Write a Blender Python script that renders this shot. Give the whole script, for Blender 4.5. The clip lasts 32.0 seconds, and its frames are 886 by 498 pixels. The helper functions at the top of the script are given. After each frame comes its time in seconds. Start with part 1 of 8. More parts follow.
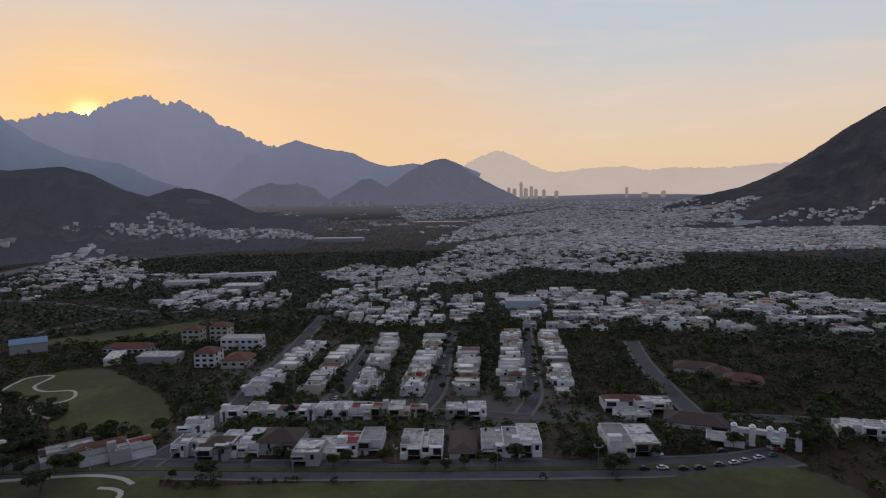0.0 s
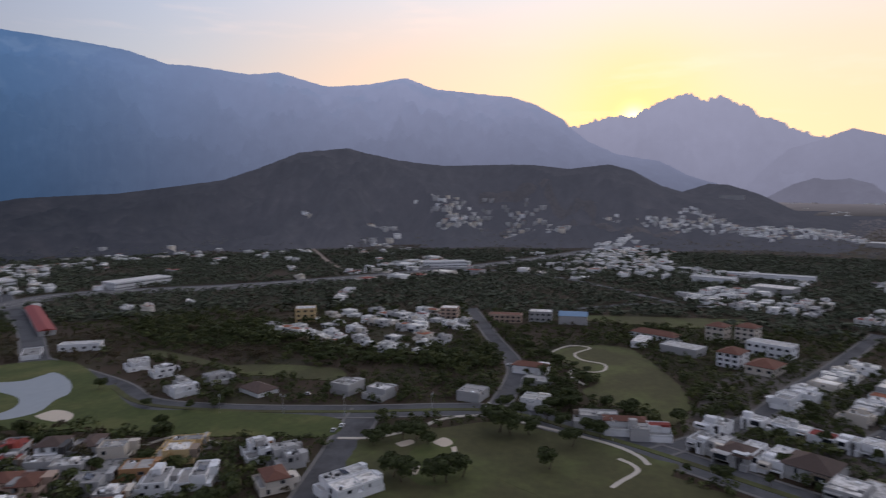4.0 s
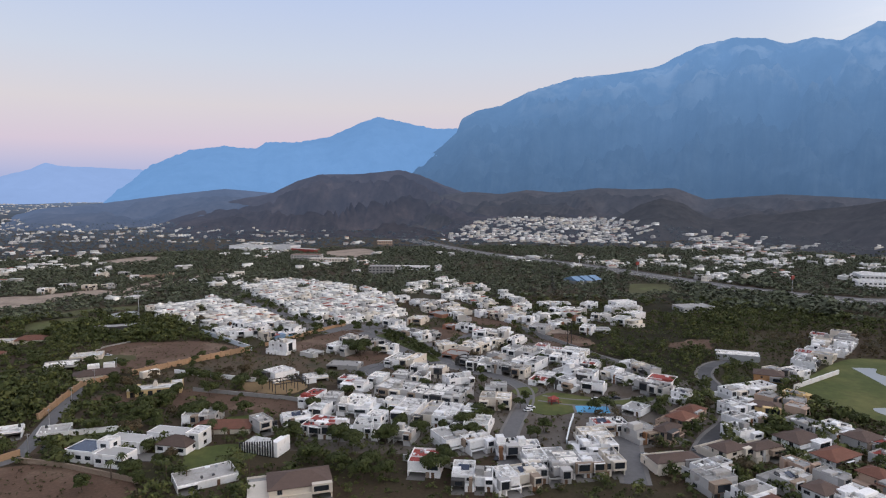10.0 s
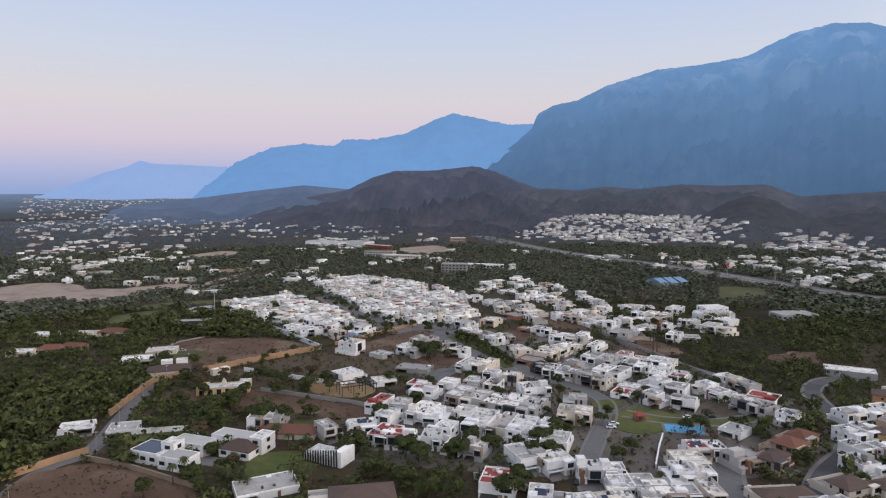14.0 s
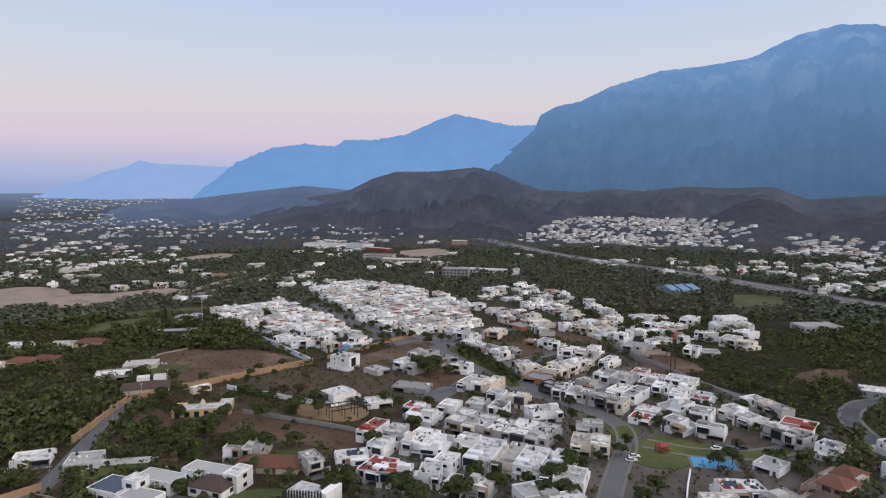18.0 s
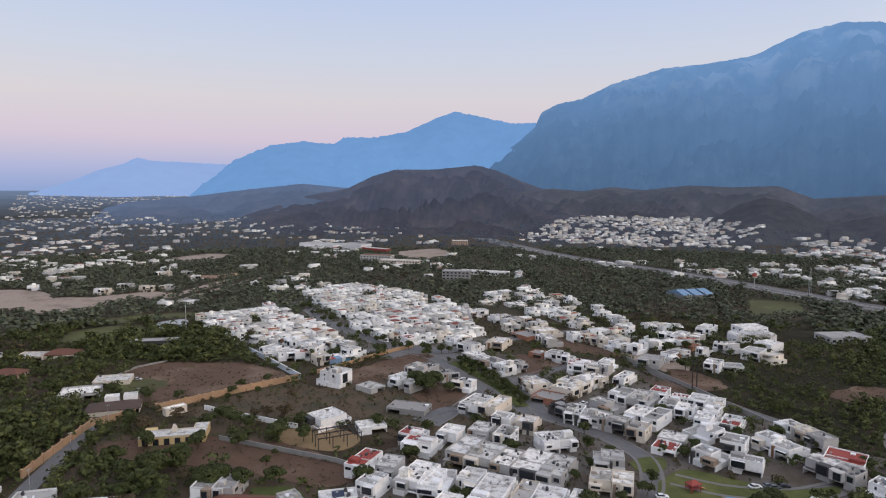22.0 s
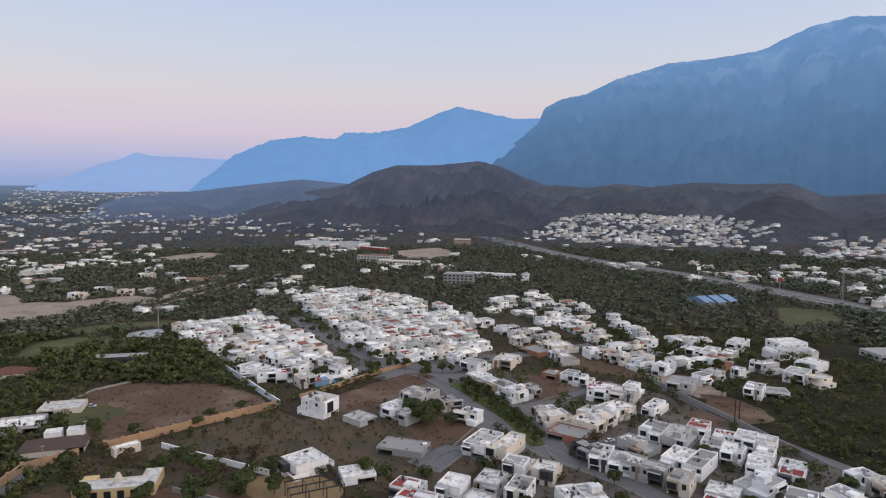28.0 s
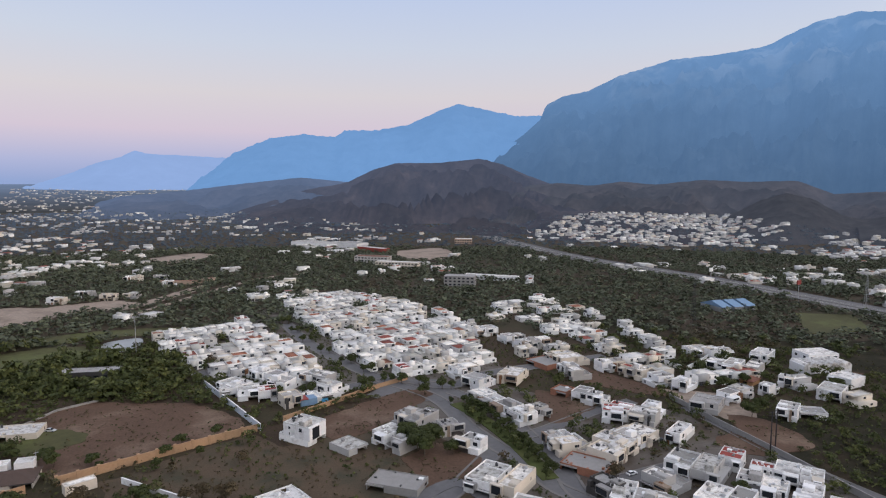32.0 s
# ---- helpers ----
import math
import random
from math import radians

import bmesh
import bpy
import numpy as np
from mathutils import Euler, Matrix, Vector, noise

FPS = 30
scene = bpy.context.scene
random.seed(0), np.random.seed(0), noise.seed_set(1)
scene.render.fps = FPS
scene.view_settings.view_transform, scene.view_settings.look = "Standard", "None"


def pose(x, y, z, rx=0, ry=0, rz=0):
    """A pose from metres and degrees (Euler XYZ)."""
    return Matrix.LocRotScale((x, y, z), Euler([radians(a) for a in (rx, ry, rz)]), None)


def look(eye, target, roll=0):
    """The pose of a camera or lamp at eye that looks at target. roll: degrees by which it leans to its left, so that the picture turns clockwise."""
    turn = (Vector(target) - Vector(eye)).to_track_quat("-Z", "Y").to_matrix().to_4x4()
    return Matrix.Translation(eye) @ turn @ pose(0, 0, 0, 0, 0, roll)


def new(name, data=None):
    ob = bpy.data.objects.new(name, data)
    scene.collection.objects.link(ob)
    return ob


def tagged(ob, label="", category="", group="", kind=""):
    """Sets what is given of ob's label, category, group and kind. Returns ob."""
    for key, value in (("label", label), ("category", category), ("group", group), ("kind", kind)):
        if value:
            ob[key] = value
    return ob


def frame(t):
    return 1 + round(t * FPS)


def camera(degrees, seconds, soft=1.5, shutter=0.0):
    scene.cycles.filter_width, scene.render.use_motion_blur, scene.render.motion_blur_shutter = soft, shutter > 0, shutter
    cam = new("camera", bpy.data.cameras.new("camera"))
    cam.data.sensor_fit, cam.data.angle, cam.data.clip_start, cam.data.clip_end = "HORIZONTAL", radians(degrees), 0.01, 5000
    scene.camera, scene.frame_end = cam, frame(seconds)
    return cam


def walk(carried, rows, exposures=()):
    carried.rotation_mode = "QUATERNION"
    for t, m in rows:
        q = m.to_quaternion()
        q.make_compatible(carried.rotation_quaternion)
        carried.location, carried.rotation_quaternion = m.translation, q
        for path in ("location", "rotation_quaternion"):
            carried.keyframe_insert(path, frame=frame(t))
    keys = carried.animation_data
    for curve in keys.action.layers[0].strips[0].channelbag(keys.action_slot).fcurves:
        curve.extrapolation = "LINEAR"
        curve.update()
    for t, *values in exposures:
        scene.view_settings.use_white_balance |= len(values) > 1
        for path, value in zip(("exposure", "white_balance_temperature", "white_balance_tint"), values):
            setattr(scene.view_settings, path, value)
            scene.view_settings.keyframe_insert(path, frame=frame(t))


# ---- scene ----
cam = camera(69.9, 32.0, soft=1.18, shutter=0.5)
# seconds, x, y, z in metres, then yaw, pitch and roll in degrees
PATH = [
    (0, -14.5, -60.3, 107.0, -123.88, -5.18, -0.80),
    (0.5, -14.4, -60.2, 107.1, -122.22, -5.17, -0.78),
    (1, -14.2, -59.6, 107.1, -119.65, -5.16, -0.75),
    (1.5, -13.7, -59.2, 106.9, -113.83, -5.12, -0.58),
    (2, -12.9, -59.8, 106.7, -106.79, -5.12, -0.55),
    (2.5, -12.2, -60.1, 106.4, -99.73, -5.11, -0.45),
    (4.5, -6.0, -59.8, 104.3, -71.20, -4.98, -0.49),
    (5, -5.4, -59.1, 103.9, -63.70, -4.95, -0.54),
    (5.5, -5.3, -59.2, 104.1, -56.09, -4.91, -0.46),
    (6, -4.5, -59.1, 103.7, -48.46, -4.87, -0.45),
    (6.5, -3.7, -59.0, 102.9, -40.39, -4.75, -0.43),
    (7, -2.8, -59.2, 103.1, -32.10, -4.78, -0.36),
    (7.5, -2.2, -58.9, 103.3, -25.23, -4.82, -0.37),
    (8, -2.3, -59.2, 103.5, -20.40, -4.86, -0.30),
    (8.5, -2.4, -58.9, 103.4, -15.75, -4.89, -0.28),
    (9, -1.8, -58.8, 103.6, -11.04, -4.96, -0.28),
    (9.5, -1.6, -58.0, 103.4, -7.76, -4.98, -0.23),
    (10, -1.3, -57.4, 103.4, -6.76, -5.02, -0.24),
    (10.5, -1.0, -56.2, 103.4, -6.40, -5.07, -0.24),
    (11, -1.2, -54.6, 103.3, -6.13, -5.11, -0.22),
    (11.5, -0.8, -52.4, 103.3, -5.14, -5.16, -0.22),
    (12, -0.6, -49.7, 102.9, -3.59, -5.16, -0.35),
    (12.5, -0.4, -46.8, 102.8, -2.43, -5.18, -0.30),
    (13, -0.1, -44.0, 102.9, -1.00, -5.21, -0.34),
    (13.5, -0.3, -40.9, 103.1, -0.23, -5.24, -0.20),
    (14, -0.1, -37.6, 103.2, -0.10, -5.31, -0.20),
    (14.5, -0.0, -34.1, 103.4, -0.11, -5.33, -0.08),
    (16.5, 0.0, -19.3, 103.8, 0.01, -5.31, -0.06),
    (17, 0.1, -15.5, 103.8, 0.02, -5.27, -0.01),
    (17.5, 0.1, -11.7, 104.0, 0.03, -5.24, -0.00),
    (18, 0.2, -7.8, 104.2, 0.03, -5.22, 0.05),
    (18.5, 0.1, -3.9, 104.4, 0.01, -5.21, 0.06),
    (19, 0.0, 0.0, 104.6, -0.00, -5.23, 0.10),
    (19.5, -0.1, 4.1, 104.8, -0.02, -5.26, 0.13),
    (20, -0.0, 8.1, 105.1, -0.00, -5.30, 0.12),
    (20.5, 0.0, 12.0, 105.2, 0.02, -5.31, 0.13),
    (21, -0.2, 16.2, 105.3, -0.03, -5.34, 0.14),
    (21.5, -0.2, 20.4, 105.4, -0.02, -5.38, 0.16),
    (22, -0.2, 24.3, 105.4, -0.01, -5.40, 0.18),
    (22.5, 0.3, 28.0, 105.6, 0.05, -5.45, 0.18),
    (23, 0.2, 32.0, 105.8, 0.05, -5.48, 0.22),
    (23.5, 0.2, 36.2, 105.9, 0.06, -5.54, 0.23),
    (24, 0.1, 40.3, 106.0, 0.06, -5.56, 0.23),
    (24.5, -0.1, 44.4, 105.9, 0.06, -5.58, 0.26),
    (25, 0.0, 48.6, 106.0, 0.09, -5.61, 0.21),
    (25.5, -0.1, 52.4, 106.1, 0.08, -5.63, 0.28),
    (27.5, 0.2, 68.4, 106.5, 0.16, -5.76, 0.30),
    (28, -0.1, 72.2, 106.6, 0.15, -5.77, 0.35),
    (28.5, -0.1, 75.9, 106.8, 0.15, -5.79, 0.35),
    (29, 0.1, 79.6, 107.1, 0.19, -5.84, 0.32),
    (29.5, 0.2, 83.6, 107.3, 0.21, -5.85, 0.33),
    (30, 0.4, 87.6, 107.4, 0.23, -5.89, 0.30),
    (30.5, 0.6, 91.6, 107.5, 0.27, -5.93, 0.25),
    (31, 0.6, 95.6, 107.4, 0.26, -5.95, 0.25),
    (31.5, 0.7, 99.9, 107.2, 0.25, -5.98, 0.24),
    (32, 0.6, 104.3, 106.7, 0.24, -5.95, 0.25),
]


def aim(x, y, z, yaw, pitch, roll):
    a, b = radians(yaw), radians(pitch)
    eye = Vector((x, y, z))
    return look(eye, eye + Vector((-math.sin(a) * math.cos(b), math.cos(a) * math.cos(b), math.sin(b))), roll)


walk(cam, [(t, aim(*row)) for t, *row in PATH],
     exposures=[(0, -1.46, 5720, 12), (1.0, -1.44, 5740, 12), (2.0, -1.37, 5760, 12), (3.5, -1.02, 5800, 15), (5.0, -0.70, 5880, 18), (6.0, -0.38, 5950, 17), (7.0, -0.10, 6080, 15), (8.5, -0.03, 6150, 12),
                (10.0, -0.02, 6150, 12), (32, -0.05, 6150, 12)])

# ---------------------------------------------------------------- sky and sun
SUN_AZ, SUN_EL = 95.1, 6.2
sun_dir = Vector((math.sin(radians(SUN_AZ)) * math.cos(radians(SUN_EL)), math.cos(radians(SUN_AZ)) * math.cos(radians(SUN_EL)),
                  math.sin(radians(SUN_EL))))


def lin(r, g, b):
    return tuple(((c / 255 + 0.055) / 1.055) ** 2.4 if c > 10 else c / 255 / 12.92 for c in (r, g, b)) + (1,)


class Nodes:
    """A small helper to write node trees in one line per node."""

    def __init__(self, tree):
        self.tree = tree
        tree.nodes.clear()

    def add(self, kind, inputs=None, **settings):
        n = self.tree.nodes.new(kind)
        for k, v in settings.items():
            setattr(n, k, v)
        for k, v in (inputs or {}).items():
            if isinstance(v, bpy.types.NodeSocket):
                self.tree.links.new(v, n.inputs[k])
            else:
                n.inputs[k].default_value = v
        return n

    def math(self, op, a, b=0.0, clamp=False):
        return self.add("ShaderNodeMath", {0: a, 1: b}, operation=op, use_clamp=clamp).outputs[0]

    def ramp(self, fac, stops, mode="LINEAR"):
        n = self.add("ShaderNodeValToRGB", {"Fac": fac})
        e = n.color_ramp.elements
        n.color_ramp.interpolation = mode
        while len(e) < len(stops):
            e.new(0.5)
        for el, (p, c) in zip(e, stops):
            el.position = p
            el.color = c if len(c) == 4 else (*c, 1)
        return n.outputs[0]

    def mix(self, fac, a, b, blend="MIX"):
        n = self.add("ShaderNodeMix", data_type="RGBA", blend_type=blend)
        for k, v in ((0, fac), (6, a), (7, b)):
            if isinstance(v, bpy.types.NodeSocket):
                self.tree.links.new(v, n.inputs[k])
            else:
                n.inputs[k].default_value = v
        return n.outputs[2]

    def noise(self, vec, scale, detail=4.0, rough=0.55):
        return self.add("ShaderNodeTexNoise", {"Vector": vec, "Scale": scale, "Detail": detail, "Roughness": rough}).outputs[0]


world = bpy.data.worlds.new("dusk_sky")
scene.world = world
world.use_nodes = True
N = Nodes(world.node_tree)
coord = N.add("ShaderNodeTexCoord").outputs["Generated"]
sep = N.add("ShaderNodeSeparateXYZ", {0: coord})
up = N.math("MULTIPLY", N.math("MAXIMUM", sep.outputs[2], 0.0), 1.0)
away = N.ramp(up, [(0.0, lin(150, 172, 214)), (0.03, lin(176, 185, 220)), (0.075, lin(216, 201, 216)), (0.13, lin(222, 213, 215)),
                   (0.20, lin(210, 215, 227)), (0.29, lin(194, 207, 234)), (0.55, lin(214, 216, 229)), (1.0, lin(216, 218, 231))])
warm = N.ramp(up, [(0.0, lin(246, 205, 165)), (0.05, lin(250, 210, 165)), (0.12, lin(249, 208, 168)), (0.20, lin(237, 207, 181)),
                   (0.30, lin(214, 211, 214)), (0.55, lin(214, 216, 229)), (1.0, lin(216, 218, 231))])
pale = N.ramp(up, [(0.0, lin(244, 208, 172)), (0.06, lin(244, 213, 180)), (0.13, lin(236, 214, 196)), (0.20, lin(214, 213, 213)),
                   (0.30, lin(200, 208, 221)), (0.55, lin(214, 216, 229)), (1.0, lin(216, 218, 231))])


def towards(direction, low, high):
    """How near the way of looking lies to a direction, from 0 to 1."""
    d = N.add("ShaderNodeVectorMath", {0: coord, 1: direction}, operation="DOT_PRODUCT").outputs["Value"]
    return d, N.add("ShaderNodeMapRange", {"Value": d, "From Min": low, "From Max": high}, interpolation_type="SMOOTHSTEP").outputs[0]


facing, close = towards(sun_dir, 0.72, 0.97)
side = towards(Vector((math.sin(radians(122)), math.cos(radians(122)), 0.12)).normalized(), -0.02, 0.86)[1]
sky = N.mix(side, away, N.mix(1.0, N.mix(close, pale, warm), (2.62, 2.54, 2.27, 1), "MULTIPLY"))
glow = N.math("POWER", N.math("MAXIMUM", facing, 0.0), 190.0)
core = N.math("POWER", N.math("MAXIMUM", facing, 0.0), 9000.0)
sky = N.mix(N.math("MULTIPLY", glow, 0.72), sky, (2.75, 1.5, 0.42, 1))
sky = N.mix(core, sky, (8.0, 5.6, 1.8, 1))
# thin streaks of cloud on the warm side
flat = N.add("ShaderNodeMapping", {"Vector": coord, "Scale": (3.0, 3.0, 20.0)})
cloud = N.noise(flat.outputs[0], 1.6, 5.0, 0.6)
streak = N.math("MULTIPLY", N.add("ShaderNodeMapRange", {"Value": cloud, "From Min": 0.54, "From Max": 0.76}).outputs[0], side)
sky = N.mix(N.math("MULTIPLY", streak, 0.32), sky, (2.7, 1.85, 1.35, 1))
nishita = N.add("ShaderNodeTexSky", sky_type="NISHITA", sun_disc=False, sun_elevation=radians(SUN_EL), sun_rotation=radians(SUN_AZ), air_density=1.4)
both = N.mix(1.0, sky, N.mix(1.0, nishita.outputs[0], (0.02, 0.02, 0.02, 1), "MULTIPLY"), "ADD")
bg = N.add("ShaderNodeBackground", {"Color": both, "Strength": 0.93})
N.add("ShaderNodeOutputWorld", {"Surface": bg.outputs[0]})

lamp = bpy.data.lights.new("sun", "SUN")
lamp.energy, lamp.angle, lamp.color = 1.5, radians(12), (1.0, 0.70, 0.52)
sun = new("sun", lamp)
sun.matrix_world = look(sun_dir * 1000, (0, 0, 0))
# ---------------------------------------------------------------- materials
def material(name, base, var=0.25, scale=0.4, rough=0.85, fine=3.0, bump=0.0, metal=0.0, second=None, amount=0.5, obj=0.0, island=0.0, spec=0.3, transmission=0.0):
    """Base colour with grain at two scales, an optional second colour in patches, and a tint that differs from thing to thing."""
    m = bpy.data.materials.new(name)
    m.use_nodes = True
    k = Nodes(m.node_tree)
    pos = k.add("ShaderNodeTexCoord").outputs["Object"] if obj == 0 else k.add("ShaderNodeNewGeometry").outputs["Position"]
    big = k.noise(pos, scale, 5.0, 0.6)
    small = k.noise(pos, scale * 9 * fine / 3.0, 3.0, 0.6)
    col = (*base, 1)
    if second:
        fac = k.add("ShaderNodeMapRange", {"Value": big, "From Min": 0.62 - 0.3 * amount, "From Max": 0.72 - 0.12 * amount}).outputs[0]
        col = k.mix(fac, col, (*second, 1))
    lo, hi = 1 - var, 1 + var
    tone = k.mix(0.5, k.ramp(big, [(0.25, (lo, lo, lo)), (0.75, (hi, hi, hi))]), k.ramp(small, [(0.3, (lo, lo, lo)), (0.7, (hi, hi, hi))]))
    col = k.mix(1.0, col, tone, "MULTIPLY")
    if obj or island:
        rnd = k.add("ShaderNodeObjectInfo").outputs["Random"] if obj else k.add("ShaderNodeNewGeometry").outputs["Random Per Island"]
        d = obj or island
        col = k.mix(1.0, col, k.ramp(rnd, [(0.0, (1 - d, 1 - d, 1 - d * 1.1)), (0.5, (1, 1, 1)), (1.0, (1 + d, 1 + d * 0.9, 1 + d * 0.7))]), "MULTIPLY")
    ins = {"Base Color": col, "Roughness": rough, "Metallic": metal, "Specular IOR Level": spec}
    if bump:
        ins["Normal"] = k.add("ShaderNodeBump", {"Height": small, "Strength": bump, "Distance": 0.15}).outputs[0]
    b = k.add("ShaderNodeBsdfPrincipled", ins)
    k.add("ShaderNodeOutputMaterial", {"Surface": b.outputs[0]})
    return m


def haze_painted_material(name, base, air, share, scale=0.002, second=None, toward=None, rock=None, foot=0.52, reach=None, ridge=0.0, spread=0.74):
    """Far slopes: rock and scrub, kilometres of hazy air painted in as a glow."""
    m = bpy.data.materials.new(name)
    m.use_nodes = True
    k = Nodes(m.node_tree)
    pos = k.add("ShaderNodeNewGeometry").outputs["Position"]
    big = k.noise(pos, scale, 8.0, 0.62)
    small = k.noise(pos, scale * 7, 6.0, 0.65)
    col = k.mix(k.ramp(big, [(0.40, (0, 0, 0)), (0.66, (1, 1, 1))]), (*base, 1), (*(second or [c * 1.6 for c in base]), 1))
    col = k.mix(1.0, col, k.ramp(small, [(0.3, (0.7, 0.7, 0.7)), (0.7, (1.3, 1.3, 1.3))]), "MULTIPLY")
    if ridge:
        # relief shading painted in by pointiness: gullies darker, crests lighter
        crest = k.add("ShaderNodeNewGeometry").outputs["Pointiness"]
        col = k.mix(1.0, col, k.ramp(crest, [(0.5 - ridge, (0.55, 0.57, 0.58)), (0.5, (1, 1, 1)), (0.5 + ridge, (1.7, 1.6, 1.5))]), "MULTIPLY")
    b = k.add("ShaderNodeBsdfDiffuse", {"Color": col})
    # the painted haze is warmer and brighter towards the low sun
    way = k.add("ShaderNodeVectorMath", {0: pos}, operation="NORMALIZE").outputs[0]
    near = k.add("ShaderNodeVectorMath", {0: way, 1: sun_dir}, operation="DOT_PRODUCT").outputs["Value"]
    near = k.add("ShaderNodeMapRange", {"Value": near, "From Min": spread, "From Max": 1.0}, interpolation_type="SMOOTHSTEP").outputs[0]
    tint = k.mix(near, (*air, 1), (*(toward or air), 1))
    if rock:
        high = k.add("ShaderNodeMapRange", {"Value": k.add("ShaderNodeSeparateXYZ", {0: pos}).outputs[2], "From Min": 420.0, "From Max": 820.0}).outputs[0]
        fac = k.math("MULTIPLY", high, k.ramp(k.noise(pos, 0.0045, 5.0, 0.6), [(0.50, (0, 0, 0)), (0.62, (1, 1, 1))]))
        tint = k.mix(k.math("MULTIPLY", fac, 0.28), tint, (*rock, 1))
    # the haze glow is dimmer towards the foot, by height
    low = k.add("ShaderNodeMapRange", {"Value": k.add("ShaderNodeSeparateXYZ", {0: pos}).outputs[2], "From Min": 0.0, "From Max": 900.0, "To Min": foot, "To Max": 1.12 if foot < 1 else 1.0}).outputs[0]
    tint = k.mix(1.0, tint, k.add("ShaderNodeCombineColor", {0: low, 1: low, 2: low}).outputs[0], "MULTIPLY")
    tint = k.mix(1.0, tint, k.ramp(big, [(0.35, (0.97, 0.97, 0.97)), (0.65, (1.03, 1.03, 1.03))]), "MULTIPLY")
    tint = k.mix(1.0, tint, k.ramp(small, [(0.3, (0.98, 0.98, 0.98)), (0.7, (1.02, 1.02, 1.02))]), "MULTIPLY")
    # haze laid over the slope's own colour as emission
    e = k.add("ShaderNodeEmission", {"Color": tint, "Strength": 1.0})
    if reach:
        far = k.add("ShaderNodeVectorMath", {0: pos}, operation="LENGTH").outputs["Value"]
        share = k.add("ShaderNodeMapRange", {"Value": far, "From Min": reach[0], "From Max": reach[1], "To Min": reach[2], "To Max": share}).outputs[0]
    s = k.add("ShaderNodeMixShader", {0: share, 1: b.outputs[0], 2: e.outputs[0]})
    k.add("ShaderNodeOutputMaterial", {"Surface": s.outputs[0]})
    return m


WHITE = material("white_render", (0.77, 0.765, 0.765), 0.13, 0.25, 0.9, obj=0.16, second=(0.56, 0.55, 0.54), amount=0.3)
CREAM = material("cream_render", (0.60, 0.54, 0.46), 0.10, 0.25, 0.9, obj=0.10)
GREY = material("grey_render", (0.40, 0.39, 0.38), 0.12, 0.25, 0.9, obj=0.14)
DARK = material("dark_cladding_and_shade", (0.055, 0.052, 0.05), 0.2, 0.5, 0.6)
YELLOW = material("yellow_render", (0.60, 0.44, 0.22), 0.1, 0.25, 0.9)
ORANGE = material("orange_render", (0.38, 0.21, 0.10), 0.1, 0.25, 0.9)
PEACH = material("peach_render", (0.42, 0.31, 0.24), 0.1, 0.25, 0.9, obj=0.12)
RAW = material("raw_concrete", (0.27, 0.26, 0.25), 0.25, 0.4, 0.95)
BRICK = material("bare_brick", (0.30, 0.14, 0.09), 0.3, 0.6, 0.95)
STONE = material("stone_cladding", (0.26, 0.20, 0.15), 0.3, 0.8, 0.9)
WOOD = material("wood_cladding", (0.20, 0.10, 0.05), 0.25, 0.8, 0.7)
ROOF = material("weathered_roof", (0.69, 0.672, 0.655), 0.4, 0.45, 0.95, second=(0.25, 0.235, 0.215), amount=0.6, obj=0.32)
ROOF_GREY = material("grey_concrete_roof", (0.34, 0.33, 0.32), 0.3, 0.25, 0.95, second=(0.22, 0.21, 0.20), amount=0.5, obj=0.25)
ROOF_RED = material("red_roof_coating", (0.25, 0.055, 0.045), 0.25, 0.2, 0.9, obj=0.12)
TILE_BROWN = material("brown_roof_tiles", (0.095, 0.066, 0.055), 0.25, 0.5, 0.85, bump=0.4, obj=0.16)
TILE_TERRA = material("terracotta_roof_tiles", (0.155, 0.070, 0.048), 0.25, 0.5, 0.85, bump=0.4, obj=0.16)
GLASS = material("dark_window_glass", (0.02, 0.024, 0.03), 0.1, 0.5, 0.08, spec=0.5)
FRAME = material("window_frame", (0.12, 0.12, 0.12), 0.1, 0.5, 0.5)
TRIM = material("white_trim", (0.78, 0.78, 0.77), 0.06, 0.5, 0.85)
DOORM = material("brown_door", (0.13, 0.075, 0.045), 0.2, 0.8, 0.6)
TANK = material("black_water_tank", (0.05, 0.05, 0.052), 0.1, 0.5, 0.5)
METAL = material("galvanised_metal", (0.45, 0.46, 0.47), 0.15, 0.6, 0.45, metal=0.7)
STEEL = material("dark_steel", (0.045, 0.042, 0.045), 0.15, 0.6, 0.5, metal=0.4)
SOLAR = material("solar_panel_glass", (0.02, 0.03, 0.06), 0.1, 0.5, 0.15, spec=0.5)
ASPHALT = material("asphalt", (0.15, 0.146, 0.148), 0.18, 0.05, 0.95, second=(0.125, 0.122, 0.125), amount=0.5, spec=0.1)
# darker copy of the asphalt: shade on the east streets put into its colour
ASPHALT_SHADED = material("shaded_asphalt", (0.11, 0.109, 0.113), 0.2, 0.05, 0.95, second=(0.065, 0.064, 0.066), amount=0.5, spec=0.1)
PAVE = material("pavement_concrete", (0.165, 0.156, 0.147), 0.15, 0.1, 0.9)
LINE = material("road_paint", (0.6, 0.58, 0.5), 0.15, 0.4, 0.8)
WALLM = material("perimeter_wall_render", (0.40, 0.255, 0.15), 0.2, 0.15, 0.9)
WALLBLUE = material("pale_blue_wall_paint", (0.55, 0.60, 0.66), 0.1, 0.15, 0.9)
GRASS = material("mown_grass", (0.066, 0.082, 0.021), 0.3, 0.03, 0.95, second=(0.105, 0.105, 0.034), amount=0.5, bump=0.3)
DRYGRASS = material("dry_grass", (0.070, 0.068, 0.026), 0.28, 0.03, 0.95, second=(0.088, 0.098, 0.032), amount=0.5, bump=0.3)
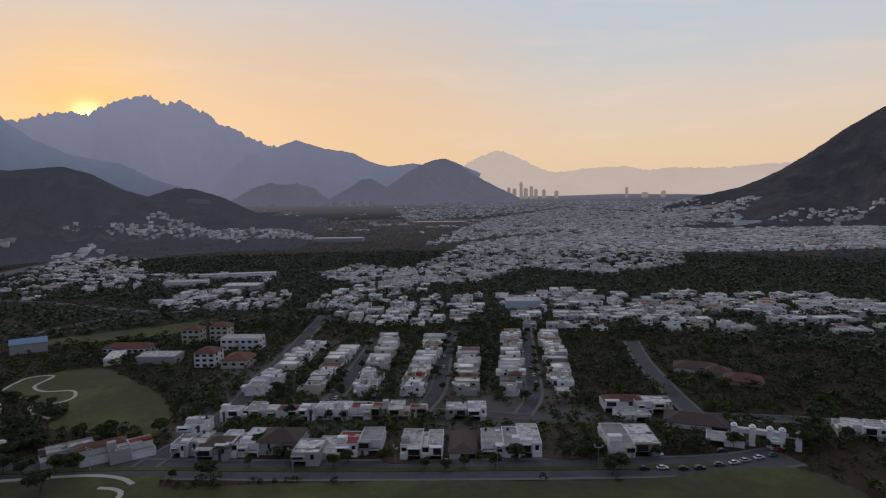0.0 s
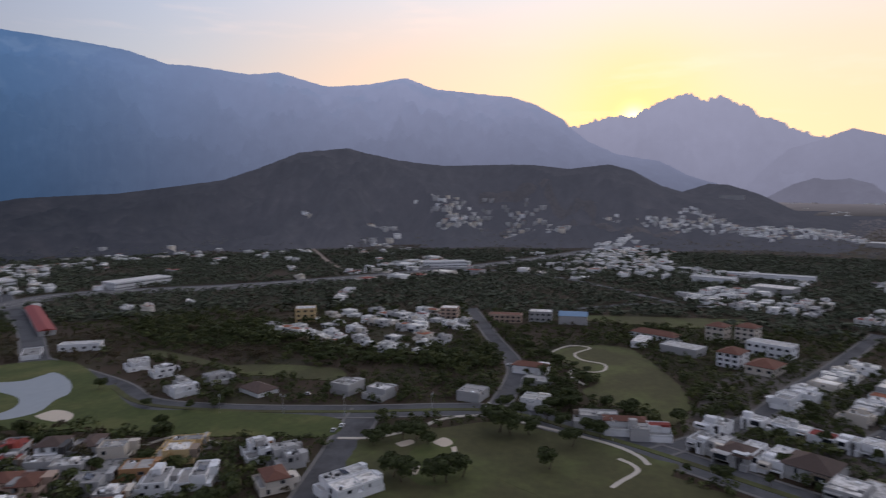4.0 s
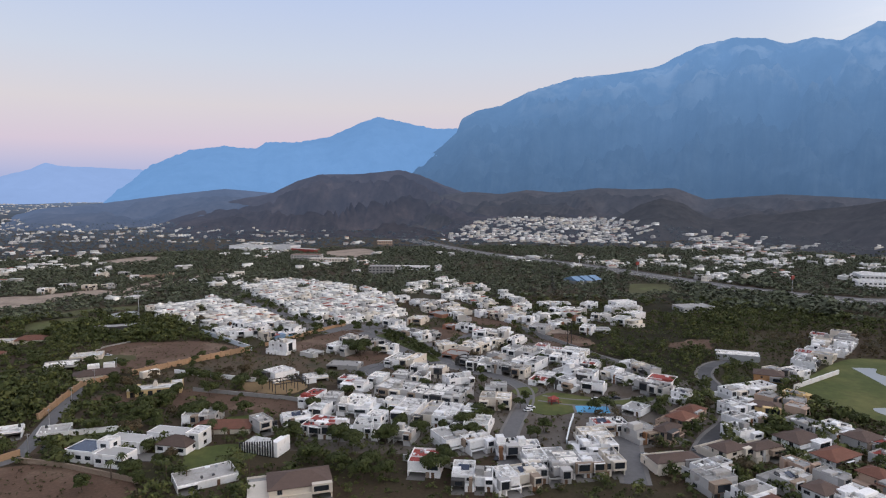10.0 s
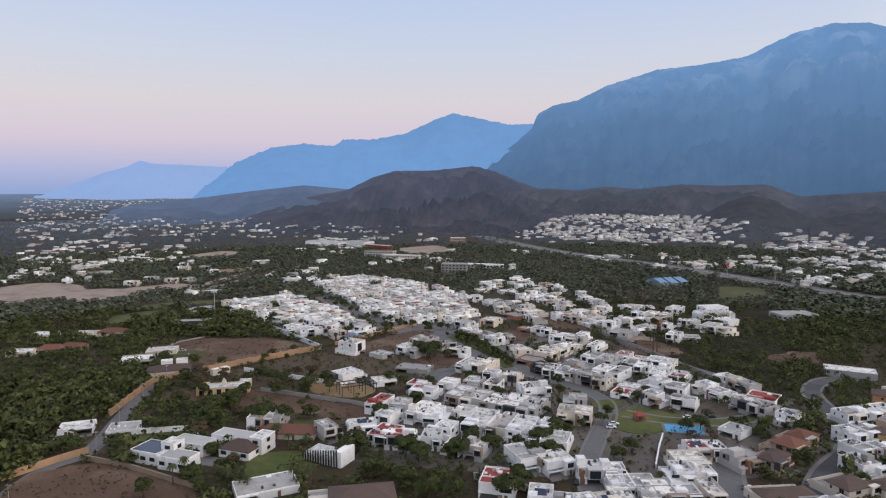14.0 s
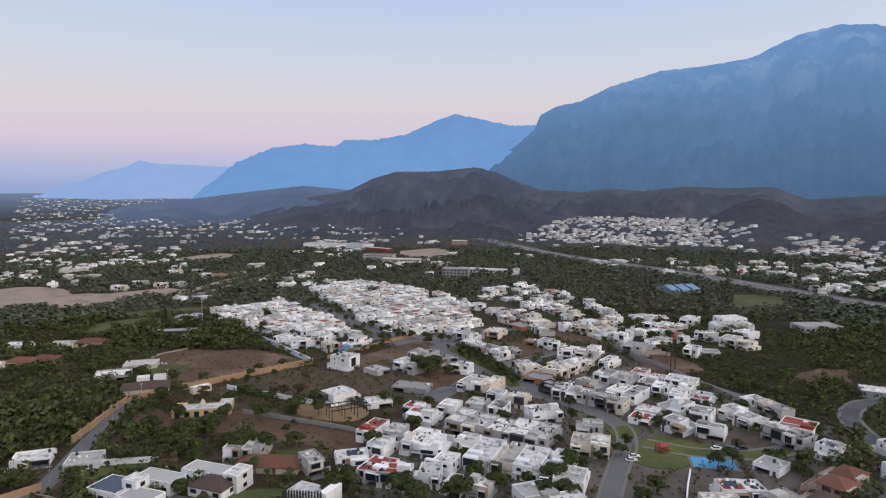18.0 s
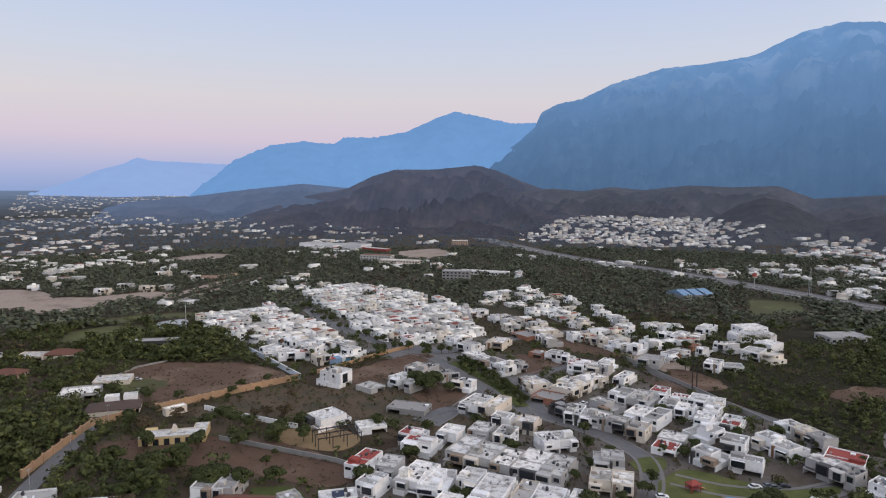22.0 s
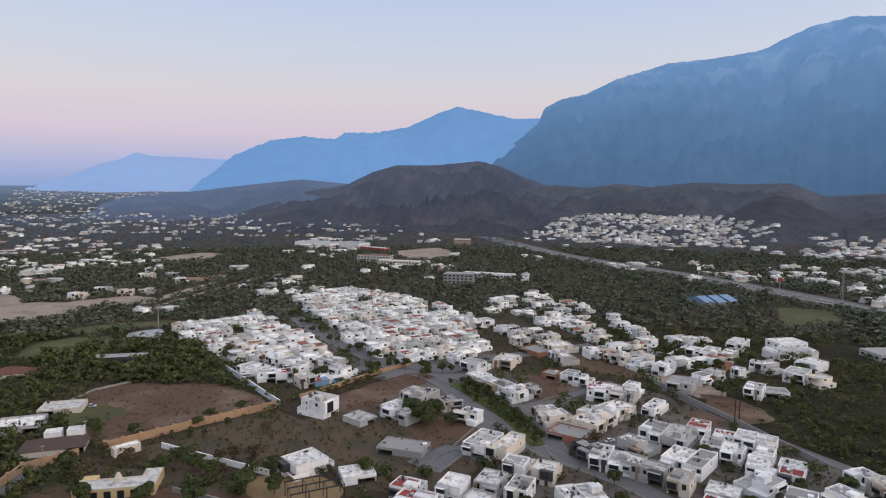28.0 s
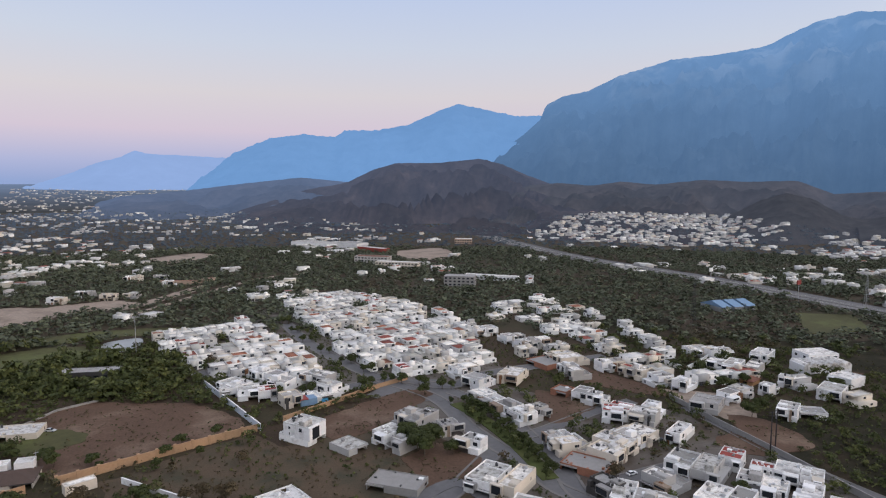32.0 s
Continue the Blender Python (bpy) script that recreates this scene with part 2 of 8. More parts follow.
EARTH = material("bare_brown_earth", (0.102, 0.061, 0.040), 0.42, 0.035, 0.95, fine=9, second=(0.145, 0.10, 0.07), amount=0.3, bump=0.3)
PALE = material("pale_graded_earth", (0.31, 0.245, 0.195), 0.35, 0.04, 0.95, second=(0.18, 0.14, 0.108), amount=0.5, bump=0.3)
LOT = material("concrete_and_earth_lots", (0.122, 0.106, 0.092), 0.35, 0.05, 0.95, fine=8, second=(0.064, 0.048, 0.035), amount=0.55, bump=0.2)
OCHRE = material("yellow_trodden_earth", (0.24, 0.165, 0.085), 0.3, 0.05, 0.95, fine=8, second=(0.14, 0.10, 0.065), amount=0.4, bump=0.2)
DRYSCRUB = material("dry_brown_scrub_ground", (0.094, 0.066, 0.042), 0.5, 0.06, 0.97, fine=9, second=(0.046, 0.042, 0.026), amount=0.55, bump=0.4)
OLIVE = material("dark_olive_scrub_ground", (0.031, 0.029, 0.019), 0.5, 0.05, 0.97, fine=10, second=(0.050, 0.038, 0.026), amount=0.4, bump=0.4, spec=0.05)
SAND = material("bunker_sand", (0.56, 0.48, 0.38), 0.1, 0.1, 0.95)
PATHM = material("pale_path_concrete", (0.50, 0.45, 0.38), 0.1, 0.1, 0.9)
WATER = material("pond_water", (0.27, 0.28, 0.28), 0.1, 0.02, 0.3, spec=0.5)
POOL = material("pool_water", (0.03, 0.20, 0.38), 0.1, 0.2, 0.1, spec=0.5)
POOLTILE = material("blue_pool_paint", (0.08, 0.32, 0.55), 0.12, 0.2, 0.5)
BLUE = material("blue_sheet_metal", (0.17, 0.27, 0.40), 0.15, 0.2, 0.6)
REDM = material("red_paint", (0.27, 0.05, 0.04), 0.15, 0.4, 0.6)
BARK = material("tree_bark", (0.10, 0.075, 0.055), 0.3, 1.5, 0.95)
LEAF = material("tree_foliage", (0.048, 0.060, 0.016), 0.4, 0.16, 0.8, island=0.35, second=(0.086, 0.092, 0.027), amount=0.5)
LEAF_DRY = material("dry_scrub_foliage", (0.080, 0.060, 0.033), 0.4, 0.16, 0.85, island=0.4, second=(0.064, 0.064, 0.028), amount=0.55)
LEAF_DARK = material("dark_foliage", (0.074, 0.085, 0.053), 0.45, 0.08, 0.8, island=0.45)
LEAF_OLIVE = material("olive_scrub_foliage", (0.084, 0.075, 0.051), 0.3, 0.12, 0.85, island=0.4)
SCRUB = material("scrub_ground", (0.052, 0.034, 0.019), 0.5, 0.02, 0.97, fine=14, bump=0.4, second=(0.034, 0.031, 0.014), amount=0.6)
PAINTS = [material("car_paint_" + n, c, 0.04, 0.5, 0.25, spec=0.5) for n, c in
          (("white", (0.75, 0.75, 0.75)), ("silver", (0.45, 0.46, 0.47)), ("black", (0.03, 0.03, 0.035)), ("grey", (0.14, 0.145, 0.15)), ("red", (0.4, 0.04, 0.03)))]
TYRE = material("tyre_rubber", (0.02, 0.02, 0.02), 0.1, 1, 0.9)

# ---------------------------------------------------------------- mesh helpers
BOXF = ((0, 3, 2, 1), (4, 5, 6, 7), (0, 1, 5, 4), (1, 2, 6, 5), (2, 3, 7, 6), (3, 0, 4, 7))


def mesh_of(name, verts, faces, mats):
    me = bpy.data.meshes.new(name)
    me.from_pydata(verts, [], faces)
    for m in mats if isinstance(mats, (list, tuple)) else [mats]:
        me.materials.append(m)
    return me


def box_mesh(name, boxes, mat):
    v, f = [], []
    for x0, y0, z0, x1, y1, z1 in boxes:
        o = len(v)
        v += [(x0, y0, z0), (x1, y0, z0), (x1, y1, z0), (x0, y1, z0), (x0, y0, z1), (x1, y0, z1), (x1, y1, z1), (x0, y1, z1)]
        f += [tuple(o + i for i in q) for q in BOXF]
    return mesh_of(name, v, f, mat)


def part(name, boxes, mat, parent, label="", mesh=None):
    ob = new(name, mesh or box_mesh(name, boxes, mat))
    ob.parent = parent
    if label:
        tagged(ob, label)
    return ob


def thing(name, x, y, z=0.0, rot=0.0, label="", category="", group="", kind=""):
    ob = new(name)
    ob.matrix_basis = pose(x, y, z, 0, 0, rot)
    return tagged(ob, label, category, group, kind)


def lathe(rings, n=12, cap=True):
    """Verts and faces of a round body from (radius, height) rings."""
    v = [(r * math.cos(2 * math.pi * i / n), r * math.sin(2 * math.pi * i / n), z) for r, z in rings for i in range(n)]
    f = [(a * n + i, a * n + (i + 1) % n, (a + 1) * n + (i + 1) % n, (a + 1) * n + i) for a in range(len(rings) - 1) for i in range(n)]
    if cap:
        f += [tuple(reversed(range(n))), tuple((len(rings) - 1) * n + i for i in range(n))]
    return v, f


def arrays(name, verts, tris, mats, index=None):
    """A mesh from numpy arrays of corners and triangles."""
    me = bpy.data.meshes.new(name)
    me.vertices.add(len(verts))
    me.vertices.foreach_set("co", np.asarray(verts, np.float32).ravel())
    me.loops.add(tris.size)
    me.loops.foreach_set("vertex_index", tris.astype(np.int32).ravel())
    me.polygons.add(len(tris))
    me.polygons.foreach_set("loop_start", np.arange(0, tris.size, tris.shape[1], dtype=np.int32))
    for m in mats:
        me.materials.append(m)
    if index is not None:
        me.polygons.foreach_set("material_index", index.astype(np.int32))
    me.update(calc_edges=True)
    me.validate()
    return me


def ground_z(x, y):
    r = math.hypot(x, y + 50)
    return 0.0 if r < 2400 else 90 * ((r - 2400) / 2450) ** 1.3


# ---------------------------------------------------------------- what is taken up, so that plants keep off roads and roofs
CELL, X0, Y0, NX, NY = 2.0, -760.0, -760.0, 960, 960
TAKEN = np.zeros((NX, NY), bool)


def take(points, grow=0.0):
    """Marks a polygon as taken."""
    p = np.array([(a[0], a[1]) for a in points], float)
    if grow:
        c = p.mean(0)
        far = np.linalg.norm(p - c, axis=1, keepdims=True)
        p = p + (p - c) / np.maximum(far, 1e-6) * grow
    i0, j0 = np.clip(np.floor((p.min(0) - (X0, Y0)) / CELL).astype(int), 0, NX - 1)
    i1, j1 = np.clip(np.ceil((p.max(0) - (X0, Y0)) / CELL).astype(int) + 1, 0, NX)
    if i1 <= i0 or j1 <= j0:
        return
    gx, gy = np.meshgrid(X0 + CELL * (np.arange(i0, i1) + 0.5), Y0 + CELL * (np.arange(j0, j1) + 0.5), indexing="ij")
    inside = np.zeros(gx.shape, bool)
    for (ax, ay), (bx, by) in zip(p, np.roll(p, -1, 0)):
        hit = (ay > gy) != (by > gy)
        inside ^= hit & (gx < (bx - ax) * (gy - ay) / ((by - ay) or 1e-9) + ax)
    TAKEN[i0:i1, j0:j1] |= inside


def free(x, y):
    i, j = int((x - X0) / CELL), int((y - Y0) / CELL)
    return not (0 <= i < NX and 0 <= j < NY and TAKEN[i, j])


# ---------------------------------------------------------------- ground pieces
def smooth_line(points, n=6):
    """A soft curve through the points."""
    p = [Vector((*a, 0)) for a in points]
    if len(p) < 3:
        return [(a.x, a.y) for a in p]
    q = [2 * p[0] - p[1]] + p + [2 * p[-1] - p[-2]]
    out = []
    for i in range(1, len(q) - 2):
        a, b, c, d = q[i - 1:i + 3]
        for k in range(n):
            t = k / n
            w = 0.5 * ((2 * b) + (c - a) * t + (2 * a - 5 * b + 4 * c - d) * t * t + (3 * b - a - 3 * c + d) * t ** 3)
            out.append((w.x, w.y))
    return out + [(p[-1].x, p[-1].y)]


LEVEL = [0.03]


def ribbon_mesh(name, line, half0, half1, z0, z1, mat):
    """A strip with thickness along a line, from offset half0 to half1 to its left."""
    v, f = [], []
    for i, (x, y) in enumerate(line):
        a, b = line[max(i - 1, 0)], line[min(i + 1, len(line) - 1)]
        d = Vector((b[0] - a[0], b[1] - a[1])).normalized()
        n = Vector((-d.y, d.x))
        for h, z in ((half0, z0), (half1, z0), (half1, z1), (half0, z1)):
            v.append((x + n.x * h, y + n.y * h, z))
        if i:
            o = 4 * i
            f += [(o - 4 + k, o - 4 + (k + 1) % 4, o + (k + 1) % 4, o + k) for k in range(4)]
    f += [(0, 3, 2, 1), tuple(4 * len(line) - 4 + k for k in range(4))]
    return mesh_of(name, v, f, mat)


def road(points, width=7.0, kerb=True, name="road", label="grey asphalt residential street", mat=None, walk_way=1.6):
    line = smooth_line(points)
    LEVEL[0] += 0.004
    z = LEVEL[0]
    ob = tagged(new(name, ribbon_mesh(name, line, -width / 2, width / 2, -0.3, z, mat or (ASPHALT_SHADED if points[0][0] > 110 and points[0][1] < 300 else ASPHALT))), label, "road", kind="structure")
    if kerb:
        for s in (-1, 1):
            a, b = sorted((s * width / 2, s * (width / 2 + walk_way)))
            k = new("kerb", ribbon_mesh("kerb", line, a, b, -0.3, z + 0.14, PAVE))
            k.parent = ob
    for (ax, ay), (bx, by) in zip(line, line[1:]):
        d = Vector((bx - ax, by - ay))
        n = Vector((-d.y, d.x)).normalized() * (width / 2 + (2.0 if width < 20 else 9.0))
        take([(ax + n.x, ay + n.y), (bx + n.x, by + n.y), (bx - n.x, by - n.y), (ax - n.x, ay - n.y)])
    return ob


ROUGH, FIELDS = (EARTH, DRYSCRUB, OLIVE, PALE, LOT, DRYGRASS), []


def patch(name, points, mat, label, category, soft=True, z=0.0, keep_off=True, thick=0.4):
    """A piece of ground with its own cover, a thin slab let into the ground."""
    LEVEL[0] += 0.004
    line = smooth_line(list(points) + [points[0]], 14 if mat in ROUGH else 6)[:-1] if soft else list(points)
    if mat in ROUGH and soft:
        line = [(x + 2.2 * noise.noise(Vector((x / 7, y / 7, 1))), y + 2.2 * noise.noise(Vector((x / 7, y / 7, 9)))) for x, y in line]
    if mat is EARTH:
        FIELDS.append(line)
    n, top = len(line), LEVEL[0] + z
    v = [(x, y, top) for x, y in line] + [(x, y, -thick) for x, y in line]
    f = [tuple(range(n))] + [(i, n + i, n + (i + 1) % n, (i + 1) % n) for i in range(n)]
    if keep_off:
        take(line)
    return tagged(new(name, mesh_of(name, v, f, mat)), label, category, kind="structure")


def wall_line(points, height=2.8, thick=0.4, mat=None, name="boundary_wall", label="rendered boundary wall", pillar=0.0, soft=False, cap=True):
    line = smooth_line(points) if soft else list(points)
    ob = tagged(new(name, ribbon_mesh(name, line, -thick / 2, thick / 2, -0.2, height, mat or WALLM)), label, "wall", kind="structure")
    if cap:
        c = new("coping", ribbon_mesh("coping", line, -thick / 2 - 0.08, thick / 2 + 0.08, height, height + 0.15, TRIM if mat in (WHITE, WALLBLUE) else mat or WALLM))
        c.parent = ob
    if pillar:
        post = box_mesh("pillar", [(-0.45, -0.45, -0.2, 0.45, 0.45, height + 0.35), (-0.55, -0.55, height + 0.35, 0.55, 0.55, height + 0.55)], mat or WALLM)
        for (ax, ay), (bx, by) in zip(line, line[1:]):
            n = max(int(math.hypot(bx - ax, by - ay) / pillar), 1)
            for i in range(n):
                p = part("pillar", None, None, ob, mesh=post)
                p.location = (ax + (bx - ax) * i / n, ay + (by - ay) * i / n, 0)
                p.rotation_euler[2] = math.atan2(by - ay, bx - ax)
    return ob


def limb(a, b, r0, r1, n=6):
    a, b = Vector(a), Vector(b)
    t = (b - a).normalized()
    s = t.orthogonal().normalized()
    o = t.cross(s)
    v = [tuple(p + r * (math.cos(2 * math.pi * i / n) * s + math.sin(2 * math.pi * i / n) * o)) for p, r in ((a, r0), (b, r1)) for i in range(n)]
    return v, [(i, (i + 1) % n, n + (i + 1) % n, n + i) for i in range(n)]
# ---------------------------------------------------------------- the ground, to the horizon
def ground_sheet():
    radii = [0, 60, 120, 200, 300, 420, 560, 740, 980, 1300, 1700, 2100, 2400, 2700, 3100, 3500, 3900, 4300, 4800]
    n, v, f = 96, [(0, -50, 0)], []
    for r in radii[1:]:
        for i in range(n):
            a = 2 * math.pi * i / n
            x, y = r * math.cos(a), r * math.sin(a) - 50
            v.append((x, y, ground_z(x, y)))
    f += [(0, 1 + i, 1 + (i + 1) % n) for i in range(n)]
    for k in range(len(radii) - 2):
        o = 1 + k * n
        f += [(o + i, o + n + i, o + n + (i + 1) % n, o + (i + 1) % n) for i in range(n)]
    tagged(new("ground", mesh_of("ground", v, f, SCRUB)), "brown and green scrub ground of the valley floor", "ground", kind="structure")


ground_sheet()


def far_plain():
    """An added ring just above the outermost valley floor, kilometres off, carrying painted haze."""
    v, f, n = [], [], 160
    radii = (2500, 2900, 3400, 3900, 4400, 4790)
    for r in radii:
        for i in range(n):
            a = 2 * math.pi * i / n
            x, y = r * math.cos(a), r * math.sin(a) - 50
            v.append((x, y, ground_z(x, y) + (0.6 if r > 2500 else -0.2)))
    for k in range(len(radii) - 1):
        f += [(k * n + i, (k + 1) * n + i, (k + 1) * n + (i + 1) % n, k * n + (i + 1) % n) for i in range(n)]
    tagged(new("backdrop", mesh_of("backdrop", v, f, PLAIN)), "added ring over the far plain at the valley's end, with painted haze", "backdrop", kind="structure")


from mathutils.bvhtree import BVHTree


def surface(x, y):
    """The height of the ground or of the hill that lies on it."""
    z = ground_z(x, y)
    for tree in HILLS:
        hit = tree.ray_cast(Vector((x, y, 900)), Vector((0, 0, -1)))[0]
        z = max(z, hit.z) if hit else z
    return z


def hill(name, profile, crest, base, back, mat, label, spurs=9.0, rough=0.3, seed=0.0, step=0.25, jag=0.0, lump=1.15):
    """A ridge of ground round the valley: summits as (bearing, rise in degrees as seen from the valley's middle), with spurs and gullies."""
    az = np.arange(profile[0][0], profile[-1][0] + 1e-6, step)
    rise = np.interp(az, [p[0] for p in profile], [p[1] for p in profile])
    rows = np.concatenate([np.linspace(0, 1, 56 if crest < 3400 else 30), [1.15, 1.4]])
    v = []
    for a, e in zip(az, rise):
        wob = noise.noise(Vector((a * 0.35, seed, 0)))
        top_r = crest * (1 + 0.04 * wob)
        top = 104 + top_r * math.tan(radians(e + jag * (noise.noise(Vector((a * 2.7, seed, 5))) + 0.6 * noise.noise(Vector((a * 7.1, seed, 9))))))
        low_r = base * (1 + 0.10 * noise.noise(Vector((a * 0.16, seed, 3))))
        for s in rows:
            if s <= 1:
                r = low_r + (top_r - low_r) * s
                b = radians(a)
                d = Vector((r * math.sin(b), r * math.cos(b), 0)) * (spurs / 4500) + Vector((seed, seed * 2, 0))
                ridge = 1 - 2.2 * abs(noise.fractal(d, 0.85, 2.1, 5))
                lean = rough * (s * (1 - s)) ** 0.8 * 2.0 * (ridge - 0.55)
                h = s ** lump + lean
                fine = 0.02 * (1 - s) * noise.fractal(Vector((a * 3, s * 16, seed)), 0.8, 2, 3)
                z0 = ground_z(0, r - 50) - 3
                z = z0 + (top - z0) * max(h + fine * (s > 0.05), 0.0)
            else:
                r = top_r + (back - top_r) * (s - 1) / 0.4
                z = top - (top - 20) * ((s - 1) / 0.4) ** 1.2
            b = radians(a)
            v.append((r * math.sin(b), r * math.cos(b) - 50, z))
    m, f = len(rows), []
    for i in range(len(az) - 1):
        o = i * m
        f += [(o + k, o + k + 1, o + m + k + 1, o + m + k) for k in range(m - 1)]
    ob = tagged(new(name, mesh_of(name, v, f, mat)), label, "mountain", kind="structure")
    if crest < 3500:
        HILLS.append(BVHTree.FromPolygons(v, f))
    ob.data.polygons.foreach_set("use_smooth", [True] * len(ob.data.polygons))
    return ob


# scrub hills: own colour mixed with painted, glowing haze
DRY = haze_painted_material("dry_hill_scrub_and_haze", (0.038, 0.034, 0.032), (0.145, 0.175, 0.265), 0.52, 0.007, (0.072, 0.057, 0.05), foot=1.0, ridge=0.085, reach=(1500, 2700, 0.17))
DRYB = haze_painted_material("dry_hill_scrub_shaded_hazed", (0.038, 0.038, 0.038), (0.16, 0.18, 0.24), 0.2, 0.006, (0.052, 0.048, 0.047), (0.42, 0.42, 0.50), foot=1.0, ridge=0.08, spread=0.6)
# mountains: blue and warm haze painted over rock and wood as emission
SLOPE = haze_painted_material("mountain_rock_wood_and_haze", (0.085, 0.12, 0.15), (0.150, 0.285, 0.505), 0.85, 0.0016, (0.12, 0.16, 0.20), (0.58, 0.60, 0.78), (0.36, 0.49, 0.69), reach=(2600, 4300, 0.74), ridge=0.14, spread=0.6)
SLOPE_SUN = haze_painted_material("mountain_rock_and_sun_haze", (0.08, 0.10, 0.12), (0.50, 0.54, 0.70), 0.84, 0.0016, (0.16, 0.18, 0.21), (0.68, 0.66, 0.80), foot=0.75, reach=(4300, 4700, 0.76), ridge=0.14)
SLOPE_RIDGE = haze_painted_material("wooded_ridge_painted_haze", (0.08, 0.10, 0.12), (0.47, 0.505, 0.655), 0.83, 0.0016, (0.14, 0.16, 0.19), (0.63, 0.61, 0.74), foot=0.75, ridge=0.08)
SLOPE_FAR = haze_painted_material("mountain_far_rock_and_haze", (0.12, 0.16, 0.2), (0.175, 0.345, 0.63), 0.90, 0.0016, foot=1.0)
SLOPE_HAZE = haze_painted_material("mountain_painted_haze", (0.2, 0.22, 0.26), (0.30, 0.43, 0.71), 0.96, 0.0016, foot=1.0)
SLOPE_WARM = haze_painted_material("mountain_painted_warm_haze", (0.3, 0.25, 0.22), (1.60, 1.22, 0.94), 0.95, 0.0016, foot=1.0)
CONE = haze_painted_material("cone_hill_scrub_and_haze", (0.05, 0.055, 0.060), (0.48, 0.46, 0.55), 0.6, 0.004, foot=1.0, ridge=0.04)
DRY_FAR = haze_painted_material("far_ridge_scrub_and_haze", (0.050, 0.048, 0.048), (0.14, 0.17, 0.24), 0.5, 0.006, (0.08, 0.066, 0.06), foot=1.0, ridge=0.085, reach=(1600, 2500, 0.16))
DRYE = haze_painted_material("east_flank_scrub_and_haze", (0.050, 0.047, 0.046), (0.27, 0.27, 0.31), 0.16, 0.006, (0.085, 0.075, 0.068), (0.50, 0.48, 0.54), foot=1.0, ridge=0.075)
DRY_HAZE = haze_painted_material("hill_scrub_painted_haze", (0.044, 0.043, 0.044), (0.15, 0.21, 0.34), 0.74, 0.006, (0.09, 0.078, 0.07), foot=1.0, ridge=0.085, reach=(2100, 3100, 0.45))
# far leaves with distance haze painted in as a glow
LEAF_FAR = haze_painted_material("far_foliage_painted_haze", (0.066, 0.078, 0.070), (0.15, 0.20, 0.30), 0.62, 0.03, (0.085, 0.088, 0.07), (0.42, 0.37, 0.38), foot=1.0, reach=(1000, 3000, 0.12), spread=0.35)
# the plain's haze is painted in as emission that grows with distance
PLAIN = haze_painted_material("far_plain_painted_haze", (0.045, 0.045, 0.04), (0.20, 0.27, 0.40), 0.8, 0.004, (0.075, 0.07, 0.06), (0.66, 0.58, 0.58), foot=1.0, reach=(2500, 4700, 0.02), spread=0.25)
# bare earth with a share of painted haze
CUT = haze_painted_material("bare_cut_painted_haze", (0.135, 0.118, 0.108), (0.20, 0.20, 0.23), 0.3, 0.02, (0.105, 0.092, 0.086), foot=1.0)
HILLS = []
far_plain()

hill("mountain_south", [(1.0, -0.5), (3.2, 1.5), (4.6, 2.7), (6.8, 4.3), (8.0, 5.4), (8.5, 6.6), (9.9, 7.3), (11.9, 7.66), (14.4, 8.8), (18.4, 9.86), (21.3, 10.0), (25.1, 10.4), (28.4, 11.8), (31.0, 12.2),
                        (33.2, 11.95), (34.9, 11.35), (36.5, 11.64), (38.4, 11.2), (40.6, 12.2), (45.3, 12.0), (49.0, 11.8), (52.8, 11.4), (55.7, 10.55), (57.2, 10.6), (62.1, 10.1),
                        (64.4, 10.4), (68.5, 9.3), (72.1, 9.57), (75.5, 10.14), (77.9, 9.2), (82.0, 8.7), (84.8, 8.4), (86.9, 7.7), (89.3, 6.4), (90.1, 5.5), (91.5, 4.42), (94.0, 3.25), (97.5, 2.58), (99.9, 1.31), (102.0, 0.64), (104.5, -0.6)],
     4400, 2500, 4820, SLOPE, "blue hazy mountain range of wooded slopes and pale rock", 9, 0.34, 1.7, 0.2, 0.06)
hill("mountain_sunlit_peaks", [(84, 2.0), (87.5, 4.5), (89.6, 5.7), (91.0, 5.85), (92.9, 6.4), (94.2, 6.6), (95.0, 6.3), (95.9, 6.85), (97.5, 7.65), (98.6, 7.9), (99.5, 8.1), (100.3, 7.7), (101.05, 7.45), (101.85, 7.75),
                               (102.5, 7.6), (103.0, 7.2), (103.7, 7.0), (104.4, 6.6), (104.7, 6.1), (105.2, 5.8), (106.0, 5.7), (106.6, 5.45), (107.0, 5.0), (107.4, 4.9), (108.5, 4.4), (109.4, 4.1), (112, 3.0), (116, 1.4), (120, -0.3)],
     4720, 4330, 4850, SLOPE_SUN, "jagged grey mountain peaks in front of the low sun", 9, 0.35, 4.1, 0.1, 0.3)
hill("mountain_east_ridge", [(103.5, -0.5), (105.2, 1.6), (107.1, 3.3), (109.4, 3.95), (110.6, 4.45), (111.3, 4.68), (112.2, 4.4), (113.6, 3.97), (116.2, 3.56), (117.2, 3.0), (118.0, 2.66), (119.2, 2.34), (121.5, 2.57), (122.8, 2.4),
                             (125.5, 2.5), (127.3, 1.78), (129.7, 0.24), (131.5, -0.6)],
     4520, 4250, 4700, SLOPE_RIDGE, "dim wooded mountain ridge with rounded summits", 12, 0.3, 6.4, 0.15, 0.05)
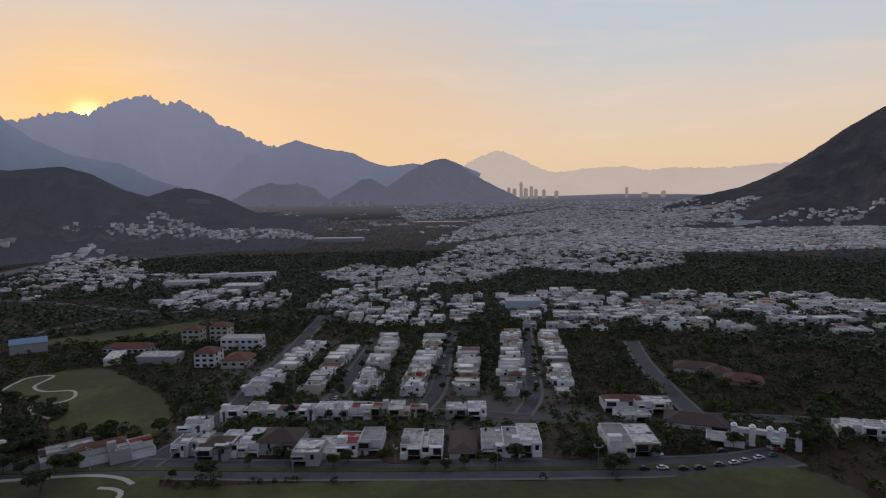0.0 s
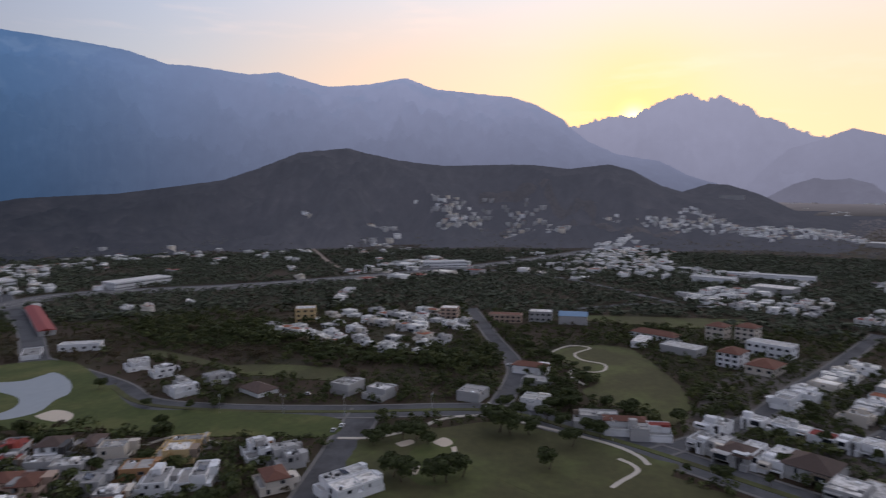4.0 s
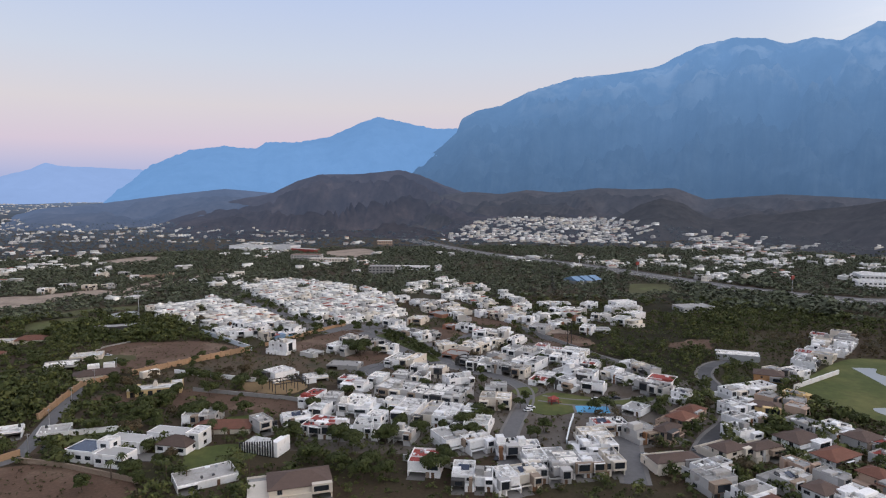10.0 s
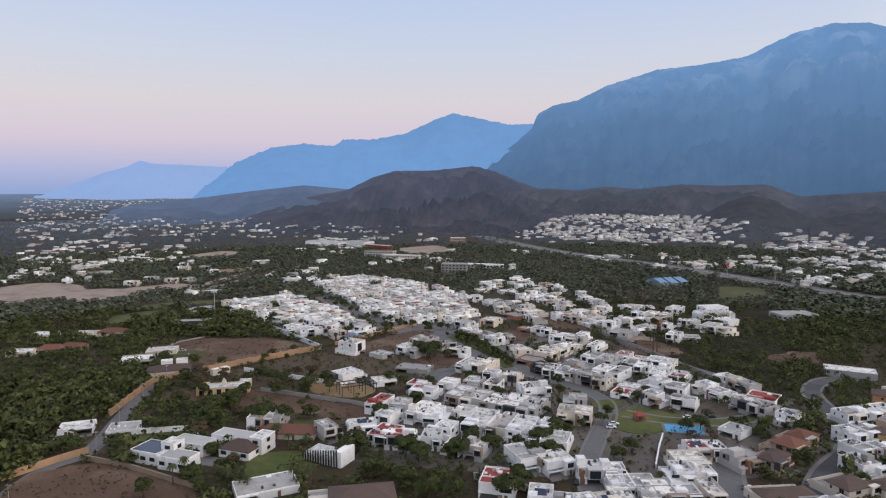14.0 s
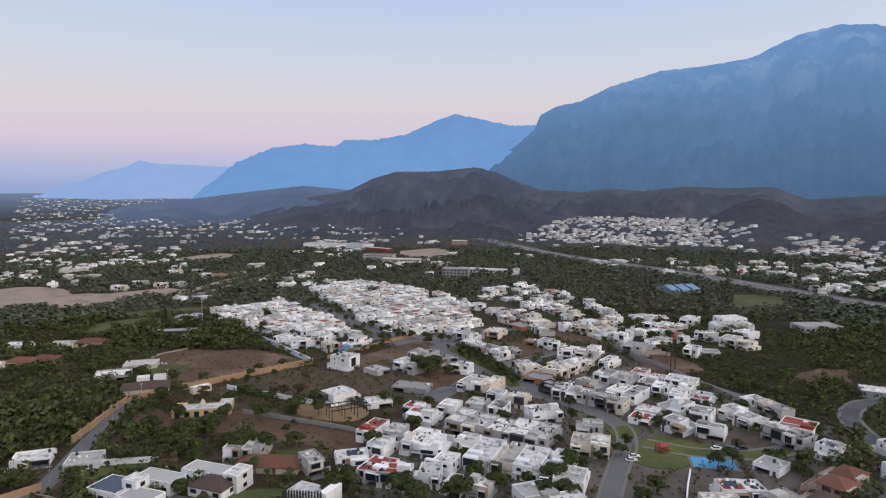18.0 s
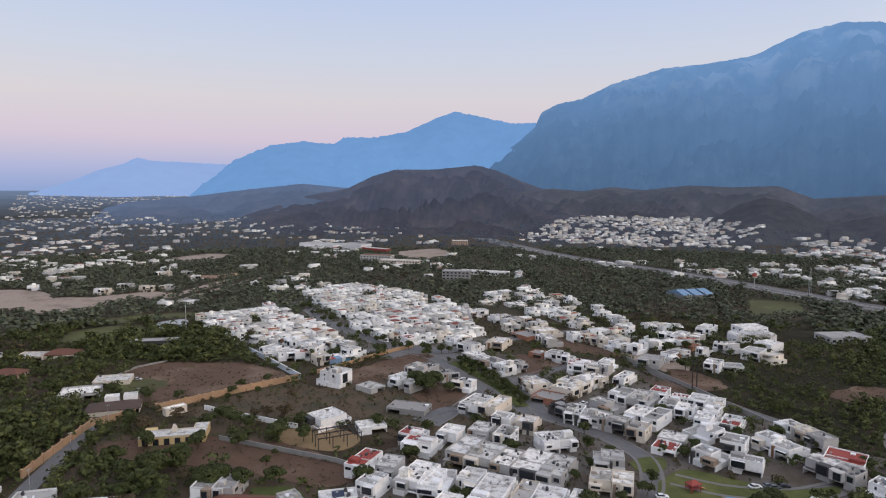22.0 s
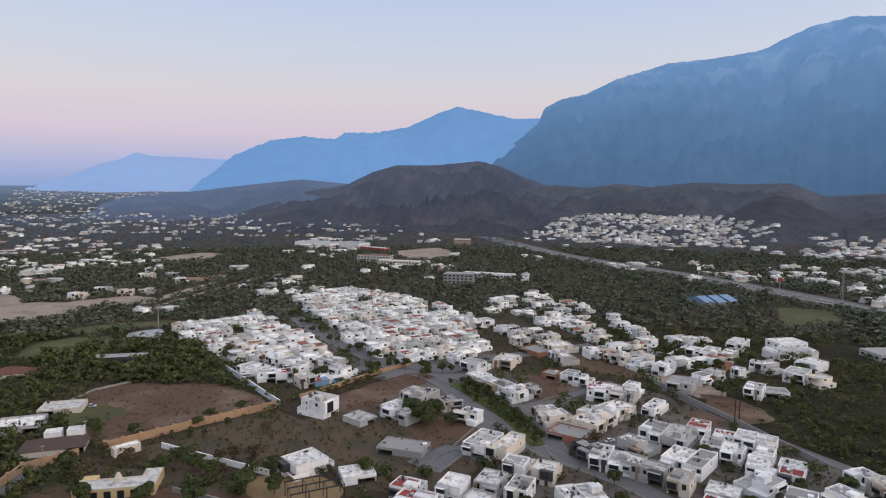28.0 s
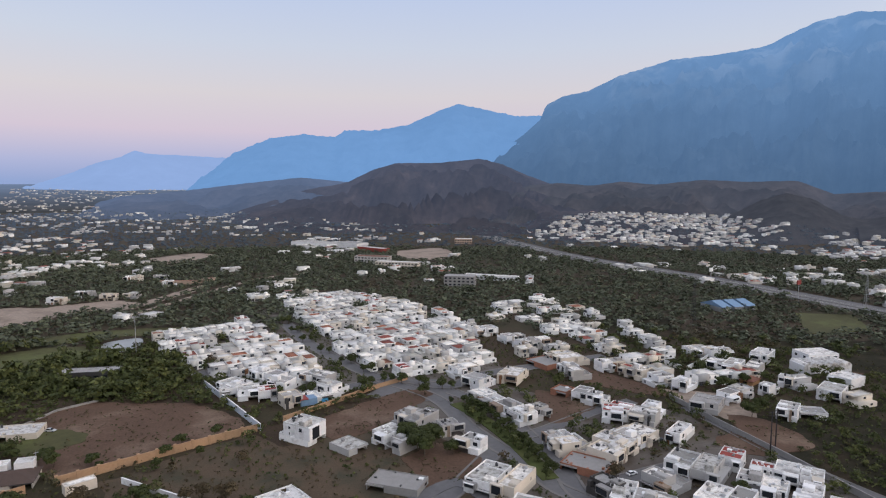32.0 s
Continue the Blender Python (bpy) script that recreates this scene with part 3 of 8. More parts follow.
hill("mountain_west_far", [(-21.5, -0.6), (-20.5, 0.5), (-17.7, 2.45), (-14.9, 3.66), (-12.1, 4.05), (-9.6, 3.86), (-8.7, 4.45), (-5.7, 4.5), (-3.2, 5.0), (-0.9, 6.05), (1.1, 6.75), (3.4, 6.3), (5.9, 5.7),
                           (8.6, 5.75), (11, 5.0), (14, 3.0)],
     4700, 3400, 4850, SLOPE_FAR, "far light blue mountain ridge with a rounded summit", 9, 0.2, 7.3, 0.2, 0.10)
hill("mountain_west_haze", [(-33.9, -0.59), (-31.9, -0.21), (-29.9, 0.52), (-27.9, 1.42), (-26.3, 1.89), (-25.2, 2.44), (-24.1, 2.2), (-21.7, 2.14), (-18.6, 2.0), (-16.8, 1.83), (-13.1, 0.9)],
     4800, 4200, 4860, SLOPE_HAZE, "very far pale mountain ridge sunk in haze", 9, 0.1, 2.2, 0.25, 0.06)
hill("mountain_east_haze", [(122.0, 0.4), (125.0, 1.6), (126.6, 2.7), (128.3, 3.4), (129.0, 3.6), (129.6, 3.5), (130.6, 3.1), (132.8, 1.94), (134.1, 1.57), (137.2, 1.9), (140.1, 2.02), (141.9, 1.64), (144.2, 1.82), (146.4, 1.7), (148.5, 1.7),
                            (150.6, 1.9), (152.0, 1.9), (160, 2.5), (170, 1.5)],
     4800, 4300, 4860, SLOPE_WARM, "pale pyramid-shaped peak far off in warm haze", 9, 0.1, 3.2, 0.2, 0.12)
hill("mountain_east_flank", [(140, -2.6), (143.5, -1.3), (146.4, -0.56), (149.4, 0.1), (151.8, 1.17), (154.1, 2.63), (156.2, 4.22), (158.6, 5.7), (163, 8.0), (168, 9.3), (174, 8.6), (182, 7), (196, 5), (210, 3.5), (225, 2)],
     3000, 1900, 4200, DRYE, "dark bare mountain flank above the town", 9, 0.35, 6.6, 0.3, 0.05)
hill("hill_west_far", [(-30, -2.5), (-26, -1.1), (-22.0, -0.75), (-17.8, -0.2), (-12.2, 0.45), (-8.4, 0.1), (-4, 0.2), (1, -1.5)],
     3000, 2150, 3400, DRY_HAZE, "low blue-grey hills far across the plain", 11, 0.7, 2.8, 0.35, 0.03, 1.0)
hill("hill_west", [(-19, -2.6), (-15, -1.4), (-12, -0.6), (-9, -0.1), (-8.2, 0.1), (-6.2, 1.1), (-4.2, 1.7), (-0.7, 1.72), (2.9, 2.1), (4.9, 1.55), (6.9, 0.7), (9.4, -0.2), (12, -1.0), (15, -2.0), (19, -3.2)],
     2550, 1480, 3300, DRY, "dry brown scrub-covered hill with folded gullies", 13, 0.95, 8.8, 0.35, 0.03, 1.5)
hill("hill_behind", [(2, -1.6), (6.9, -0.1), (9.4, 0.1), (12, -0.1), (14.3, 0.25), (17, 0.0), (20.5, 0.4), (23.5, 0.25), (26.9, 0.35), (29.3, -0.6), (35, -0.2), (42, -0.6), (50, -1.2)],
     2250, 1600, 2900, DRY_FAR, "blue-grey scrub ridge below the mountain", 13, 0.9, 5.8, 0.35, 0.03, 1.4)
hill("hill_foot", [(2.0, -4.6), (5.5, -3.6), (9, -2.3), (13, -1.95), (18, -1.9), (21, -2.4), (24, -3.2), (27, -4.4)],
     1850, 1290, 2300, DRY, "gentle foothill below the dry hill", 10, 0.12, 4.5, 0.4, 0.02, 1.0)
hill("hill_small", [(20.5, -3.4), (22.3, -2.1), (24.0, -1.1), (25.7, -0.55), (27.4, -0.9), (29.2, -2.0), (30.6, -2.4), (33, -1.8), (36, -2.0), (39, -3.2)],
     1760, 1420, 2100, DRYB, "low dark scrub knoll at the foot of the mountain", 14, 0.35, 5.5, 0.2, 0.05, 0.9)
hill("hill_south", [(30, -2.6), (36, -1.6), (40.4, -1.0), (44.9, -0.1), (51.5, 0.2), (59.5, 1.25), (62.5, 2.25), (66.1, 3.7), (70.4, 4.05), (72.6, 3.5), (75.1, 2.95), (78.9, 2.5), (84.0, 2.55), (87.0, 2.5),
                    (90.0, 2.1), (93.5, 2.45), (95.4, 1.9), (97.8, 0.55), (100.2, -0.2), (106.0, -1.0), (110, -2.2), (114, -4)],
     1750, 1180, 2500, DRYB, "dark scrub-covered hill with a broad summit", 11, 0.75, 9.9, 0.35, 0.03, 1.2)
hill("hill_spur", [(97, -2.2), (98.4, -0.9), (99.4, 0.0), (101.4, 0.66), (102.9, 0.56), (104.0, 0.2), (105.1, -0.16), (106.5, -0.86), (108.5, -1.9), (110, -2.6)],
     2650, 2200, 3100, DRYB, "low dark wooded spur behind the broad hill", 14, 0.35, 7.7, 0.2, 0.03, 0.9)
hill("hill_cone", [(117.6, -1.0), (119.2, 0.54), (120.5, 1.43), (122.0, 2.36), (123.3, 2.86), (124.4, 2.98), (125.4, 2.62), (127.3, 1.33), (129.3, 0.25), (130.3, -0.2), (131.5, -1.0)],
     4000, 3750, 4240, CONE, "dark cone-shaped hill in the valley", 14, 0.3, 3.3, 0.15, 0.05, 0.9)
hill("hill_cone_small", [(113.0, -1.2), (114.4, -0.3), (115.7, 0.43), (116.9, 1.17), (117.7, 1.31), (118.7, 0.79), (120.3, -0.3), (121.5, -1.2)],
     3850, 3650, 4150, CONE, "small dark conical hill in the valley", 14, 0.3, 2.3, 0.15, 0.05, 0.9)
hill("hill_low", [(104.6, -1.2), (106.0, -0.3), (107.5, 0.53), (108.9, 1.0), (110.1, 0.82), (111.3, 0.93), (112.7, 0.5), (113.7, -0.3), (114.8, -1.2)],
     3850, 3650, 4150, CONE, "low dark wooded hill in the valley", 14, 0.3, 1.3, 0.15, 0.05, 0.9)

patch("estate_ground", [(-34, 196), (60, 180), (150, 190), (178, 250), (158, 290), (122, 368), (104, 398), (60, 412), (10, 440), (-20, 400), (0, 360), (14, 330), (20, 300), (-2, 285), (-30, 262)], LOT, "trodden earth and concrete between the houses", "ground", keep_off=False)
patch("dry_scrub", [(-122, 318), (-106, 338), (-82, 362), (-64, 352), (-52, 372), (-38, 392), (-20, 402), (-6, 372), (2, 330), (12, 300), (-16, 282), (-44, 296), (-76, 300), (-104, 300)], DRYSCRUB, "dry brown grass and weeds on empty plots", "ground", keep_off=False)
patch("dry_scrub", [(-150, 210), (-140, 250), (-146, 300), (-120, 300), (-90, 300), (-50, 250), (-40, 232), (-90, 230), (-120, 205)], DRYSCRUB, "dry brown grass and weeds on empty plots", "ground", keep_off=False)
patch("dry_scrub", [(121, 384), (140, 392), (163, 384), (190, 398), (233, 418), (262, 400), (222, 330), (196, 290), (172, 266), (150, 302), (134, 336)], OLIVE, "dark olive scrub and weeds beside the block wall", "ground", keep_off=False)
patch("estate_ground", [(-197, 522), (-150, 462), (-112, 436), (-90, 424), (-62, 428), (28, 448), (20, 520), (8, 600), (-45, 660), (-100, 700), (-140, 655), (-160, 600)], LOT, "trodden earth and concrete between the houses", "ground", keep_off=False)
patch("estate_ground", [(240, -140), (285, -110), (420, -195), (330, -330), (200, -290), (150, -260)], LOT, "trodden earth and concrete between the houses", "ground", keep_off=False)
# ---------------------------------------------------------------- bare cuts on the hillside
def drape(name, points, width, mat, label):
    """A thin cut of bare ground laid over the slope."""
    line, v, f = smooth_line(points, 10), [], []
    for i, (x, y) in enumerate(line):
        a, b = line[max(i - 1, 0)], line[min(i + 1, len(line) - 1)]
        n = Vector((a[1] - b[1], b[0] - a[0])).normalized()
        w = width * (0.8 + 0.5 * noise.noise(Vector((x / 40, y / 40, 3))))
        for k in range(5):
            u = (k / 4 - 0.5) * w
            v.append((x + n.x * u, y + n.y * u, surface(x + n.x * u, y + n.y * u) + 1.2))
        if i:
            o = 5 * i
            f += [(o - 5 + k, o - 4 + k, o + 1 + k, o + k) for k in range(4)]
    tagged(new(name, mesh_of(name, v, f, mat)), label, "track", kind="structure")


drape("hill_track", [(1652, 181), (1643, 113), (1638, 68), (1610, 33), (1545, -15), (1479, -66), (1461, -113)], 26, CUT, "pale bare cut for a road on the hillside")
drape("hill_track", [(1385, -61), (1330, -90), (1264, -115), (1254, -182), (1344, -265)], 18, CUT, "pale bare earth track at the foot of the hill")
# ---------------------------------------------------------------- roads
BIG = "wide asphalt avenue with pale kerbs"
road([(330, 275), (293, 190), (269, 152), (267, 104), (276, 45), (290, -23), (271, -64), (254, -92), (216, -143), (178, -197), (142, -250), (122, -283), (112, -310)], 16, name="avenue", label=BIG)
tagged(new("median", ribbon_mesh("median", smooth_line([(293, 190), (269, 152), (267, 104), (276, 45), (290, -23), (271, -64), (254, -92), (216, -143), (178, -197), (142, -250), (122, -283)]), -1.7, 1.7, -0.2, LEVEL[0] + 0.18, DRYGRASS)), "narrow grassed median of the avenue", "median", kind="structure")
road([(330, 275), (420, 370), (500, 470), (560, 540)], 14, name="avenue", label=BIG)
road([(282, 37), (240, 33), (205, 29), (150, 25), (90, 40)], 14, name="street")
road([(291, -25), (340, -29), (378, -26), (444, -5), (560, 30)], 9, name="street")
road([(252, -95), (297, -141), (345, -173), (392, -208), (500, -280)], 8, name="street")
road([(272, -176), (294, -199), (343, -237), (392, -275)], 7, name="street")
road([(242, -218), (266, -244), (312, -279), (354, -311), (380, -335)], 7, name="street")
road([(209, -255), (228, -279), (269, -314), (320, -356), (345, -376)], 7, name="street")
road([(299, -133), (272, -165), (243, -219), (207, -255), (190, -280)], 6, name="street", walk_way=0.8)
road([(277, -415), (230, -372), (160, -320), (128, -305)], 8, name="street")
road([(160, -320), (134, -349), (100, -380)], 7, name="street")
road([(-146, 120), (-149, 186), (-141, 206), (-148, 249), (-155, 300), (-150, 326)], 7, name="lane", label="narrow asphalt lane beside a long wall", kerb=False)
road([(48, 150), (54, 190), (66, 222), (76, 245), (79, 266), (70, 286), (56, 302), (41, 317), (36, 328), (29, 342), (19, 358), (10, 376), (0, 403), (-11, 419), (-30, 436)], 6.5, name="street", walk_way=1.2)
road([(63, 300), (48, 312), (45, 330), (40, 350), (34, 371), (26, 391), (17, 407), (4, 421)], 6.5, name="street", walk_way=1.2)
road([(92, 150), (98, 168), (106, 190), (110, 204)], 8, name="street")
road([(84, 247), (100, 238), (122, 235), (140, 240)], 7, name="street")
road([(120, 160), (139, 184), (160, 204), (170, 222), (179, 246), (187, 275), (205, 295), (230, 300)], 7, name="street")
road([(-140, 452), (-110, 430), (-84, 415), (-55, 425), (-25, 440), (2, 430), (24, 452), (60, 470), (100, 490)], 7, name="street")
road([(-30, 436), (-58, 470), (-92, 520), (-120, 575)], 7, name="street")
road([(116, 400), (125, 372), (135, 342), (149, 312), (166, 285)], 5, name="street", walk_way=0.6)
road([(-5, 300), (7, 321), (16, 339), (22, 351)], 6.5, name="street", walk_way=1.0)
road([(60, 322), (84, 334), (104, 344)], 6, name="street", walk_way=0.8)
road([(35, 364), (46, 372), (73, 395), (93, 408)], 6, name="street", walk_way=0.8)
patch("junction", [(-39, 415), (-27, 435), (-5, 441), (6, 423), (1, 407), (-13, 407), (-27, 405)], ASPHALT, "wide asphalt junction before the estate", "road")
HW = "multi-lane highway with pale concrete edge"
road([(60, 1500), (120, 1250), (193, 1013), (298, 812), (358, 659), (400, 560), (470, 480), (560, 470), (610, 400), (660, 310), (792, 160), (960, 20), (1200, -120)], 24, name="highway", label=HW)

HIGH = smooth_line([(60, 1500), (120, 1250), (193, 1013), (298, 812), (358, 659), (400, 560), (470, 480), (560, 470), (610, 400), (660, 310), (792, 160), (960, 20), (1200, -120)])
tagged(new("median", ribbon_mesh("median", HIGH, -1.6, 1.6, -0.2, 0.5, PAVE)), "pale concrete median strip of the highway", "median", kind="structure")
for off in (-8.4, -5.0, 5.0, 8.4):
    tagged(new("lane_line", ribbon_mesh("lane_line", HIGH, off - 0.15, off + 0.15, 0.0, LEVEL[0] + 0.02, LINE)), "white painted lane line of the highway", "road marking", kind="structure")
for side in (-17.5, 17.5):
    tagged(new("service_road", ribbon_mesh("service_road", HIGH, side - 3.2, side + 3.2, -0.2, LEVEL[0] - 0.01, ASPHALT)), "grey service road beside the highway", "road", kind="structure")
# ---------------------------------------------------------------- fields, lawns and water
patch("field", [(-184, 367), (-180, 388), (-169, 401), (-141, 401), (-123, 401), (-99, 386), (-88, 371), (-113, 343), (-137, 321), (-166, 344)], EARTH, "bare brown field with patches of weed", "field")
patch("field", [(-57, 380), (-40, 402), (-19, 423), (-7, 415), (-31, 370), (-46, 358)], EARTH, "empty brown building plot", "field")
patch("field", [(-113, 287), (-69, 280), (-42, 263), (-31, 247), (-46, 240), (-85, 255), (-130, 262), (-141, 274), (-131, 283)], EARTH, "bare brown field between garden walls", "field")
patch("field", [(-151, 170), (-149, 186), (-135, 195), (-98, 184), (-82, 164), (-95, 137), (-125, 132)], EARTH, "bare brown field between garden walls", "field")
patch("field", [(-71, 294), (-50, 297), (-35, 284), (-43, 271), (-66, 279)], OCHRE, "fenced plot of yellowish trodden earth", "field")
patch("field", [(201, 350), (214, 352), (224, 359), (240, 349), (229, 342), (224, 330), (211, 333), (204, 329), (198, 338)], EARTH, "bare earth clearing in the scrub", "field")
patch("field", [(48, 424), (64, 416), (72, 400), (59, 388), (45, 399)], EARTH, "empty plot of brown earth", "field")
patch("field", [(43, 402), (59, 418), (74, 405), (67, 392), (49, 378)], EARTH, "empty plot of brown earth", "field")
patch("field", [(125, 371), (129, 356), (128, 345), (118, 348), (113, 359)], EARTH, "small rough plot beside the wall", "field")
patch("field", [(73, 477), (116, 426), (130, 417), (104, 417), (70, 444)], EARTH, "strip of brown earth behind the houses", "field")
patch("field", [(113, 426), (145, 417), (144, 386), (128, 386)], PALE, "rough plot with building rubble", "field")
patch("field", [(132, 390), (147, 383), (152, 355), (126, 349)], EARTH, "rough plot beside the boundary wall", "field")
patch("field", [(-16, 340), (-4, 356), (10, 346), (15, 339), (6, 321), (-5, 316)], EARTH, "empty brown building plot", "field")
patch("construction_ground", [(-479, 622), (-471, 659), (-445, 675), (-395, 652), (-363, 590), (-394, 549), (-420, 543)], PALE, "pale graded earth of a building site", "building site")
patch("construction_ground", [(-392, 600), (-367, 629), (-340, 630), (-326, 645), (-296, 665), (-270, 662), (-254, 750), (-244, 718), (-258, 650), (-266, 625), (-301, 614), (-309, 581), (-319, 555), (-360, 554)], PALE, "pale graded earth of a building site", "ground")
patch("lawn", [(72, 261), (80, 266), (87, 264), (83, 254), (74, 253)], GRASS, "small round lawn on a traffic island", "lawn")
patch("lawn", [(78, 245), (92, 255), (108, 246), (123, 239), (141, 241), (130, 230), (111, 234), (87, 222), (74, 229)], GRASS, "green neighbourhood park lawn", "lawn")
patch("lawn", [(-174, 367), (-155, 365), (-148, 353), (-163, 342), (-172, 350)], DRYGRASS, "patch of green grass in a field", "lawn")
patch("lawn", [(-68, 239), (-54, 240), (-47, 230), (-61, 225)], GRASS, "small garden lawn behind a house", "lawn")
patch("lawn", [(-73, 186), (-74, 201), (-57, 206), (-46, 195), (-57, 185), (-65, 179)], GRASS, "garden lawn of a villa", "lawn")
patch("lawn", [(-135, 221), (-109, 230), (-104, 223), (-123, 211)], GRASS, "garden lawn of a villa", "lawn")
patch("fairway", [(-263, 451), (-273, 482), (-257, 499), (-234, 505), (-221, 485), (-232, 464), (-244, 447)], DRYGRASS, "dry golf fairway", "golf course")
patch("fairway", [(-277, 513), (-264, 536), (-242, 549), (-194, 561), (-185, 542), (-233, 530), (-253, 511)], DRYGRASS, "dry golf fairway", "golf course")
patch("pond", [(-222, 501), (-224, 516), (-209, 528), (-200, 514), (-201, 497), (-210, 490)], WATER, "grey golf course pond", "pond")
patch("golf_green", [(211, 238), (245, 265), (295, 295), (326, 279), (331, 247), (288, 186), (262, 150), (264, 122), (267, 84), (266, 47), (245, 42), (240, 70), (233, 101), (230, 125), (229, 167), (222, 202)], GRASS, "green golf course lawn round a pond", "golf course")
patch("pond", [(280, 277), (292, 273), (285, 263), (292, 245), (309, 242), (295, 218), (277, 202), (265, 200), (248, 194), (236, 201), (237, 211), (251, 211), (265, 223), (273, 249)], WATER, "grey pond with a curved shore", "pond")
patch("bunker", [(243, 191), (252, 188), (249, 175), (239, 170), (239, 182)], SAND, "pale sand bunker beside the pond", "bunker")
patch("golf_green", [(295, 270), (313, 256), (305, 243), (291, 254)], GRASS, "round grass green at the pond", "golf course")
patch("golf_green", [(248, 27), (261, 24), (262, -1), (275, -27), (266, -54), (258, -74), (245, -94), (237, -100), (191, -71), (164, -13), (192, 14), (223, 26)], DRYGRASS, "worn green golf course lawn", "golf course")
patch("golf_green", [(240, 3), (252, -10), (235, -24), (213, -20), (207, -7), (222, 3)], GRASS, "greener putting green among trees", "golf course")
patch("bunker", [(242, 12), (247, 7), (244, 4), (239, 8)], SAND, "pale sand bunker in the grass", "bunker")
patch("bunker", [(246, -3), (252, -7), (247, -12), (242, -9)], SAND, "pale sand bunker in the grass", "bunker")
patch("bunker", [(242, -12), (245, -16), (238, -18), (234, -15)], SAND, "pale sand bunker in the grass", "bunker")
patch("bunker", [(219, 1), (224, -3), (215, -4), (214, -1)], SAND, "pale sand bunker in the grass", "bunker")
patch("fairway", [(342, 147), (349, 114), (345, 75), (324, 70), (324, 106), (327, 131)], DRYGRASS, "long fairway between trees", "golf course")
patch("fairway", [(360, 225), (367, 210), (342, 147), (327, 131), (345, 176)], DRYGRASS, "long fairway between trees", "golf course")
patch("park", [(410, -44), (430, -68), (433, -88), (416, -103), (345, -118), (304, -116), (285, -105), (298, -90), (325, -67), (349, -76), (384, -56)], DRYGRASS, "green park lawn", "park")
patch("verge", [(281, -26), (265, -49), (240, -83), (216, -120), (182, -174), (135, -241), (116, -284), (98, -303), (79, -264), (219, -32)], DRYGRASS, "dim grass verge below the avenue", "lawn")
patch("fairway", [(542, -72), (542, -117), (542, -171), (539, -200), (504, -168), (505, -121), (517, -75)], DRYGRASS, "long dry fairway", "golf course")
patch("field", [(252, -191), (234, -209), (197, -188), (206, -176)], DRYSCRUB, "empty dark plot between houses", "field", keep_off=False)
patch("field", [(195, -243), (176, -282), (152, -257), (170, -228)], DRYSCRUB, "empty dark plot between houses", "field", keep_off=False)
patch("sports_field", [(292, 625), (336, 619), (314, 562), (260, 551)], DRYGRASS, "worn football pitch with goal frames", "field", False)
patch("field", [(237, 478), (284, 508), (265, 460), (232, 452)], EARTH, "walled brown field", "field")
road([(403, -45), (428, -59), (424, -73), (407, -63), (392, -67), (384, -80), (371, -80), (365, -73), (367, -61), (353, -61), (339, -68)], 1.8, False, "path", "pale winding concrete park path", PATHM)
road([(243, 38), (246, 24), (253, 14), (265, 4), (273, -1), (280, -12), (281, -27), (269, -54), (257, -77), (247, -87), (239, -90)], 2.2, False, "path", "pale concrete path along the golf course", PATHM)
road([(243, -79), (238, -84), (232, -85), (222, -78), (217, -75)], 2.0, False, "path", "pale concrete path in the grass", PATHM)
road([(215, 132), (220, 117), (233, 107), (228, 83)], 1.8, False, "path", "pale concrete path behind the houses", PATHM)
road([(802, 216), (861, 101), (789, -39), (618, -155)], 9, False, "street", "road at the foot of the hill", ASPHALT)
road([(1598, 670), (1005, 358), (822, 252)], 7, False, "track", "pale track up the hill foot", PALE)
road([(571, -65), (604, -124), (599, -183)], 8, False, "street", "grey road past the sports ground", ASPHALT)
road([(-252, 603), (-211, 785), (-163, 846)], 6, False, "street", "pale dirt road", PALE)
road([(-12, 305), (5, 321), (18, 305)], 6, False, "street", "short asphalt street", ASPHALT)

patch("field", [(-415, 968), (-377, 1041), (-337, 1027), (-331, 993), (-362, 924)], PALE, "dry yellowish field between woods", "field")
patch("field", [(115, 599), (150, 635), (178, 600), (166, 541), (124, 523)], OLIVE, "overgrown olive-brown plot", "field", keep_off=False)
patch("field", [(229, 513), (286, 530), (301, 512), (259, 451), (227, 469)], OLIVE, "walled brown plot of weeds", "field", keep_off=False)
patch("field", [(-79, 1089), (-8, 1138), (10, 1016), (-54, 978)], PALE, "yellowish dry field beside the mall", "field")
# ---------------------------------------------------------------- houses
WALL_WORD = {WHITE: "white", CREAM: "cream", GREY: "grey", YELLOW: "yellow", ORANGE: "orange", PEACH: "peach", RAW: "bare concrete", BRICK: "bare brick", DARK: "dark-clad"}
ROOF_WORD = {"flat": "flat grey-white roof", "red": "flat dark red roof", "brown": "hipped brown tiled roof", "terra": "hipped terracotta tiled roof", "raw": "unfinished flat slab roof"}
TANK_MESH = mesh_of("water_tank", *lathe([(0.02, 0), (0.55, 0), (0.55, 0.95), (0.35, 1.2), (0.2, 1.3), (0.2, 1.4)]), TANK)
AC_MESH = box_mesh("air_conditioner", [(-0.45, -0.4, 0.1, 0.45, 0.4, 0.85), (-0.5, -0.45, 0, 0.5, -0.35, 0.1), (-0.5, 0.35, 0, 0.5, 0.45, 0.1), (-0.3, -0.3, 0.85, 0.3, 0.3, 0.9)], METAL)
SKY_MESH = box_mesh("skylight", [(-0.8, -0.8, 0, 0.8, 0.8, 0.35), (-0.9, -0.9, 0.35, 0.9, 0.9, 0.42)], TRIM)


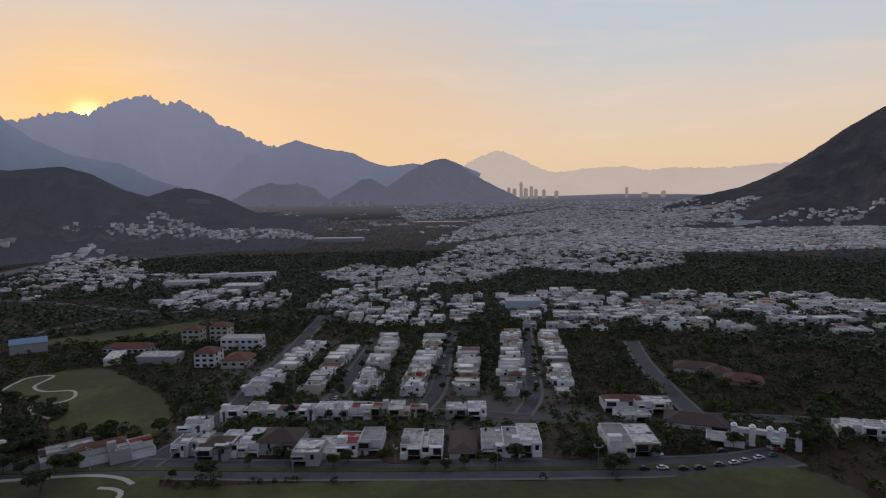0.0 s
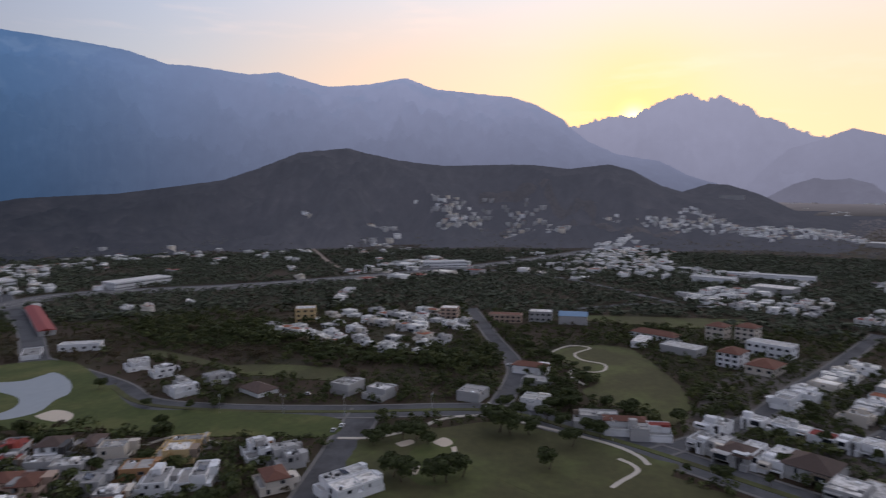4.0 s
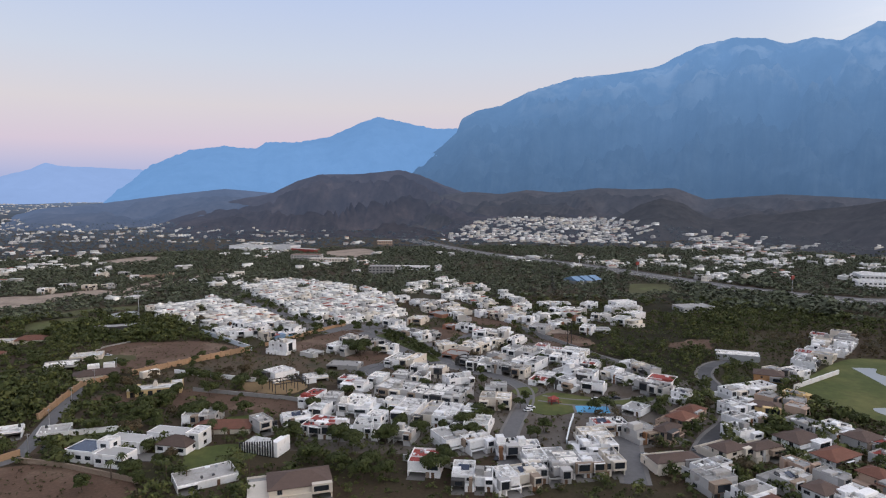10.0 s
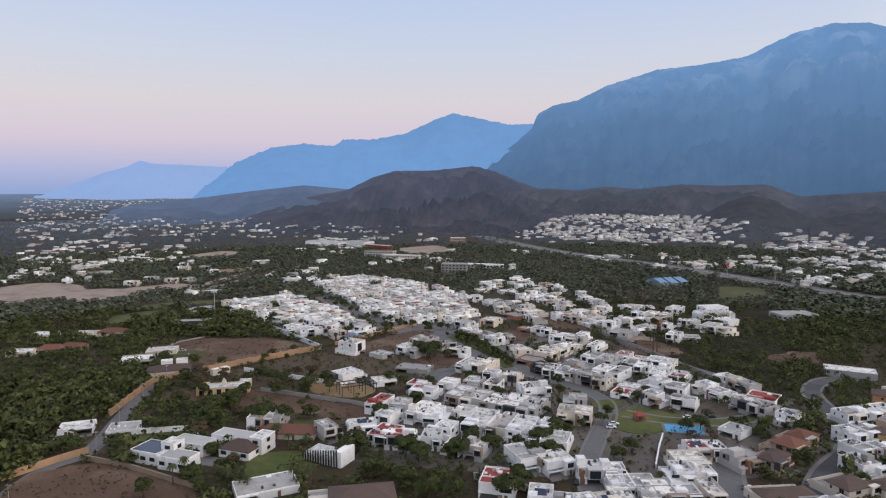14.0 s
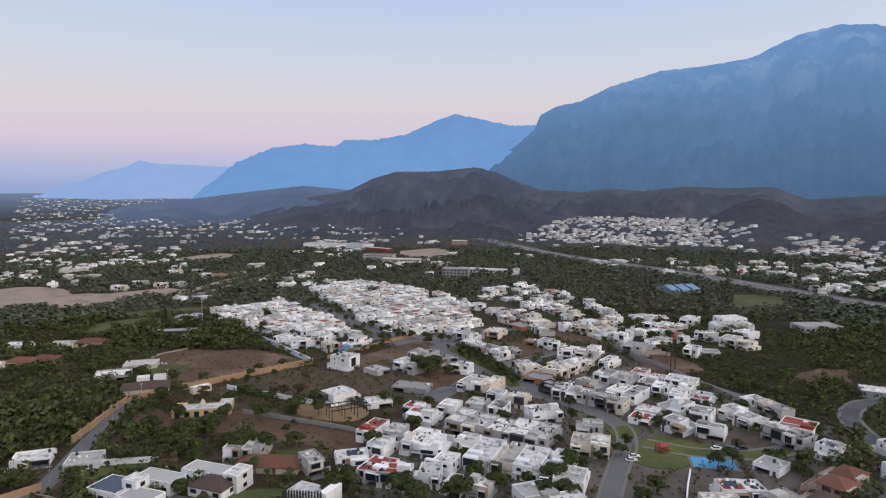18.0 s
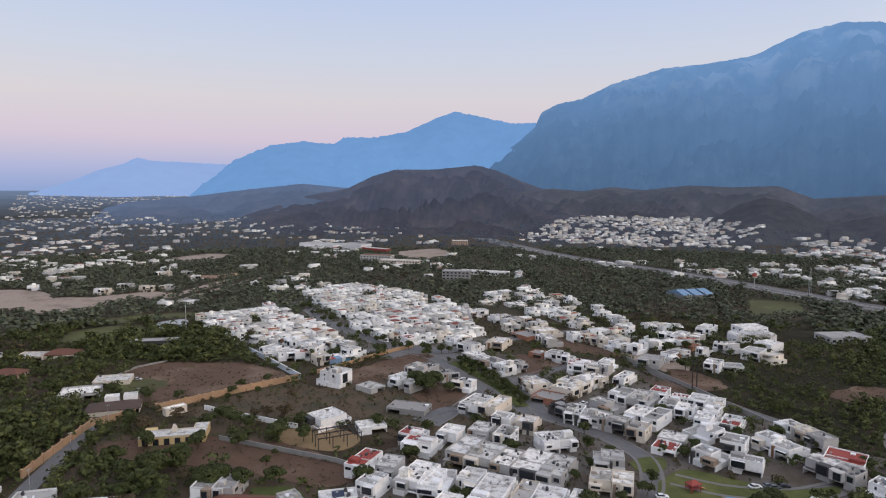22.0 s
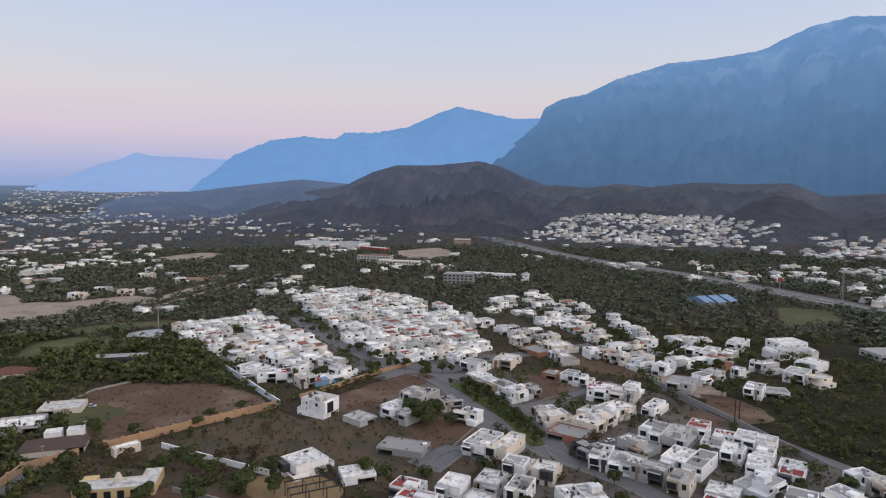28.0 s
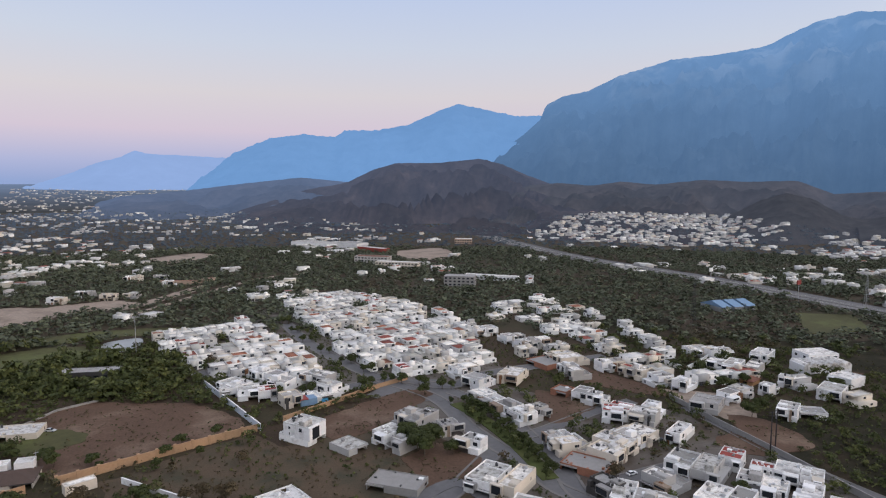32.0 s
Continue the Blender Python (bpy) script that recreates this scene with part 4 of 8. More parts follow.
def ring(x0, y0, x1, y1, z0, z1, t=0.22):
    return [(x0, y0, z0, x1, y0 + t, z1), (x0, y1 - t, z0, x1, y1, z1), (x0, y0 + t, z0, x0 + t, y1 - t, z1), (x1 - t, y0 + t, z0, x1, y1 - t, z1)]


WIN, PANE = {}, {}


def window(parent, face, u, z, w, h, x0, y0, x1, y1, lod):
    """One window on the face f, l, r or b of a block, centred at u along it."""
    w, h = round(w * 2) / 2 or 0.5, round(h * 2) / 2 or 0.5
    key = (w, h)
    if key not in WIN:
        a, b = w / 2, h / 2
        WIN[key] = box_mesh("window", [(-a - 0.1, -0.10, -b - 0.1, a + 0.1, 0.05, -b), (-a - 0.1, -0.10, b, a + 0.1, 0.05, b + 0.1), (-a - 0.1, -0.10, -b, -a, 0.05, b), (a, -0.10, -b, a + 0.1, 0.05, b),
                                       (-0.04, -0.06, -b, 0.04, 0.02, b)], FRAME)
        PANE[key] = box_mesh("pane", [(-a, -0.035, -b, a, 0.04, b)], GLASS)
    where = {"f": (u, y0, 0), "b": (u, y1, 180), "l": (x0, u, -90), "r": (x1, u, 90)}[face]
    m = pose(where[0], where[1], z, 0, 0, where[2])
    ob = new("window", WIN[key] if lod == 0 else PANE[key])
    ob.parent, ob.matrix_basis = parent, m
    if lod == 0:
        p = new("pane", PANE[key])
        p.parent = ob
        p.visible_shadow = False


def hip_roof(parent, x0, y0, x1, y1, z, rise, mat, over=0.5):
    x0, y0, x1, y1 = x0 - over, y0 - over, x1 + over, y1 + over
    w, d = x1 - x0, y1 - y0
    i = min(w, d) / 2 * 0.98
    if w >= d:
        top = [(x0 + i, (y0 + y1) / 2, z + rise), (x1 - i, (y0 + y1) / 2, z + rise)]
        f = [(0, 1, 5, 4), (1, 2, 5), (2, 3, 4, 5), (3, 0, 4)]
    else:
        top = [((x0 + x1) / 2, y0 + i, z + rise), ((x0 + x1) / 2, y1 - i, z + rise)]
        f = [(0, 1, 4), (1, 2, 5, 4), (2, 3, 5), (3, 0, 4, 5)]
    v = [(x0, y0, z), (x1, y0, z), (x1, y1, z), (x0, y1, z)] + top + [(x0, y0, z - 0.2), (x1, y0, z - 0.2), (x1, y1, z - 0.2), (x0, y1, z - 0.2)]
    f += [(6, 7, 1, 0), (7, 8, 2, 1), (8, 9, 3, 2), (9, 6, 0, 3), (9, 8, 7, 6)]
    return part("roof", None, None, parent, mesh=mesh_of("roof", v, f, mat))


COUNT = [0]


def house(x, y, rot, w, d, style="flat", wall=None, st=2, lod=0, group=""):
    """A plot's width of houses: a wide front is made of two or three narrow houses side by side."""
    lod = max(lod, 1 if y > 235 or y < 0 else 0)
    n = max(1, round(w / 9.2)) if w > 12.6 and style in ("flat", "red") and st == 2 else 1
    rng = random.Random(int(x * 7 + y * 11))
    c, s = math.cos(radians(rot)), math.sin(radians(rot))
    cuts = [0.0] + [(i + rng.uniform(-0.12, 0.12)) / n for i in range(1, n)] + [1.0]
    for i in range(n):
        u = (cuts[i] + cuts[i + 1] - 1) / 2 * w
        v = rng.uniform(-1.0, 1.0) if n > 1 else 0.0
        tone = wall if i == 0 or wall not in (WHITE, None) else rng.choice([WHITE, WHITE, GREY, CREAM])
        one_house(x + c * u - s * v, y + s * u + c * v, rot, (cuts[i + 1] - cuts[i]) * w - 0.12, d * (rng.uniform(0.88, 1.0) if n > 1 else 1), style if i == 0 else "flat", tone, st, lod, group)


def one_house(x, y, rot, w, d, style="flat", wall=None, st=2, lod=0, group=""):
    """A house with its front towards local -y: stepped floors, an open carport, parapets, roofs, windows, door and what stands on the roof."""
    COUNT[0] += 1
    rng = random.Random(COUNT[0] * 7919 + 13)
    wall = wall or WHITE
    storeys = {1: "single-storey", 2: "two-storey", 3: "three-storey"}[st]
    ob = thing("house", x, y, 0, rot, f"{WALL_WORD[wall]} {storeys} house with a {ROOF_WORD[style]}", "house", group)
    c, s = math.cos(radians(rot)), math.sin(radians(rot))
    take([(x + c * a - s * b, y + s * a + c * b) for a, b in ((-w / 2 - 1, -d / 2 - 2), (w / 2 + 1, -d / 2 - 2), (w / 2 + 1, d / 2 + 1), (-w / 2 - 1, d / 2 + 1))])
    X0_, Y0_, X1_, Y1_ = -w / 2, -d / 2, w / 2, d / 2
    h = 2.5
    top = h * st + rng.uniform(-0.25, 0.45)
    gw = min(w * rng.uniform(0.5, 0.66), 6.8)
    flip = rng.random() < 0.5
    gd = rng.uniform(4.0, 5.8)
    a0, a1 = (X0_, X0_ + gw) if not flip else (X1_ - gw, X1_)
    b0, b1 = (X0_ + gw, X1_) if not flip else (X0_, X1_ - gw)
    raw = style == "raw"
    second = RAW if raw else wall if rng.random() < 0.55 else rng.choice([GREY, DARK, STONE, CREAM, RAW])
    deck = {"red": ROOF_RED, "raw": RAW}.get(style, rng.choice([ROOF_GREY, ROOF_GREY, RAW, ROOF] if 105 < x < 240 and 30 < y < 280 else [ROOF, ROOF, ROOF, ROOF_GREY]))
    # ground floor with the carport let deep into it, its outer pier left standing
    pier = (a0, Y0_ + 0.3, -0.2, a0 + 0.35, Y0_ + gd, h) if not flip else (a1 - 0.35, Y0_ + 0.3, -0.2, a1, Y0_ + gd, h)
    lintel = [(a0 + 0.02, Y0_ - 0.02, h - 0.55, a1 - 0.02, Y0_ + 0.4, h - 0.13)] if st > 1 else []
    part("ground_floor", [(b0, Y0_, -0.2, b1, Y1_, h), (a0, Y0_ + gd, -0.2, a1, Y1_, h), pier] + lintel, wall, ob)
    if st > 1:
        # the upper floor: a main block, a forward bay of another height, and a light well at one side
        uy0 = Y0_ + rng.choice([0.0, 0.6, 1.6])
        uy1 = Y1_ - rng.choice([0.0, 2.5, 4.0, 5.0]) * (d > 11)
        ux0, ux1 = X0_ + 0.015, X1_ - 0.015
        if rng.random() < 0.3 and w > 8:
            if rng.random() < 0.5:
                ux0 += w * 0.25
            else:
                ux1 -= w * 0.25
        wy = rng.uniform(uy0 + 4.2, max(uy0 + 4.3, uy1 - 4.0))
        wd, ww = 2.4, min(2.6, (ux1 - ux0) * 0.3)
        if uy1 - uy0 > 9:
            e0, e1 = (ux0 + ww, ux1) if flip else (ux0, ux1 - ww)
            blocks = [(ux0, uy0, h - 0.03, ux1, wy, top), (e0, wy, h - 0.03, e1, wy + wd, top), (ux0, wy + wd, h - 0.03, ux1, uy1, top)]
        else:
            blocks = [(ux0, uy0, h - 0.03, ux1, uy1, top)]
        part("upper_floor", blocks, wall, ob)
        bay = [a0 + 0.02, a1 - 0.02] if rng.random() < 0.6 else [b0 + 0.02, b1 + 1.2 if b1 + 1.2 < X1_ else X1_ - 0.02]
        out = rng.choice([0.5, 0.9, 1.4])
        bt = top + rng.choice([-0.5, 0.35, 0.7])
        part("bay", [(bay[0], Y0_ - out, h - 0.12, bay[1], max(uy0, Y0_) + 0.5, bt)], second, ob)
        bw = bay[1] - bay[0]
        if not raw:
            gl = rng.uniform(0.55, 0.85)
            u0 = bay[0] + bw * (1 - gl) * rng.uniform(0.2, 0.8)
            part("glazing", [(u0, Y0_ - out - 0.05, h + rng.choice([0.15, 0.7]), u0 + bw * gl, Y0_ - out + 0.05, bt - rng.uniform(0.3, 0.7))], GLASS, ob)
            if rng.random() < 0.5:
                part("surround", [(u0 - 0.2, Y0_ - out - 0.7, bt - 0.28, u0 + bw * gl + 0.2, Y0_ - out, bt - 0.06), (u0 - 0.2, Y0_ - out - 0.7, h, u0, Y0_ - out, bt - 0.28)], wall, ob)
        if uy1 < Y1_ - 1:
            part("terrace", [(X0_ + 0.22, uy1, h, X1_ - 0.22, Y1_ - 0.22, h + 0.06)], ROOF_GREY, ob)
            part("terrace_parapet", ring(X0_, uy1 - 0.1, X1_, Y1_, h, h + 0.8)[1:], wall, ob)
    else:
        ux0, uy0, ux1, uy1 = X0_, Y0_, X1_, Y1_
        wy = wd = ww = 0
        blocks = [0]
        top = h
        part("carport_roof", [(a0 + 0.02, Y0_ - 0.6, h - 0.4, a1 - 0.02, Y0_ + gd, h - 0.01)], second, ob)
    # roof
    if style in ("brown", "terra"):
        hip_roof(ob, ux0, uy0, ux1, uy1, top + 0.02, min(ux1 - ux0, uy1 - uy0) * rng.uniform(0.17, 0.24), TILE_BROWN if style == "brown" else TILE_TERRA)
    else:
        ph = rng.uniform(0.35, 0.8)
        if len(blocks) == 3:
            e0, e1 = blocks[1][0], blocks[1][3]
            part("roof", [(ux0 + 0.2, uy0 + 0.2, top, ux1 - 0.2, wy - 0.2, top + 0.07), (e0 + 0.2, wy - 0.2, top, e1 - 0.2, wy + wd + 0.2, top + 0.07), (ux0 + 0.2, wy + wd + 0.2, top, ux1 - 0.2, uy1 - 0.2, top + 0.07)], deck, ob)
            part("parapet", [(ux0, uy0, top, ux1, uy0 + 0.2, top + ph), (ux0, uy1 - 0.2, top, ux1, uy1, top + ph), (ux0, uy0 + 0.2, top, ux0 + 0.2, uy1 - 0.2, top + ph),
                             (ux1 - 0.2, uy0 + 0.2, top, ux1, uy1 - 0.2, top + ph), (e0, wy - 0.2, top, e1, wy, top + ph * 0.7)], wall, ob)
        else:
            part("roof", [(ux0 + 0.2, uy0 + 0.2, top, ux1 - 0.2, uy1 - 0.2, top + 0.07)], deck, ob)
            part("parapet", ring(ux0, uy0, ux1, uy1, top, top + ph, 0.2), wall, ob)
        if 0 < y < 400:
            bits = []
            for _ in range(rng.randrange(3, 8)):
                bx, by, bs = rng.uniform(ux0 + 0.8, max(ux0 + 0.9, ux1 - 0.8)), rng.uniform(uy0 + 0.8, max(uy0 + 0.9, uy1 - 0.8)), rng.uniform(0.2, 0.5)
                bits.append((bx - bs, by - bs * rng.uniform(0.5, 2.0), top + 0.05, bx + bs, by + bs * rng.uniform(0.5, 2.0), top + 0.07 + rng.choice([0.25, 0.4, 0.8])))
            tagged(part("roof_vents", bits, rng.choice([wall, METAL, RAW, TANK]), ob), kind="stuff")
        if rng.random() < 0.6 and st > 1:
            # a raised part of the roof
            ry = rng.uniform(uy0 + 1.5, uy0 + 3.0)
            rx0, rx1 = (ux0 + 0.1, ux0 + (ux1 - ux0) * rng.uniform(0.35, 0.6)) if rng.random() < 0.5 else (ux1 - (ux1 - ux0) * rng.uniform(0.35, 0.6), ux1 - 0.1)
            rh = rng.choice([0.9, 1.1, 2.3])
            part("stair_tower" if rh > 2 else "raised_roof", [(rx0, ry, top + 0.05, rx1, ry + rng.uniform(2.6, 3.6), top + rh), (rx0 + 0.3, ry + 0.3, top + rh, rx1 - 0.3, ry + 2.2, top + rh + 0.12)], wall if rng.random() < 0.6 else deck, ob)
        if lod < 2:
            for mesh, name, chance in ((TANK_MESH, "water_tank", 0.4), (AC_MESH, "air_conditioner", 0.6), (SKY_MESH, "skylight", 0.35)):
                if rng.random() < chance * (1 if lod == 0 else 0.5) and ux1 - ux0 > 3.4 and uy1 - uy0 > 4:
                    o = part(name, None, None, ob, mesh=mesh)
                    o.location = (rng.uniform(ux0 + 1.3, ux1 - 1.3), rng.uniform(uy1 - 3.5, uy1 - 1.4), top + 0.07)
            if lod == 0 and rng.random() < 0.12:
                px, py = (ux0 + ux1) / 2, (uy0 + uy1) / 2
                v = [(px - 2, py - 1.5, top + 0.25), (px + 2, py - 1.5, top + 0.25), (px + 2, py + 1.2, top + 1.1), (px - 2, py + 1.2, top + 1.1)]
                v += [(a, b, e - 0.12) for a, b, e in v]
                part("solar_panel", None, None, ob, mesh=mesh_of("solar_panel", v, [(0, 1, 2, 3), (7, 6, 5, 4), (0, 4, 5, 1), (1, 5, 6, 2), (2, 6, 7, 3), (3, 7, 4, 0)], SOLAR))
    # accents and openings
    if rng.random() < 0.4 and st > 1 and not raw:
        u = rng.uniform(b0, max(b0, b1 - 1.5))
        part("facade_panel", [(u, Y0_ - 0.12, -0.1, u + rng.uniform(0.9, 1.5), uy0 + 0.3, top - 0.1)], rng.choice([DARK, STONE, WOOD, GREY]), ob)
    for level in range(st):
        zc = h * level + 1.35
        fy = Y0_ if level == 0 else uy0
        fx0, fx1 = (b0, b1)
        if level == 0 and lod == 0:
            part("door", [((fx0 + fx1) / 2 - 0.55, fy - 0.06, 0.0, (fx0 + fx1) / 2 + 0.55, fy + 0.05, 2.1)], DOORM, ob)
        elif level and fx1 - fx0 > 2.2:
            window(ob, "f", (fx0 + fx1) / 2, zc, min(rng.choice([1.0, 1.5, 2.0, 2.5]), fx1 - fx0 - 0.6), rng.choice([1.0, 1.5, 2.0]), fx0, fy, fx1, uy1, lod)
        sy0, sy1, sx0, sx1 = (Y0_, Y1_, X0_, X1_) if level == 0 else (uy0, uy1, ux0, ux1)
        for face in ("l", "r") if lod < 2 else ("r",):
            for far in (0.3, 0.75):
                if rng.random() < (0.55 if lod == 0 else 0.26) and (level or far > 0.5):
                    window(ob, face, sy0 + (sy1 - sy0) * far, zc, rng.choice([0.5, 1.0, 1.5, 2.0]), rng.choice([1.0, 1.0, 1.5]), sx0, sy0, sx1, sy1, lod)
        if rng.random() < 0.5 and lod == 0:
            window(ob, "b", rng.uniform(sx0 + 1.3, sx1 - 1.3), zc, 1.5, 1.5, sx0, sy0, sx1, sy1, lod)
    if lod == 0:
        part("driveway", [(a0 + 0.02, Y0_ - 2.6, -0.15, a1 - 0.02, Y0_ + gd - 0.05, 0.1)], PAVE, ob)
        if rng.random() < 0.4:
            part("yard_wall", ring(X0_ - 0.02, Y1_ - 0.1, X1_ + 0.02, Y1_ + rng.uniform(2.0, 3.5), -0.2, 2.1, 0.18)[1:], wall, ob)
    return ob


def row(x, y, dx, dy, n, w, d, rot, styles=("flat",), walls=None, lod=1, group="", gap=0.25, skip=0.0, st=2):
    """A street of n houses side by side from (x, y) along (dx, dy), all fronts turned the same way."""
    rng = random.Random(int(x * 13 + y * 7))
    k = math.hypot(dx, dy)
    dx, dy, at = dx / k, dy / k, 0.0
    for i in range(n):
        ww = w * rng.uniform(0.86, 1.16)
        at += ww / 2
        if rng.random() >= skip:
            shift = rng.uniform(-1.2, 1.2)
            dd = d * rng.uniform(0.85, 1.12)
            house(x + dx * at - dy * shift, y + dy * at + dx * shift, rot, ww - gap, dd, rng.choice(styles), rng.choice(walls or (WHITE,)), st if rng.random() < 0.9 else max(1, st - 1), lod, group)
        at += ww / 2


# ---------------------------------------------------------------- houses too far or too many to keep apart, joined
MANY = {WHITE: material("many_white_walls", (0.68, 0.672, 0.66), 0.14, 0.05, 0.9, island=0.34), CREAM: material("many_cream_walls", (0.56, 0.51, 0.44), 0.1, 0.05, 0.9, island=0.2),
        GREY: material("many_grey_walls", (0.40, 0.39, 0.38), 0.1, 0.05, 0.9, island=0.2), ROOF: material("many_roofs", (0.66, 0.645, 0.62), 0.3, 0.05, 0.95, island=0.45),
        ROOF_RED: material("many_red_roofs", (0.25, 0.07, 0.05), 0.2, 0.05, 0.9, island=0.2), TILE_TERRA: material("many_tile_roofs", (0.30, 0.12, 0.07), 0.2, 0.05, 0.9, island=0.2), GLASS: GLASS, DARK: DARK}
SLOT = list(MANY)


class Crowd:
    """Boxes of many houses gathered into one mesh."""

    def __init__(self):
        self.boxes, self.mats = [], []

    def add(self, m, boxes, mat):
        for b in boxes:
            self.boxes.append((*m, *b))
            self.mats.append(SLOT.index(mat))

    def house(self, x, y, z, rot, w, d, st, rng, wall=None, detail=2):
        m = (x, y, z, math.cos(radians(rot)), math.sin(radians(rot)))
        wall = wall or rng.choice([WHITE, WHITE, WHITE, WHITE, CREAM, GREY] if detail or y < 0 else [WHITE, CREAM, GREY, GREY, GREY])
        h, a, b = 2.5 * st, w / 2, d / 2
        deck = rng.choice([ROOF] * 8 + [ROOF_RED, TILE_TERRA])
        back = b - rng.choice([0, 0, 2.5, 4.0]) if st > 1 else b
        self.add(m, [(-a, -b, -6, a, b, h if st == 1 else 2.5)], wall)
        if not detail:
            self.add(m, [(-a + 0.3, -b + 0.3, h, a - 0.3, back - 0.3, h + 0.15)], deck)
        if st > 1:
            self.add(m, [(-a + 0.01, -b + rng.choice([0, 0, 1.2]), 2.5, a - rng.choice([0.01, 0.01, w * 0.25]), back, h)], wall)
        if detail:
            e = back if st > 1 else b
            self.add(m, [(-a + 0.25, -b + 0.4, h, a - 0.25, e - 0.25, h + 0.06)], deck)
            self.add(m, ring(-a + 0.005, -b + 0.15, a - 0.005, e, h - 0.02, h + 0.5), wall)
            if rng.random() < 0.45:
                tx, ty = rng.uniform(-a + 1, a - 3.5), rng.uniform(-b + 2, max(-b + 2.1, e - 4))
                self.add(m, [(tx, ty, h, tx + 2.6, ty + 3, h + 2.0)], wall)
        if detail:
            g0 = -a + 0.3 if rng.random() < 0.5 else a - 0.3 - w * 0.45
            # a solid dark box stands for the shade inside the carport
            self.add(m, [(g0, -b - 0.04, 0.1, g0 + w * 0.45, -b + 0.5, 2.15)], DARK)
            if st > 1:
                self.add(m, [(g0 - 0.1, -b - rng.choice([0.6, 1.2]), 2.4, g0 + w * 0.5, -b + 2, h + rng.choice([-0.4, 0.4, 0.9]))], rng.choice([wall, wall, wall, GREY, CREAM]))
        if detail > 1:
            n = max(1, int(w / 3.6))
            for k in range(st):
                for i in range(n):
                    u, ww, hh = -a + w * (i + 0.5) / n, rng.uniform(0.5, 1.2), rng.uniform(0.5, 0.9)
                    self.add(m, [(u - ww, -b - 0.06, 2.5 * k + 1.4 - hh, u + ww, -b + 1.4, 2.5 * k + 1.4 + hh)], GLASS)
                u = rng.uniform(-b + 2, e - 1.5)
                self.add(m, [(a - 0.3, u - 0.7, 2.5 * k + 0.9, a + 0.05, u + 0.7, 2.5 * k + 2.0), (-a - 0.05, u - 0.7, 2.5 * k + 0.9, -a + 0.3, u + 0.7, 2.5 * k + 2.0)], GLASS)
                u = rng.uniform(-a + 1.5, a - 1.5)
                self.add(m, [(u - 0.8, b - 0.3 if k == 0 else e - 0.3, 2.5 * k + 0.9, u + 0.8, (b if k == 0 else e) + 0.05, 2.5 * k + 2.0)], GLASS)
        c, s = m[3], m[4]
        if abs(x) < 750 and abs(y) < 1100:
            take([(x + c * p - s * q, y + s * p + c * q) for p, q in ((-a - 1, -b - 2), (a + 1, -b - 2), (a + 1, b + 1), (-a - 1, b + 1))])

    def build(self, name, label, category="houses"):
        q = np.array(self.boxes)
        lo, hi = q[:, 5:8], q[:, 8:11]
        pick = np.array([(0, 0, 0), (1, 0, 0), (1, 1, 0), (0, 1, 0), (0, 0, 1), (1, 0, 1), (1, 1, 1), (0, 1, 1)])
        p = lo[:, None] + (hi - lo)[:, None] * pick[None]
        c, s = q[:, 3, None], q[:, 4, None]
        w = np.stack([q[:, 0, None] + c * p[..., 0] - s * p[..., 1], q[:, 1, None] + s * p[..., 0] + c * p[..., 1], q[:, 2, None] + p[..., 2]], -1)
        quads = (np.arange(len(q))[:, None, None] * 8 + np.array(BOXF[1:])[None]).reshape(-1, 4)
        me = arrays(name, w.reshape(-1, 3), quads, [MANY[k] for k in SLOT], np.repeat(self.mats, 5))
        return tagged(new(name, me), label, category, kind="stuff")
# ---------------------------------------------------------------- houses one by one
# A estate off the boulevard
house(54.2, 332.8, -33, 17.1, 12.2, "raw", BRICK, 1)
house(85.7, 382.8, -33, 22.0, 11.0, "red", WHITE, 2, 1)
house(45.0, 526.5, 25, 14.6, 14.6, "flat", WHITE, 2, 1)
house(53.7, 509.1, 25, 14.6, 13.4, "flat", WHITE, 2, 1)
house(62.0, 516.4, 25, 13.4, 12.2, "flat", WHITE, 2, 1)
house(13.9, 560.7, 25, 14.6, 13.4, "flat", WHITE, 2, 1)
house(27.9, 545.2, 25, 15.9, 13.4, "flat", WHITE, 2, 1)
house(114.9, 434.7, 20, 13.4, 11.0, "flat", WHITE, 2, 1)
house(95.8, 460.9, 20, 15.9, 11.0, "flat", WHITE, 2, 1)
house(157.3, 492.3, 15, 14.6, 11.0, "flat", WHITE, 2, 1)
house(169.0, 489.9, 15, 15.9, 11.0, "flat", WHITE, 2, 1)
house(111.0, 315.1, -33, 15.9, 17.1, "flat", WHITE, 2)
house(123.6, 323.1, -33, 23.2, 12.2, "red", WHITE, 2)
house(96.8, 281.9, -33, 11.0, 9.8, "flat", GREY, 1)
house(45.6, 275.2, 15, 14.6, 11.0, "flat", WHITE, 2)
house(-8.0, 272.0, -25, 12.2, 13.4, "red", WHITE, 2)
house(-31.5, 293.8, 20, 12.2, 9.8, "flat", WHITE, 1)
house(-156, 317, 20, 23, 13, "brown", CREAM, 1)
house(-184.3, 338.5, 20, 18.3, 14.6, "flat", GREY, 1, 1)
house(-179.1, 360.8, 15, 18.3, 12.2, "flat", CREAM, 1, 1)
house(-238.2, 414.0, 5, 19.5, 12.2, "terra", CREAM, 1, 1)
house(-254.2, 409.2, 5, 15.9, 11.0, "flat", CREAM, 1, 1)
house(-243.1, 371.4, 0, 15.9, 11.0, "terra", PEACH, 1, 1)
house(-266.3, 357.0, 5, 14.6, 11.0, "flat", CREAM, 1, 1)
house(-253.0, 366.2, 5, 17.1, 11.0, "terra", PEACH, 1, 1)
